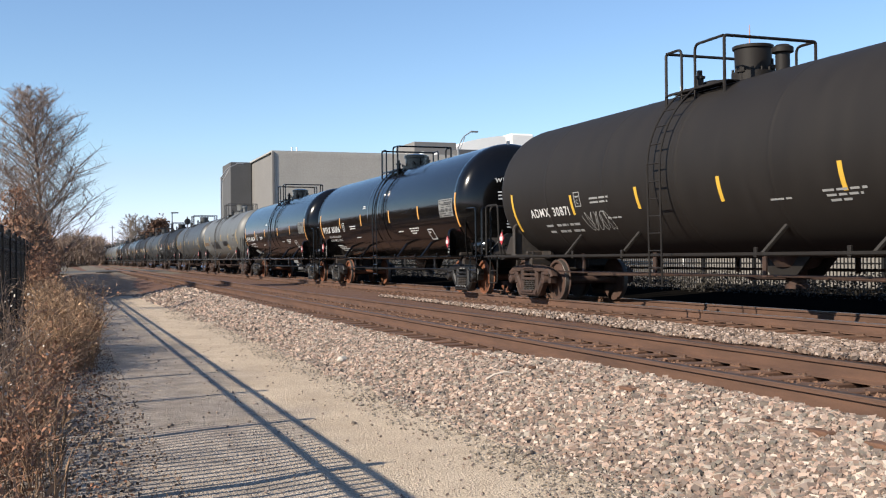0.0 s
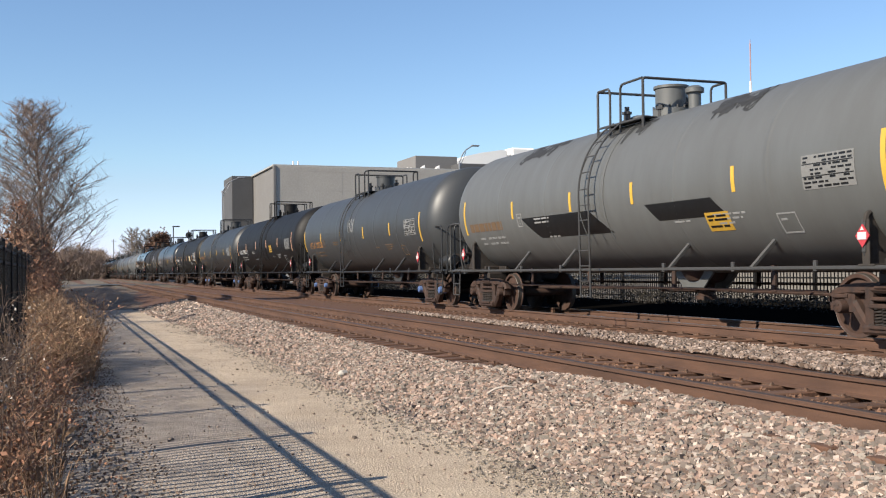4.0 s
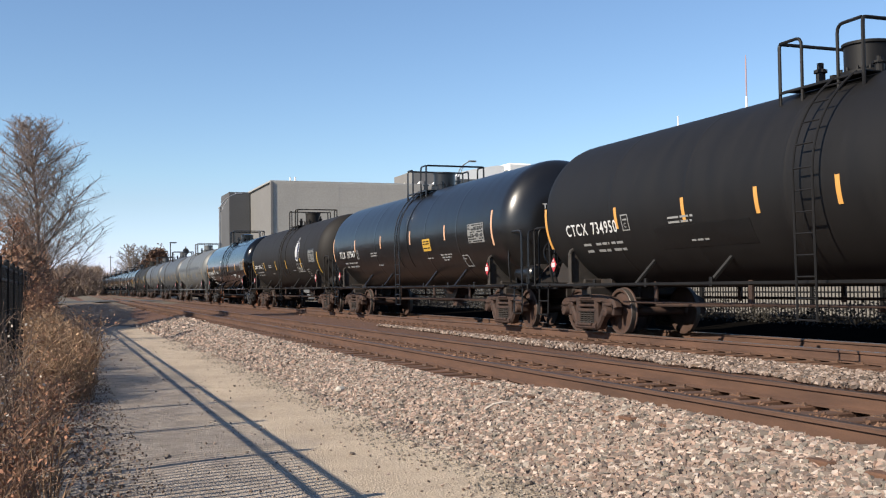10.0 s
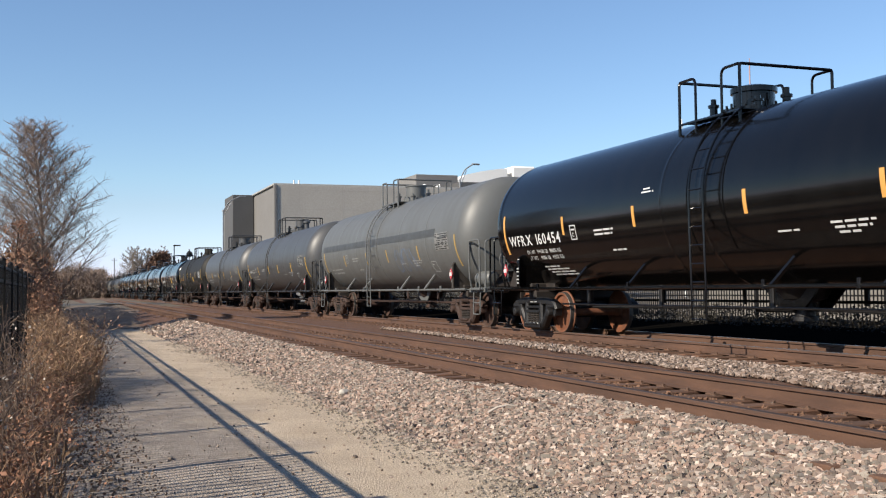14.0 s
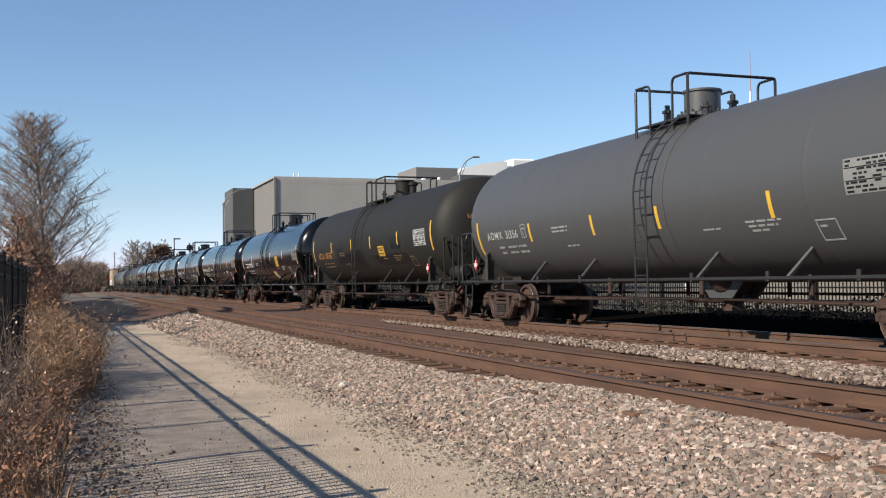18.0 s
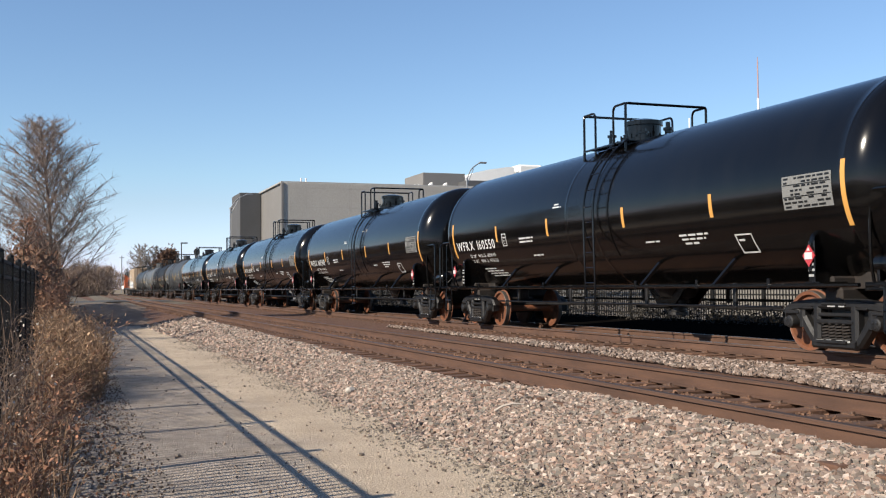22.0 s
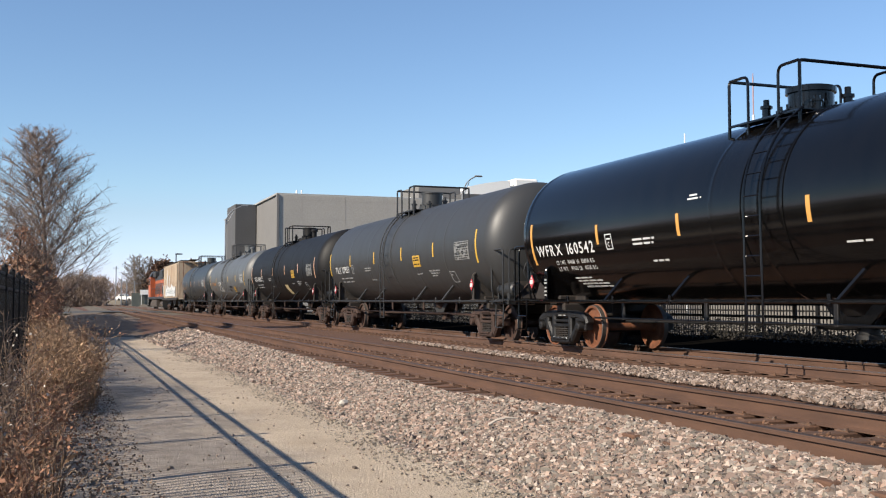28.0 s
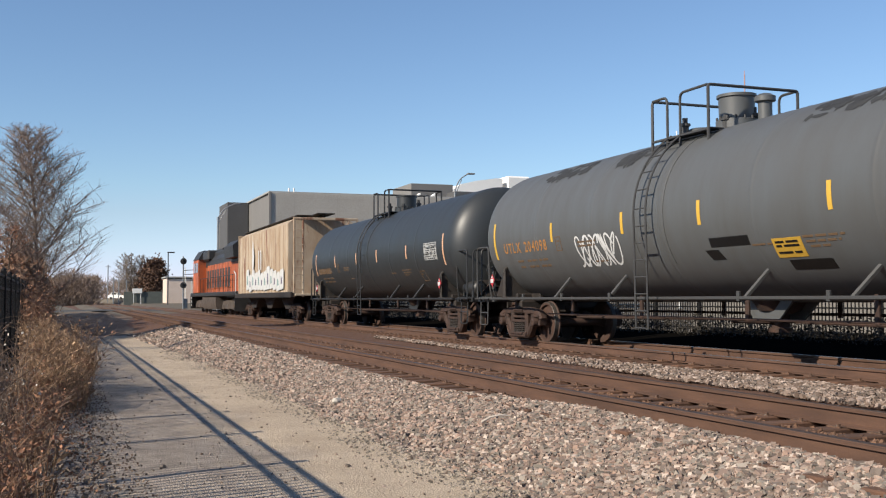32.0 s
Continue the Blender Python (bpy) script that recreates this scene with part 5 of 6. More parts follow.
def loop_shape(back):
    """One end of the dome's guard rail: a bar across the tank with short returns, towards +y."""
    s = Shape()
    z0, z1 = ZC + R - 0.3, ZC + R + 0.67
    s.tube(bend([(-0.94, 0.88, z0), (-0.94, 0.88, z1), (0.94, 0.88, z1), (0.94, 0.88, z0)], 0.06), 0.028, 7)
    for x in (-0.94, 0.94):
        b = back if x < 0 else 0.5
        s.tube(bend([(x, 0.86, z1), (x, 0.88 - b, z1), (x, 0.88 - b, z0)], 0.13), 0.025, 7)
    return s


def dome_shape(kind):
    s = Shape()
    z = ZC + R - 0.08
    if kind == "tall":
        s.lathe([(0.0, z), (0.37, z), (0.37, z + 0.2), (0.31, z + 0.22), (0.31, z + 0.24), (0.32, z + 0.6), (0.35, z + 0.61), (0.35, z + 0.66), (0, z + 0.68)], "z", (0.0, -0.4, 0), 28)
        s.lathe([(0.0, z), (0.12, z), (0.12, z + 0.42), (0.18, z + 0.44), (0.18, z + 0.52), (0.1, z + 0.57), (0, z + 0.58)], "z", (0.1, -1.06, 0), 18)
        s.lathe([(0.0, z), (0.26, z), (0.26, z + 0.16), (0.2, z + 0.2), (0, z + 0.22)], "z", (-0.1, 0.55, 0), 18)
    elif kind == "mid":
        s.lathe([(0.0, z), (0.42, z), (0.42, z + 0.16), (0.34, z + 0.18), (0.34, z + 0.55), (0.37, z + 0.56), (0.37, z + 0.6), (0, z + 0.62)], "z", (0.0, 0.05, 0), 28)
    else:
        s.lathe([(0.0, z), (0.46, z), (0.46, z + 0.14), (0.36, z + 0.16), (0.36, z + 0.4), (0.4, z + 0.41), (0.4, z + 0.5), (0.2, z + 0.55), (0, z + 0.56)], "z", (0.0, 0.0, 0), 28)
    return s


def valve_shape(h):
    z = ZC + R
    return Shape().lathe([(0, z - 0.1), (0.07, z - 0.1), (0.07, z + h * 0.5), (0.1, z + h * 0.5), (0.1, z + h * 0.65), (0.05, z + h * 0.7), (0.05, z + h), (0, z + h)], "z", (0, 0, 0), 10)


VALVES = ((-0.45, 0.55, 0.3), (0.2, -0.62, 0.34), (-0.3, -0.5, 0.2), (0.42, 0.45, 0.26), (-0.1, 0.68, 0.16))


def bolts_shape(kind):
    s = Shape()
    z = ZC + R - 0.08
    c, r, h = {"tall": (-0.4, 0.35, 0.21), "mid": (0.05, 0.39, 0.17), "low": (0.0, 0.47, 0.16)}[kind]
    for k in range(14):
        a = 2 * math.pi * k / 14
        s.lathe([(0, z + h - 0.04), (0.022, z + h - 0.04), (0.022, z + h + 0.05), (0, z + h + 0.05)], "z", (r * math.cos(a), c + r * math.sin(a), 0), 6)
    return s


def side_pipe_shape():
    s = Shape()
    s.tube([(-1.42, -7.8, 1.0), (-1.42, 7.8, 1.0)], 0.032, 7)
    for y in (-5.9, -4.0, -2.0, 2.0, 4.0, 5.9):
        s.box((-1.42, y, 1.03), (0.05, 0.07, 0.16), 0.01)
    return s


def under_rods_shape():
    s = Shape()
    s.tube([(-0.95, -5.6, 0.66), (-0.95, 5.6, 0.66)], 0.022, 6)
    s.tube([(-0.2, -5.6, 0.58), (0.1, 0.4, 0.62), (-0.2, 5.6, 0.58)], 0.028, 6)
    s.tube([(0.9, -5.6, 0.72), (0.9, 5.6, 0.72)], 0.03, 6)
    for y in (-4.4, -1.6, 1.6, 4.4):
        s.box((-0.95, y, 0.84), (0.05, 0.09, 0.42), 0.01)
        s.box((0.9, y, 0.86), (0.05, 0.09, 0.4), 0.01)
    return s


def outlet_shape():
    s = Shape()
    z = ZC - R
    s.lathe([(0, z + 0.12), (0.5, z + 0.08), (0.34, z - 0.14), (0.16, z - 0.2), (0.16, z - 0.42), (0.2, z - 0.43), (0.2, z - 0.5), (0, z - 0.5)], "z", n=20)
    s.tube([(0, 0, z - 0.35), (-0.9, 0.1, z - 0.32)], 0.025, 6)
    return s


def skid_shape():
    s = Shape()
    z = ZC - R
    s.prism([(-0.7, z + 0.06), (-0.3, z - 0.3), (0.3, z - 0.3), (0.7, z + 0.06)], "x", -0.28, -0.24)
    s.prism([(-0.7, z + 0.06), (-0.3, z - 0.3), (0.3, z - 0.3), (0.7, z + 0.06)], "x", 0.24, 0.28)
    return s


def reservoir_shape():
    s = Shape()
    s.lathe([(0, -0.5), (0.12, -0.48), (0.19, -0.4), (0.2, -0.3), (0.2, 0.3), (0.19, 0.4), (0.12, 0.48), (0, 0.5)], "y", (-0.95, -8.15, 1.28), 18)
    for y in (-8.45, -7.85):
        s.box((-0.95, y, 1.12), (0.4, 0.05, 0.16), 0.01)
    return s


def valve_box_shape():
    s = Shape()
    s.box((-0.5, -8.3, 1.3), (0.36, 0.3, 0.34), 0.04)
    s.lathe([(0, 0), (0.16, 0), (0.16, 0.14), (0.1, 0.18), (0, 0.18)], "y", (-0.4, -8.62, 1.45), 14)
    s.tube(bend([(-0.5, -8.2, 1.45), (-0.5, -8.0, 1.7), (-0.2, -8.0, 1.2)]), 0.02, 5)
    s.tube(bend([(-1.0, -8.6, 1.1), (-0.6, -8.72, 1.55), (-0.1, -8.7, 1.2)]), 0.018, 5)
    return s


def brake_wheel_shape():
    s = Shape()
    pts = [(0.28 * math.cos(a) + 0.55, 8.72, 1.75 + 0.28 * math.sin(a)) for a in [i * math.pi / 10 for i in range(21)]]
    s.tube(pts, 0.018, 6)
    for k in range(4):
        a = k * math.pi / 2 + 0.3
        s.tube([(0.55, 8.7, 1.75), (0.55 + 0.28 * math.cos(a), 8.72, 1.75 + 0.28 * math.sin(a))], 0.014, 5)
    s.box((0.55, 8.6, 1.65), (0.22, 0.2, 0.4), 0.03)
    s.tube([(0.55, 8.6, 1.5), (0.55, 8.6, 1.0)], 0.03, 6)
    return s


def placard_shape():
    s = Shape()
    s.prism([(0, 0.19), (0.19, 0), (0, -0.19), (-0.19, 0)], "x", -0.008, 0.008)
    return s


def placard_inner_shape():
    s = Shape()
    s.box((-0.012, 0, 0), (0.008, 0.23, 0.12))
    s.prism([(0, 0.15), (0.05, 0.09), (-0.05, 0.09)], "x", -0.015, -0.009)
    return s


def bracket_shape():
    s = Shape()
    s.box((0.02, 0, 0), (0.02, 0.1, 0.52), 0.005)
    s.tube([(0.02, 0, -0.26), (0.1, 0, -0.5)], 0.02, 5)
    return s


def table_rows_shape(y, z):
    """Rows of short dark bars and two rules on the table of dates, starting at y."""
    s = Shape()
    rnd = random.Random(9)
    def bar(a, b, lo, hi):
        q = patch(a, b, lo, hi, n=1, lift=0.011)
        s.add(q.v, q.f)
    for r in range(8):
        p = 0.04
        while p < 0.96:
            w = rnd.uniform(0.05, 0.15)
            if rnd.random() < 0.75:
                bar(y - p, y - min(1.0, p + w), z - 0.058 * r - 0.046, z - 0.058 * r - 0.019)
            p += w + 0.035
    for k in (2, 5):
        bar(y - 0.02, y - 1.02, z - 0.058 * k - 0.012, z - 0.058 * k)
    return s


def frame_mark_shape(y, z, w=0.34, h=0.36):
    s = Shape()
    for a, b, c, d in ((y, y - w, z, z + 0.02), (y, y - w, z + h - 0.02, z + h), (y, y - 0.02, z, z + h), (y - w + 0.02, y - w, z, z + h)
                       , (y - 0.06, y - 0.2, z + 0.19, z + 0.22)):
        q = patch(a, b, c, d, n=2)
        s.add(q.v, q.f)
    return s


def scrawl(seed, y, z, w, h, r=0.02, loops=3):
    """Sprayed looping lines on the near side: no readable letters."""
    rnd = random.Random(seed)
    s = Shape()
    for i in range(loops):
        px, ph = [], rnd.uniform(0, 6)
        for k in range(26):
            t = k / 25
            u = y - w * (i + 0.9 * t) / loops + 0.09 * w * math.sin(9 * t + ph)
            v = z + h * (0.5 + 0.45 * math.sin(7.5 * t + ph * 1.7 + i))
            px.append((u, v))
        for (u0, v0), (u1, v1) in zip(px, px[1:]):
            d = math.hypot(u1 - u0, v1 - v0) or 1
            nu, nv = -(v1 - v0) / d * r, (u1 - u0) / d * r
            q = [(u0 + nu, v0 + nv), (u0 - nu, v0 - nv), (u1 - nu, v1 - nv), (u1 + nu, v1 + nv)]
            s.add([on_tank(a, math.asin((b - ZC) / R), 0.005) for a, b in q], [(0, 1, 2, 3)])
    return s


def tank_car(label, body, ends, dome, mark, mark_mat, wheel_mat, steel, stripes, stripe_mat, cap=None, tube=None, sign=None, extra=(), data_mat=None, straps=True,
             stencil=None, lines=None, half=7.85, at=(7.0, 2.0, 2.05), mid=0.28, climb=0.12, deck=1.0):
    car = thing("tank_car", label, "tank car", "freight train")
    tube, cap, data_mat = tube or (dark_tube if body in (P["slate"], P["natx"], P["admg"], P["till"], P["last"]) else body), cap or steel, data_mat or (faded_orange if mark_mat is orange_stencil else mark_mat)
    part("tank", shared(("tank", ends, half), lambda: shell(ends, half), 40), body, car)
    for y, z0, z1 in stripes:
        part("reflector", shared(("reflector", y, z0, z1), lambda: patch(y + 0.045, y - 0.045, z0, z1)), stripe_mat, car)
    if mark:
        for name, piece in zip(("reporting_mark", "car_number"), halves(mark, at, 0.18 if mark.startswith("ADMX") else 0.225)):
            part(name, piece, mark_mat, car, "stencilled " + ("letters" if name == "reporting_mark" else "figures"))
        part("end_mark", head_writing(mark.split()[0], ends, half), mark_mat, car)
    part("end_writing", shared(("end_writing", ends, half), lambda: head_bars(ends, half)), data_mat, car, "", None, "stuff")
    for i, text in enumerate(lines or ()):
        part("load_limit", writing(text, 6.42, 1.79 - 0.135 * i, 0.078, 1.66), data_mat, car)
    y = at[0] - 0.55
    rows = [(y, at[1] - 0.22, 0.35, 0.045), (y - 0.5, at[1] - 0.22, 0.5, 0.045), (y - 1.1, at[1] - 0.22, 0.45, 0.045), (y - 0.03, at[1] - 0.35, 0.3, 0.045), (y - 0.5, at[1] - 0.35, 0.5, 0.045), (y - 1.1, at[1] - 0.35, 0.45, 0.045)] if not lines else [(5.95, 1.48, 0.7, 0.024), (5.9, 1.42, 1.0, 0.024), (5.82, 1.36, 1.1, 0.024), (5.75, 1.3, 1.1, 0.024)]
    part("small_writing", bars(rows), data_mat, car, "", None, "stuff")
    if steel is frame_black:
        part("notice", shared("notice", lambda: bars([(1.2, 2.76, 0.26, 0.028), (1.25, 2.7, 0.4, 0.028)])), data_mat, car, "", None, "stuff")
    cy = 4.1 if lines else at[0] - at[2] - 0.2 if mark else 3.98
    for sy, _, _ in stripes:
        if cy - 0.32 < sy < cy + 0.07:
            cy = sy - 0.14
    cm = part("class_mark", shared(("class_mark", cy), lambda: frame_mark_shape(cy, 2.0, 0.25, 0.3)), data_mat, car)
    part("class_letter", shared(("class_letter", cy), lambda: writing("C", cy - 0.075, 2.06, 0.085)), data_mat, cm)
    part("safety_writing", shared("safety_writing", lambda: bars([(3.1, 2.12, 0.75, 0.035), (3.1, 2.04, 0.7, 0.035), (2.6, 1.72, 0.5, 0.03), (-2.35, 1.8, 0.5, 0.025), (-3.5, 1.86, 0.85, 0.03),
                                                                  (-3.55, 1.79, 0.7, 0.03), (-3.6, 1.72, 0.4, 0.03)])), data_mat, car, "", None, "stuff")
    ty = -6.42 if ends == "flat" else -5.8
    tb = part("date_table", shared(("date_table", ty), lambda: patch(ty, ty - 1.04, 2.1, 2.58)), stencil or table_grey, car, "pale stencilled table of dates")
    part("table_print", shared(("table_print", ty), lambda: table_rows_shape(ty, 2.575)), dark_stencil, tb, "rows of dark bars", None, "stuff")
    if body is P["adm"]:
        part("table_backing", shared(("table_backing", ty), lambda: patch(ty + 0.06, ty - 1.1, 2.04, 2.64, 0, 6, 0.004)), dark_stencil, car, "black painted backing")
    part("test_mark", shared("test_mark", lambda: frame_mark_shape(-5.05, 1.52, 0.42, 0.3)), data_mat, car, "small framed stencil")
    # ladder
    la = part("ladder", shared("ladder_rail", ladder_rail_shape), tube, car, "", (0, 0.2 + climb + mid, 0))
    part("ladder_rail", shared("ladder_rail", ladder_rail_shape), tube, la, "", (0, -0.4, 0))
    for z in (0.48, 0.78, 1.08, 1.38, 1.68, 1.98, 2.28):
        part("rung", shared("rung", rung_shape), tube, la, "", (-R - 0.14, -0.2, z))
    for a in (0.06, 0.26, 0.46, 0.66, 0.86):
        part("rung", shared("rung", rung_shape), tube, la, "", (-(R + 0.16) * math.cos(a), -0.2, ZC + (R + 0.16) * math.sin(a)))
    if straps:
        for y in (0.5 + climb + mid, climb - 0.5 + mid):
            part("strap", shared("strap", lambda: Shape().tube(arc_points(-0.6, 1.2, R + 0.004, 0, 20), 0.013, 5)), body, car, "", (0, y, 0))
    # dome
    pl = part("platform", shared("platform", platform_shape), tube, car, "", Matrix.Translation((0, mid, -0.04)) @ Matrix.Diagonal((1, deck, 1, 1)))
    for sx in (1, -1):
        part("walkway", shared("walkway", walkway_shape), tube, pl, "", Matrix.Scale(sx, 4, (1, 0, 0)))
    part("guard_rail", shared(("guard_rail", 0.5), lambda: loop_shape(0.5)), tube, pl)
    bk = 0.5 if dome != "tall" else 0.85
    part("guard_rail", shared(("guard_rail", bk), lambda: loop_shape(bk)), tube, pl, "", Matrix.Scale(-1, 4, (0, 1, 0)))
    dm = part("dome", shared(("dome", dome), lambda: dome_shape(dome)), body, car, "", (0, mid, 0))
    part("bolts", shared(("bolts", dome), lambda: bolts_shape(dome)), tube, dm, "", None, "stuff")
    for x, y, h in VALVES:
        part("valve", shared(("valve", h), lambda: valve_shape(h)), tube, car, "", (x, mid + y, 0))
    # sides and underside
    for sx in (1, -1):
        m = Matrix.Scale(sx, 4, (1, 0, 0))
        sp = part("side_pipe", shared("side_pipe", side_pipe_shape), tube, car, "", m)
        for y in (4.4, 2.1, -2.1, -4.4):
            part("strut", shared("strut", strut_shape), tube, sp, "", (0, y, 0))
    part("brake_rigging", shared("brake_rods", under_rods_shape), steel, car)
    ov = part("outlet", shared("outlet", outlet_shape), steel, car, "", (0, -1.2, 0))
    part("skid", shared("skid", skid_shape), body, ov)
    for e in (1, -1):
        m = Matrix.Identity(4) if e > 0 else Matrix.Scale(-1, 4, (0, 1, 0))
        st = part("stub_sill", shared("stub", stub_shape), steel_grime, car, "", m)
        part("coupler", shared("coupler", coupler_shape), steel_grime, st, "", Matrix.Translation((0, 8.35, 0)))
        for sx in (1, -1):
            part("saddle", shared("saddle", saddle_shape), tube if steel is frame_black else saddle_dirt, st, "", Matrix.Scale(sx, 4, (1, 0, 0)))
        part("cradle", shared("cradle", saddle_back_shape), steel_grime, st)
        if steel is frame_black:
            part("saddle_marks", shared("saddle_marks", saddle_mark_shape), faded_white, st, "white stencilled bars", None, "stuff")
        dk = part("end_deck", shared("deck", deck_shape), tube, car, "", m)
        for sx in (1, -1):
            part("end_handrail", shared("end_rail", end_rail_shape), tube, dk, "", Matrix.Scale(sx, 4, (1, 0, 0)))
            part("corner_step", shared("step", step_shape), tube, dk, "", Matrix.Scale(sx, 4, (1, 0, 0)))
        part("cross_rail", shared("cross_rail", cross_rail_shape), tube, dk)
        part("deck_mark", shared("deck_mark", deck_mark_shape), faded_white, dk, "white stencilled bars", None, "stuff")
        pc = part("placard", shared("placard", placard_shape), sign_red, car, "red and white diamond placard", Matrix.Translation((-1.475, -6.88, 1.42) if e < 0 else (-1.36, 7.8, 1.44)) @ Matrix.Diagonal((1, 0.68, 0.82, 1)))
        part("placard_field", shared("placard_in", placard_inner_shape), white_paint, pc)
        part("placard_bracket", shared("placard_br", bracket_shape), tube, pc)
        truck(car, e * 6.9, steel, cap, e)
    part("brake_wheel", shared("brake_wheel", brake_wheel_shape), tube, car, "", Matrix.Rotation(math.pi, 4, "Z") if ends == "round" else None)
    part("air_reservoir", shared("reservoir", reservoir_shape), tube, car)
    part("brake_valve", shared("valve_box", valve_box_shape), steel, car)
    if sign:
        sg = part("warning_sign", shared(("warning_sign", sign), lambda: patch(sign[0] + 0.32, sign[0] - 0.32, sign[1], sign[1] + sign[2])), sign_yellow, car, "yellow warning panel")
        part("sign_writing", shared(("sign_writing", sign), lambda: bars([(sign[0] + 0.26, sign[1] + sign[2] * k, 0.5, 0.03) for k in (0.75, 0.55, 0.2)], 0.011)), dark_stencil, sg)
    for name, build, mat, lab in extra:
        part(name, build, mat, car, lab, None, "stuff" if name in ("sprayed_scrawl", "graffiti", "crown_stain", "faded_mark", "printed_bars") else "")
    axles = [wheelset(car, e * 6.9 + d * 0.89, wheel_mat) for e in (1, -1) for d in (1, -1)]
    return car, axles


def stripes_at(ys, mid, tall=0.4, end=0.85):
    """Reflector strips: long ones at both ends of the tank, short ones between."""
    return [(y, mid - (end / 2 + 0.05 if i in (0, len(ys) - 1) else tall / 2), mid + (end / 2 - 0.05 if i in (0, len(ys) - 1) else tall / 2)) for i, y in enumerate(ys)]


STR_W = stripes_at((7.4, 4.4, 1.55, -1.75, -4.6, -7.68), 2.31, 0.38, 0.9)
STR_T = stripes_at((7.9, 4.93, 1.85, -1.15, -4.1, -7.35), 2.46)
STR_N = stripes_at((7.9, 5.0, 1.95, -1.2, -4.28, -7.25), 2.36)
STR_U = stripes_at((7.2, 4.2, 1.3, -1.15, -4.2, -7.35), 2.4)
STR_A = stripes_at((7.2, 4.2, 1.3, -1.1, -4.2, -7.35), 2.1)
STR_B = stripes_at((6.75, 3.87, 1.32, -1.2, -3.95, -6.7), 2.05)
STR_C = stripes_at((7.75, 4.83, 2.6, 0.65, -1.1, -3.1, -5.0, -7.1), 2.25)

faded_white = material("faded_white_stencil", (0.5, 0.5, 0.48), 0.65, amount=0.7, scale=9, bump=0, second=(0.3, 0.3, 0.29))
faded_orange = material("faded_orange_stencil", (0.19, 0.115, 0.06), 0.65, amount=0.6, scale=9, bump=0)
sheet_tan = material("tan_printed_sheet", (0.6, 0.45, 0.2), 0.6, second=(0.72, 0.66, 0.5), amount=0.6, scale=5, bump=0)
stripe_faint = material("faded_yellow_reflector", (0.5, 0.33, 0.1), 0.5, amount=0.5, scale=12, bump=0, second=(0.35, 0.25, 0.1))
stripe_amber = material("amber_reflector", (0.85, 0.42, 0.1), 0.4, amount=0.25, scale=12, bump=0, second=(0.75, 0.4, 0.12))
emblem_blue = material("emblem_blue", (0.03, 0.035, 0.1), 0.55, amount=0.3, bump=0)
stain_dark = material("dark_tar_stain", (0.03, 0.03, 0.03), 0.7, second=(0.055, 0.054, 0.05), scale=8, amount=0.8, bump=0)
grey_band = material("band_grey", (0.075, 0.076, 0.075), 0.5, amount=0.3, bump=0)
pale_blue = material("faint_blue_spray", (0.17, 0.21, 0.28), 0.6, amount=0.6, scale=7, bump=0)

P = {
    "adm": paint("brown_black_tank_paint", (0.017, 0.0138, 0.0115), 0.64),
    "gloss": paint("gloss_black_tank_paint", (0.0035, 0.0034, 0.0036), 0.16, 0.2, 0.35, (0.0095, 0.009, 0.0086)),
    "grey": paint("light_grey_tank_paint", (0.15, 0.155, 0.151), 0.5, 0, 0.5, (0.12, 0.121, 0.115)),
    "slate": paint("slate_grey_tank_paint", (0.056, 0.06, 0.0625), 0.48),
    "matte": paint("matte_black_tank_paint", (0.0088, 0.008, 0.0079), 0.58),
    "natx": paint("charcoal_tank_paint", (0.029, 0.0315, 0.033), 0.51),
    "ctcx": paint("soft_black_tank_paint", (0.0105, 0.0097, 0.0097), 0.58),
    "tilx": paint("satin_black_tank_paint", (0.008, 0.0077, 0.008), 0.33, 0.1, 0.3),
    "admg": paint("mid_grey_tank_paint", (0.082, 0.084, 0.086), 0.47),
    "olive": paint("olive_black_tank_paint", (0.0205, 0.019, 0.0158), 0.62),
    "ctcb": paint("new_black_tank_paint", (0.003, 0.003, 0.0035), 0.18, 0.2, 0.15, (0.008, 0.0075, 0.0075)),
    "till": paint("dull_charcoal_tank_paint", (0.047, 0.0475, 0.0475), 0.5),
    "utl": paint("weathered_grey_tank_paint", (0.122, 0.129, 0.132), 0.5, 0, 0.5, (0.102, 0.099, 0.092)),
    "last": paint("blue_grey_tank_paint", (0.034, 0.039, 0.042), 0.48),
}
table_grey = material("dull_table_paint", (0.27, 0.268, 0.255), 0.6, amount=0.5, scale=9, bump=0)
W_ = dict(body=P["gloss"], ends="flat", dome="low", mark_mat=white_paint, wheel_mat=wheel_rust, steel=frame_black, stripes=STR_W, stripe_mat=stripe_amber, stencil=table_grey, half=7.74, at=(7.2, 1.985, 2.6), mid=0.0, climb=-0.7)
LOADS = ("LD LMT  194900 LB  88400 KG", "LT WT   91100 LB  41300 KG")
LOADS2 = ("LD LMT  194100 LB  88000 KG", "LT WT   91900 LB  41700 KG")


def black_patch(name, y0, y1, z0, z1, lean=0.0):
    return (name, patch(y0, y1, z0, z1, lean, 6, 0.004), dark_stencil, "painted-over dark patch")


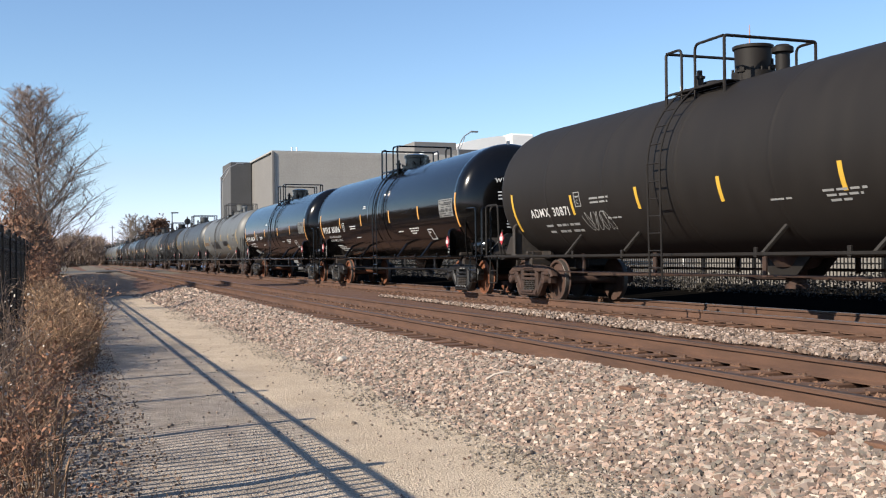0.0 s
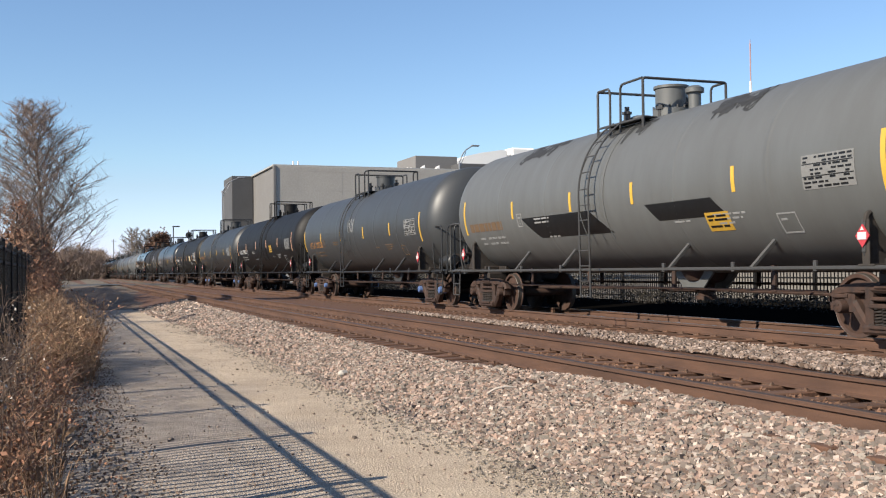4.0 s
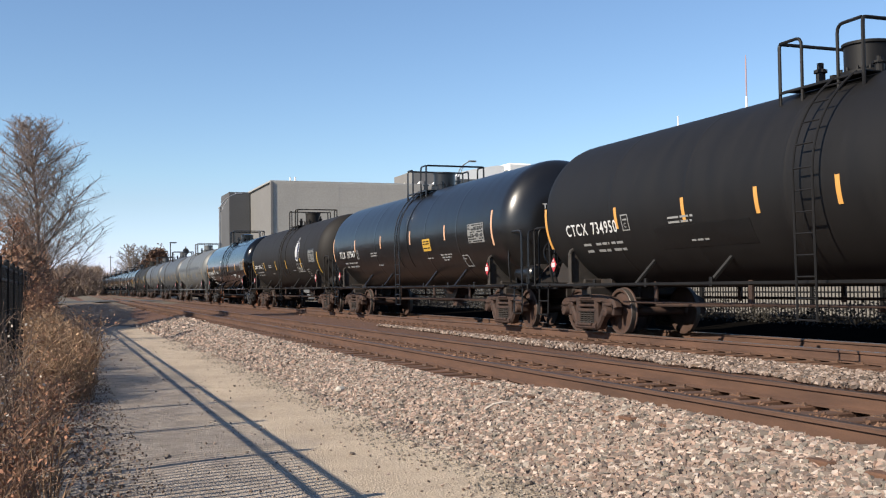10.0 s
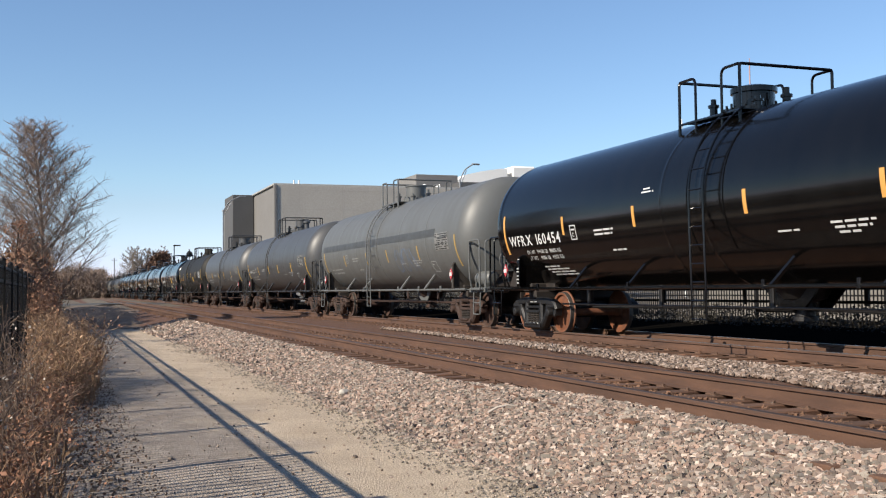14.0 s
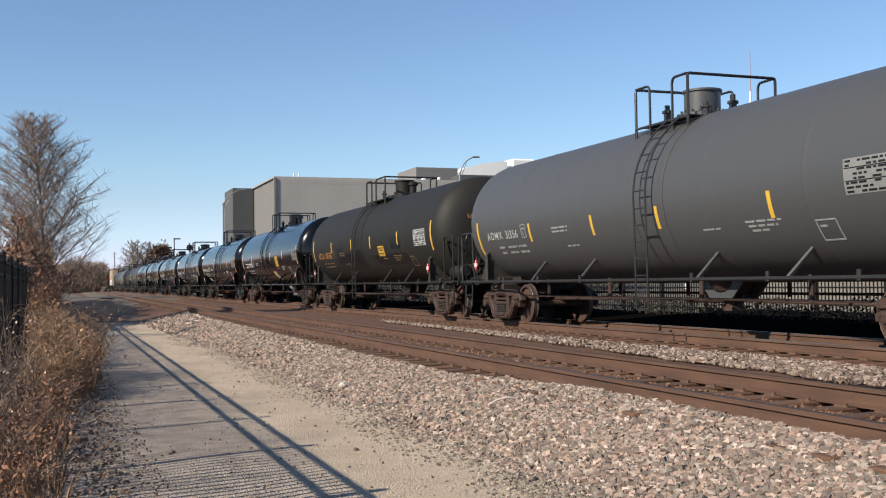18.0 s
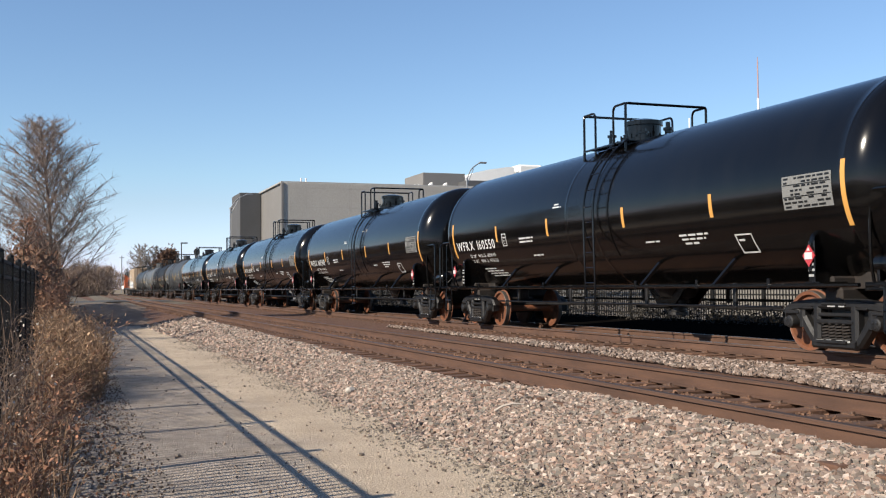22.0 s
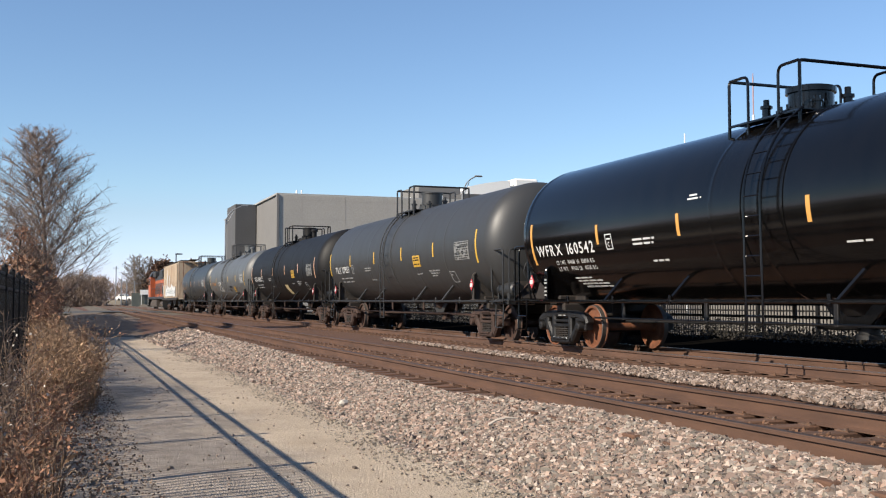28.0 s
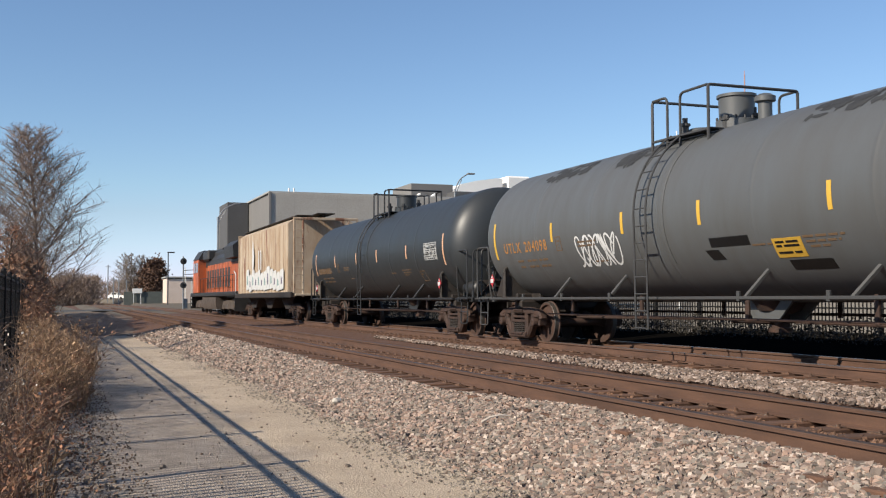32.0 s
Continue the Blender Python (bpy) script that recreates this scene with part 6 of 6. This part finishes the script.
def blotch(seed, y0, y1, a0, a1, n=34):
    """Ragged dark stains that run down from the tank's crown, between two angles."""
    rnd = random.Random(seed)
    s = Shape()
    for k in range(n):
        y, top = rnd.uniform(min(y0, y1), max(y0, y1)), rnd.uniform(a0 + 0.1, a1)
        w, run = rnd.uniform(0.05, 0.2), rnd.uniform(0.03, 0.16) * rnd.random() + 0.03
        q = [(y + w * math.cos(g) * rnd.uniform(0.7, 1.2), top - run * math.sin(g) * rnd.uniform(0.6, 1.3)) for g in [i * math.pi / 5 for i in range(10)]]
        s.add([on_tank(u, min(1.5, v), 0.003 + 0.00015 * k) for u, v in q], [tuple(range(10))])
    return s


def cars():
    gl = "glossy black railway tank car with white lettering on the train"
    out = []
    A = lambda *a, **k: out.append(tank_car(*a, **k))
    brown = (wheel_brown, frame_brown)
    A("dull brown-black railway tank car with white lettering", P["adm"], "round", "tall", "ADMX 30871", white_paint, *brown, STR_B, stripe_yellow, straps=False, half=7.2, at=(5.92, 1.86, 1.85),
      data_mat=grey_stencil, extra=[("sprayed_scrawl", scrawl(3, 3.5, 1.5, 1.0, 0.4, 0.008, 5), grey_stencil, "faint sprayed scrawl")])
    A(gl, mark="WFRX 160606", lines=LOADS, **W_)
    A(gl, mark="WFRX 160604", lines=LOADS, **W_)
    A("light grey railway tank car with dark painted-over patches", P["grey"], "round", "tall", "", orange_stencil, *brown, STR_U, stripe_yellow, half=7.5,
      extra=[black_patch("patch", 3.0, -0.2, 1.72, 2.18, 0.75), black_patch("patch", -1.9, -3.9, 1.86, 2.16, 0.35), ("faded_mark", bars([(6.9, 1.98, 2.0, 0.2)]), faded_orange, "faded orange stencil bars"),
             ("crown_stain", blotch(48, 4.5, 2.8, 0.72, 1.12), stain_dark, "ragged dark stain"), ("crown_stain", blotch(8, 0.5, -0.8, 0.72, 1.12), stain_dark, "ragged dark stain"), ("crown_stain", blotch(33, -3.0, -4.2, 0.72, 1.12), stain_dark, "ragged dark stain")],
      sign=(-3.6, 1.62, 0.3), data_mat=grey_stencil, tube=grey_tube)
    A("slate grey railway tank car with orange lettering", P["slate"], "round", "mid", "UTLX 207238", orange_stencil, *brown, STR_N, stripe_yellow, cap=blue_cap, at=(6.96, 2.0, 2.08),
      extra=[("sprayed_scrawl", scrawl(8, 0.8, 2.42, 0.8, 0.5, 0.018, 3), grey_stencil, "white sprayed scrawl")], mid=1.0)
    A("matte black railway tank car with white lettering", P["matte"], "round", "mid", "TILX 195035", white_paint, *brown, STR_T, stripe_salmon, sign=(-2.2, 2.03, 0.33), data_mat=grey_stencil, at=(7.1, 2.08, 2.15), mid=0.0, climb=-0.5)
    A("charcoal railway tank car with orange lettering", P["natx"], "round", "mid", "NATX 364345", orange_stencil, *brown, STR_N, stripe_yellow, cap=blue_cap, stencil=grey_stencil, at=(7.1, 2.0, 1.82), climb=-0.3)
    A("soft black railway tank car with white sheets stuck on its side", P["ctcx"], "round", "mid", "CTCX 734950", white_paint, *brown, STR_C, stripe_amber, straps=False, half=7.6, at=(6.88, 2.0, 2.03),
      data_mat=grey_stencil, extra=[black_patch("patch", 3.6, 0.9, 1.62, 2.0), ("paper_sheet", patch(-2.9, -3.75, 2.0, 2.38), sheet_tan, "tan sheet"), ("paper_sheet", patch(-5.8, -6.95, 2.0, 2.6), white_paint, "torn white sheet"),
             ("printed_block", patch(-6.3, -6.85, 2.08, 2.22, 0, 3, 0.011), dark_stencil, "black printed block"), ("printed_bars", bars([(-5.9, 2.5, 0.7, 0.03), (-5.9, 2.43, 0.7, 0.03)], 0.011), dark_stencil, "")], mid=-0.1, climb=-0.5)
    A("satin black railway tank car with white lettering", P["tilx"], "round", "mid", "TILX 317967", white_paint, *brown, STR_T, stripe_salmon, sign=(-2.57, 2.02, 0.34), data_mat=grey_stencil, at=(7.07, 2.08, 2.04), mid=-0.1, climb=-0.3)
    A("dull brown-black railway tank car with a white and blue leaf emblem", P["adm"], "round", "mid", "ADMX 30483", white_paint, *brown, STR_A, stripe_yellow, data_mat=grey_stencil, half=7.5, at=(6.87, 2.04, 1.9),
      extra=[black_patch("stripe_backing", 4.34, 4.0, 1.82, 2.36), black_patch("stripe_backing", 1.44, 1.1, 1.82, 2.36), ("leaf_emblem", leaf_shape(False, 1.0, 0.006), white_paint, "white outlined leaf emblem"), ("leaf_ground", leaf_shape(False, 0.88, 0.009), emblem_blue, "dark blue leaf ground"), ("leaf_blade", leaf_shape(True, 0.74, 0.012), white_paint, "white leaf blade"),
             ("emblem_bar", frame_mark_shape(-3.3, 1.72, 0.36, 0.36), grey_stencil, "pale outlined block below the emblem"), ("emblem_bar", frame_mark_shape(-3.72, 1.72, 0.36, 0.36), grey_stencil, "pale outlined block below the emblem"), ("emblem_bar", frame_mark_shape(-4.14, 1.72, 0.4, 0.36), grey_stencil, "pale outlined block below the emblem")], mid=-0.25, climb=-0.5)
    A(gl, mark="WFRX 160454", lines=LOADS, **W_)
    A("grey railway tank car with a darker painted band", P["grey"], "round", "mid", "", grey_stencil, *brown, STR_A, stripe_faint, half=7.6,
      extra=[("dark_band", patch(7.3, -5.8, 2.5, 2.72, 0, 4, 0.004), grey_band, "darker grey band"), ("sprayed_scrawl", scrawl(5, -1.9, 1.55, 2.0, 0.75, 0.022, 5), pale_blue, "faint blue scrawl")])
    A("mid-grey railway tank car with white lettering", P["admg"], "round", "tall", "ADMX 30306", faded_white, *brown, STR_A, stripe_yellow, straps=False, data_mat=grey_stencil, half=7.5, at=(6.8, 2.0, 1.62), mid=0.6)
    A("mid-grey railway tank car with white lettering", P["admg"], "round", "mid", "ADMX 31356", faded_white, *brown, STR_A, stripe_yellow, data_mat=grey_stencil, half=7.5, at=(6.66, 2.02, 1.8), mid=-0.4, climb=-0.45)
    A("olive-black railway tank car with orange lettering and black patches", P["olive"], "round", "tall", "UTLX 205512", orange_stencil, *brown, STR_U, stripe_yellow, half=7.5, at=(6.37, 2.0, 2.05),
      extra=[black_patch("patch", 3.1, 2.5, 1.75, 2.45, 0.25), black_patch("patch", 3.4, 2.2, 1.72, 2.0), black_patch("patch", 1.9, -0.4, 1.55, 2.12, 0.4), black_patch("patch", -3.4, -4.4, 2.1, 2.5), black_patch("patch", -1.6, -5.2, 1.62, 1.95, 0.3)],
      sign=(-2.34, 1.9, 0.33), mid=0.1, climb=0.3, deck=1.3, data_mat=faded_orange, stencil=faded_white)
    A("glossy black railway tank car with yellow panels and white lettering", P["ctcb"], "flat", "tall", "CTCX 730926", white_paint, *brown, STR_U, stripe_salmon, sign=(-2.68, 1.9, 0.48), half=7.66, at=(6.32, 1.97, 2.2),
      data_mat=grey_stencil, extra=[("slanted_panel", patch(-1.05, -1.6, 1.26, 1.66, 0.1), sheet_tan, "slanted faded yellow panel")])
    A(gl, mark="WFRX 160550", lines=LOADS2, **W_)
    A(gl, mark="WFRX 160549", lines=LOADS2, **W_)
    A(gl, mark="WFRX 160548", lines=LOADS2, **W_)
    A(gl, mark="WFRX 160543", **W_)
    A(gl, mark="WFRX 160542", lines=LOADS2, **W_)
    A("dull charcoal railway tank car with white lettering", P["till"], "round", "mid", "TILX 317953", white_paint, *brown, STR_T, stripe_yellow, sign=(-2.57, 2.02, 0.34), data_mat=grey_stencil, at=(7.1, 2.05, 1.9))
    A("matte black railway tank car with white lettering", P["matte"], "round", "tall", "TILX 196915", white_paint, *brown, STR_T, stripe_salmon, sign=(-2.92, 2.07, 0.34), data_mat=grey_stencil, at=(7.0, 2.06, 1.97),
      extra=[("slanted_panel", patch(-0.75, -1.35, 1.34, 1.78, 0.22), sheet_tan, "slanted faded yellow panel")], mid=0.8)
    A("weathered grey railway tank car with orange lettering and white graffiti", P["utl"], "round", "tall", "UTLX 204098", orange_stencil, *brown, STR_U, stripe_yellow, tube=grey_tube, sign=(-3.14, 1.6, 0.28), half=7.5,
      at=(6.69, 2.05, 2.2), data_mat=faded_orange,
      extra=[("graffiti", scrawl(11, 3.15, 1.62, 1.55, 0.66, 0.02, 8), white_paint, "white sprayed graffiti"), black_patch("patch", -1.3, -2.3, 1.82, 1.97), black_patch("patch", -1.2, -1.55, 1.62, 1.78, 0.1), black_patch("patch", -3.0, -3.9, 1.42, 1.56),
             ("crown_stain", blotch(57, 5.4, 3.6, 0.72, 1.12), stain_dark, "ragged dark stain"), ("crown_stain", blotch(25, 2.2, 0.9, 0.72, 1.12), stain_dark, "ragged dark stain"), ("crown_stain", blotch(35, -3.2, -5.0, 0.72, 1.12), stain_dark, "ragged dark stain")], stencil=faded_white)
    A("blue-grey railway tank car with orange lettering", P["last"], "round", "mid", "", orange_stencil, *brown, STR_U, stripe_salmon, stencil=faded_white, half=7.8,
      extra=[("faded_mark", bars([(6.9, 1.98, 2.0, 0.2)]), faded_orange, "orange stencil bars")])
    return out


def leaf_shape(half, size, lift):
    """A pointed leaf emblem standing on the tank's side; half: only its blade beside the midrib."""
    s = Shape()
    out = [(0.44, 1.0), (0.6, 0.84), (0.98, 0.6), (0.86, 0.34), (0.8, 0.16), (0.5, 0.0), (0.12, 0.1), (0.0, 0.36), (0.06, 0.62), (0.24, 0.84)]
    if half:
        out = [(0.44, 1.0), (0.56, 0.76), (0.6, 0.5), (0.54, 0.2), (0.4, 0.02), (0.12, 0.1), (0.0, 0.36), (0.06, 0.62), (0.24, 0.84)]
    vs = []
    for u, v in out:
        y, z = -3.68 - 0.86 * size * (u - 0.5), 2.7 + 1.06 * size * (v - 0.5)
        vs.append(on_tank(y, math.asin(min(0.99, (z - ZC) / R)), lift))
    mid = on_tank(-3.68 - 0.86 * size * (-0.2 if half else -0.02), math.asin((2.7 - ZC) / R), lift)
    n = len(vs)
    return s.add(vs + [mid], [(i, (i + 1) % n, n) for i in range(n)])


teal_spray = material("pale_teal_spray", (0.25, 0.42, 0.4), 0.7, amount=0.6, scale=5, bump=0)
graffiti_fill = material("purple_grey_spray", (0.2, 0.17, 0.24), 0.7, amount=0.6, scale=5, bump=0)
hopper_skin = material("rust_streaked_tan_paint", (0.64, 0.52, 0.38), 0.7, second=(0.4, 0.26, 0.15), scale=1.6, amount=0.9, grain=50, bump=0.15, stretch=(0.9, 0.9, 0.3), spots=(0.24, 0.1, 0.05), spot_scale=1.3,
                       spot_at=0.55)
loco_dust = material("dusty_brown_steel", (0.12, 0.09, 0.07), 0.85, second=(0.05, 0.038, 0.03), scale=2.5, amount=0.8, bump=0.1)
loco_orange = material("faded_orange_paint", (0.68, 0.15, 0.035), 0.6, second=(0.17, 0.055, 0.028), scale=1.6, amount=0.9, bump=0.05, stretch=(1, 1, 0.4), spots=(0.035, 0.025, 0.02), spot_scale=2.2, spot_at=0.58)
loco_black = material("sooty_black_paint", (0.025, 0.024, 0.023), 0.55, second=(0.05, 0.045, 0.04), scale=3, amount=0.6, bump=0.1)
def hopper_car():
    car = thing("hopper_car", "rusty tan covered hopper car with white graffiti", "hopper car", "freight train")
    w, l, z0, z1 = 1.56, 6.6, 1.25, 4.55
    s = Shape()
    s.prism([(-w, z0), (-w, z1 - 0.1), (-w + 0.35, z1 + 0.12), (w - 0.35, z1 + 0.12), (w, z1 - 0.1), (w, z0)], "y", -l, l)
    part("body", s, hopper_skin, car)
    for i in range(15):
        y = -l + 0.12 + (2 * l - 0.24) * i / 14
        part("side_post", shared("side_post", lambda: Shape().box((0, 0, 0), (0.03, 0.06, 3.15), 0.01)), hopper_skin, car, "", (-w - 0.006, y, 2.85))
    part("side_sill", shared("h_sill", lambda: Shape().box((-w - 0.03, 0, 1.2), (0.16, 15.0, 0.26), 0.03).box((w + 0.03, 0, 1.2), (0.16, 15.0, 0.26), 0.03)), steel_grime, car)
    part("roof_walk", shared("roof_walk", lambda: Shape().box((0, 0, 4.85), (0.8, 14.8, 0.05), 0.01).box((0, 0, 4.74), (0.08, 13.8, 0.2)).box((-0.9, 0, 4.78), (0.7, 14.0, 0.04), 0.01)), steel_grime, car)
    for y in (-4.4, 0, 4.4):
        hp = Shape()
        hp.prism([(y - 1.9, 1.25), (y + 1.9, 1.25), (y + 0.5, 0.55), (y - 0.5, 0.55)], "x", -1.1, 1.1)
        part("discharge_hopper", hp, steel_grime, car)
    for e in (1, -1):
        m = Matrix.Identity(4) if e > 0 else Matrix.Scale(-1, 4, (0, 1, 0))
        sh = Shape()
        for x in (-1.45, -1.05, 1.05, 1.45):
            sh.box((x, 7.35, 2.85), (0.09, 0.09, 3.5), 0.015)
        sh.box((0, 7.35, 4.6), (3.0, 0.1, 0.12), 0.02).box((0, 7.1, 1.2), (2.9, 0.9, 0.1), 0.02)
        fr = part("end_frame", sh, hopper_skin, car, "", m)
        for k in range(9):
            part("rung", shared("h_rung", lambda: Shape().tube([(-1.45, 0, 0), (-1.05, 0, 0)], 0.02, 6)), hopper_skin, fr, "", (0, 7.4, 1.45 + 0.33 * k))
        part("stub_sill", shared("h_stub", lambda: Shape().box((0, 6.9, 0.86), (0.4, 1.9, 0.34), 0.03)), steel_grime, car, "", m)
        part("coupler", shared("coupler", coupler_shape), steel_grime, car, "", m @ Matrix.Translation((0, 7.35, 0)))
        truck(car, e * 5.9, frame_brown, frame_brown, e)
    rnd = random.Random(2)
    for k in range(12):
        y = 3.9 - 0.82 * k
        lo, hi = 1.38 + rnd.uniform(0, 0.12), 2.45 + rnd.uniform(-0.15, 0.2)
        outer = [(y, lo), (y - 0.76, lo + 0.05), (y - 0.78, hi - 0.12), (y - 0.62, hi), (y - 0.08, hi - 0.05), (y + 0.02, hi - 0.2)]
        part("graffiti", Shape().prism(outer, "x", -w - 0.07, -w - 0.058), white_paint, car, "white sprayed graffiti block")
        inner = [(y - 0.2, lo + 0.25), (y - 0.5, lo + 0.3), (y - 0.42, hi - 0.4), (y - 0.22, hi - 0.35)]
        part("graffiti_fill", Shape().prism(inner, "x", -w - 0.075, -w - 0.07), graffiti_fill if k % 2 else teal_spray, car)
    sh = Shape().prism([(1.9, 2.1), (2.25, 3.1), (2.0, 4.1), (1.6, 3.2)], "x", -w - 0.075, -w - 0.06)
    part("graffiti", sh, white_paint, car, "tall white sprayed spike")
    for y in (0.2, -0.4):
        part("graffiti", Shape().prism([(y, 2.5), (y + 0.16, 2.5), (y + 0.2, 3.5), (y + 0.02, 3.5)], "x", -w - 0.075, -w - 0.06), white_paint, car)
    axles = [wheelset(car, e * 5.9 + d * 0.89, wheel_brown) for e in (1, -1) for d in (1, -1)]
    return car, axles


def locomotive():
    """Six-axle diesel with its long hood; the cab is at the far end."""
    car = thing("locomotive", "orange and black diesel locomotive pushing the train", "locomotive", "freight train")
    part("underframe", Shape().box((0, 0, 1.35), (2.9, 21.6, 0.28), 0.04), loco_black, car)
    part("hood", Shape().prism([(-0.95, 1.5), (-0.95, 3.75), (-0.7, 4.1), (0.7, 4.1), (0.95, 3.75), (0.95, 1.5)], "y", -9.4, 5.6), loco_orange, car)
    part("radiator", Shape().prism([(-1.45, 3.55), (-1.5, 4.25), (-1.1, 4.6), (1.1, 4.6), (1.5, 4.25), (1.45, 3.55)], "y", -10.2, -6.6), loco_black, car)
    part("hood_top", Shape().prism([(-0.98, 3.35), (-0.98, 3.78), (-0.72, 4.13), (0.72, 4.13), (0.98, 3.78), (0.98, 3.35)], "y", -9.3, 5.5), loco_black, car)
    part("dynamic_brake", Shape().box((0, 3.9, 4.15), (2.5, 2.6, 0.75), 0.12), loco_black, car)
    part("exhaust_stack", Shape().box((0, -2.2, 4.5), (0.5, 0.9, 0.5), 0.06), loco_black, car)
    part("roof_housing", Shape().box((0, -1.0, 4.2), (1.5, 11.0, 0.4), 0.08).box((0, 1.0, 4.4), (1.2, 1.8, 0.35), 0.06), loco_black, car)
    part("cab", Shape().prism([(-1.5, 1.5), (-1.5, 3.9), (-1.1, 4.55), (1.1, 4.55), (1.5, 3.9), (1.5, 1.5)], "y", 5.6, 8.6), loco_orange, car)
    part("cab_roof", Shape().prism([(-1.53, 3.95), (-1.13, 4.62), (1.13, 4.62), (1.53, 3.95)], "y", 5.5, 8.75), loco_black, car)
    part("nose", Shape().prism([(8.6, 1.5), (8.6, 3.4), (9.9, 3.1), (10.2, 2.6), (10.2, 1.5)], "x", -1.1, 1.1), loco_orange, car)
    for y in (6.3, 7.6):
        part("cab_window", Shape().box((-1.51, y, 3.35), (0.04, 0.9, 0.75), 0.02), loco_glass, car)
    for k in range(9):
        part("hood_door", Shape().box((-0.97, -5.6 + 1.2 * k, 2.6), (0.04, 1.05, 1.7), 0.02), loco_orange, car)
        part("door_vent", Shape().box((-0.995, -5.6 + 1.2 * k, 2.45), (0.03, 0.7, 1.25), 0.01), loco_black, car)
    part("fuel_tank", Shape().prism([(-1.4, 0.35), (-1.5, 0.6), (-1.5, 1.15), (1.5, 1.15), (1.5, 0.6), (1.4, 0.35)], "y", -3.3, 3.3), loco_dust, car)
    for e in (1, -1):
        tr = part("bogie", Shape().box((0, 0, 0.72), (2.2, 4.6, 0.24), 0.05), frame_brown, car, "", (0, e * 6.7, 0))
        for x in (-1.1, 1.1):
            s = Shape().prism([(-2.5, 0.6), (-2.4, 0.85), (-0.8, 0.95), (0.8, 0.95), (2.4, 0.85), (2.5, 0.6), (2.0, 0.42), (-2.0, 0.42)], "x", -0.08, 0.08)
            for y in (-2.0, 0, 2.0):
                s.box((0, y, 0.53), (0.3, 0.4, 0.36), 0.05)
            part("side_frame", s, loco_dust, tr, "", (x, 0, 0))
        s = Shape()
        for k in range(4):
            s.box((-1.35, e * 10.35, 0.45 + 0.28 * k), (0.3, 0.45, 0.04), 0.01)
        part("step", s, loco_black, car)
        part("coupler", shared("coupler", coupler_shape), steel_grime, car, "", Matrix.Translation((0, e * 10.4, 0)) @ Matrix.Rotation(0 if e > 0 else math.pi, 4, "Z"))
        part("pilot", Shape().prism([(-1.45, 0.3), (-1.45, 1.25), (1.45, 1.25), (1.45, 0.3)], "y", e * 10.7 - 0.05, e * 10.7 + 0.05), loco_black, car)
        for x in (-1.38, 1.38):
            part("corner_rail", Shape().tube(bend([(x, e * 10.6, 0.5), (x, e * 10.6, 2.5), (x, e * 9.9, 2.7)]), 0.03, 6), white_paint, car, "white grab rail")
    for x in (-1.4,):
        s = Shape().tube([(x, -9.8, 2.5), (x, 5.4, 2.5)], 0.022, 6)
        for k in range(9):
            s.tube([(x, -9.6 + 1.85 * k, 1.48), (x, -9.6 + 1.85 * k, 2.5)], 0.02, 5)
        part("walkway_rail", s, loco_black, car)
    part("side_stripe", Shape().box((-1.46, 0, 1.35), (0.02, 21.0, 0.06), 0), loco_black, car)
    axles = [wheelset(car, e * 6.7 + d, wheel_brown) for e in (1, -1) for d in (-2.0, 0, 2.0)]
    return car, axles


TANKERS = cars()
PITCH = 18.1
ROLLING = [(c, ax, PITCH * i) for i, (c, ax) in enumerate(TANKERS)]
ROLLING.append((*hopper_car(), PITCH * len(TANKERS) + 1.0))
ROLLING.append((*locomotive(), PITCH * len(TANKERS) + 1.0 + 8.3 + 11.3))


def place_at(t):
    """Where the first car's middle stands along the track at t seconds."""
    # small unevenness of its speed
    i = max(j for j in range(len(SWAY)) if SWAY[j][0] <= t)
    (ta, da), (tb, db) = SWAY[i], SWAY[min(i + 1, len(SWAY) - 1)]
    k = (t - ta) / (tb - ta) if tb > ta else 0.0
    return 15.09 - 12.9413 * t - 0.00181 * t * t + da + (db - da) * (3 * k * k - 2 * k ** 3)


SWAY = ((0, 0), (1, -0.2), (2, 0), (3, 0.19), (5, 0), (13, 0), (14, 0.4), (16.5, 0), (21, 0), (22, -0.2), (23, 0), (24, -0.08), (25, 0), (27, 0), (28, 0.25), (29, 0), (32, 0))


def motions():
    for car, axles, back in ROLLING:
        car.matrix_basis = Matrix.Translation((TRACK_X, place_at(0) + back, -0.02))
        walk(car, [(t / 2, Matrix.Translation((TRACK_X, place_at(t / 2) + back, -0.02))) for t in range(0, 65)])
        # the wheels roll while the car comes up to the path and passes
        t1 = next((t / 30 for t in range(0, 961) if place_at(t / 30) + back < -14), 32.0)
        t0 = max(0.0, t1 - 6.0)
        for ax in axles:
            m0 = ax.matrix_basis.copy()
            rows = []
            f0, f1 = round(t0 * 30), round(t1 * 30)
            for f in range(f0, f1 + 1):
                turn = (place_at(f / 30) - place_at(t0)) / 0.462
                rows.append((f / 30, m0 @ Matrix.Rotation(-turn, 4, "X")))
            if f0 > 0:
                rows.insert(0, (0.0, rows[0][1]))
            if f1 < 960:
                rows.append((32.0, rows[-1][1]))
            walk(ax, rows)

motions()
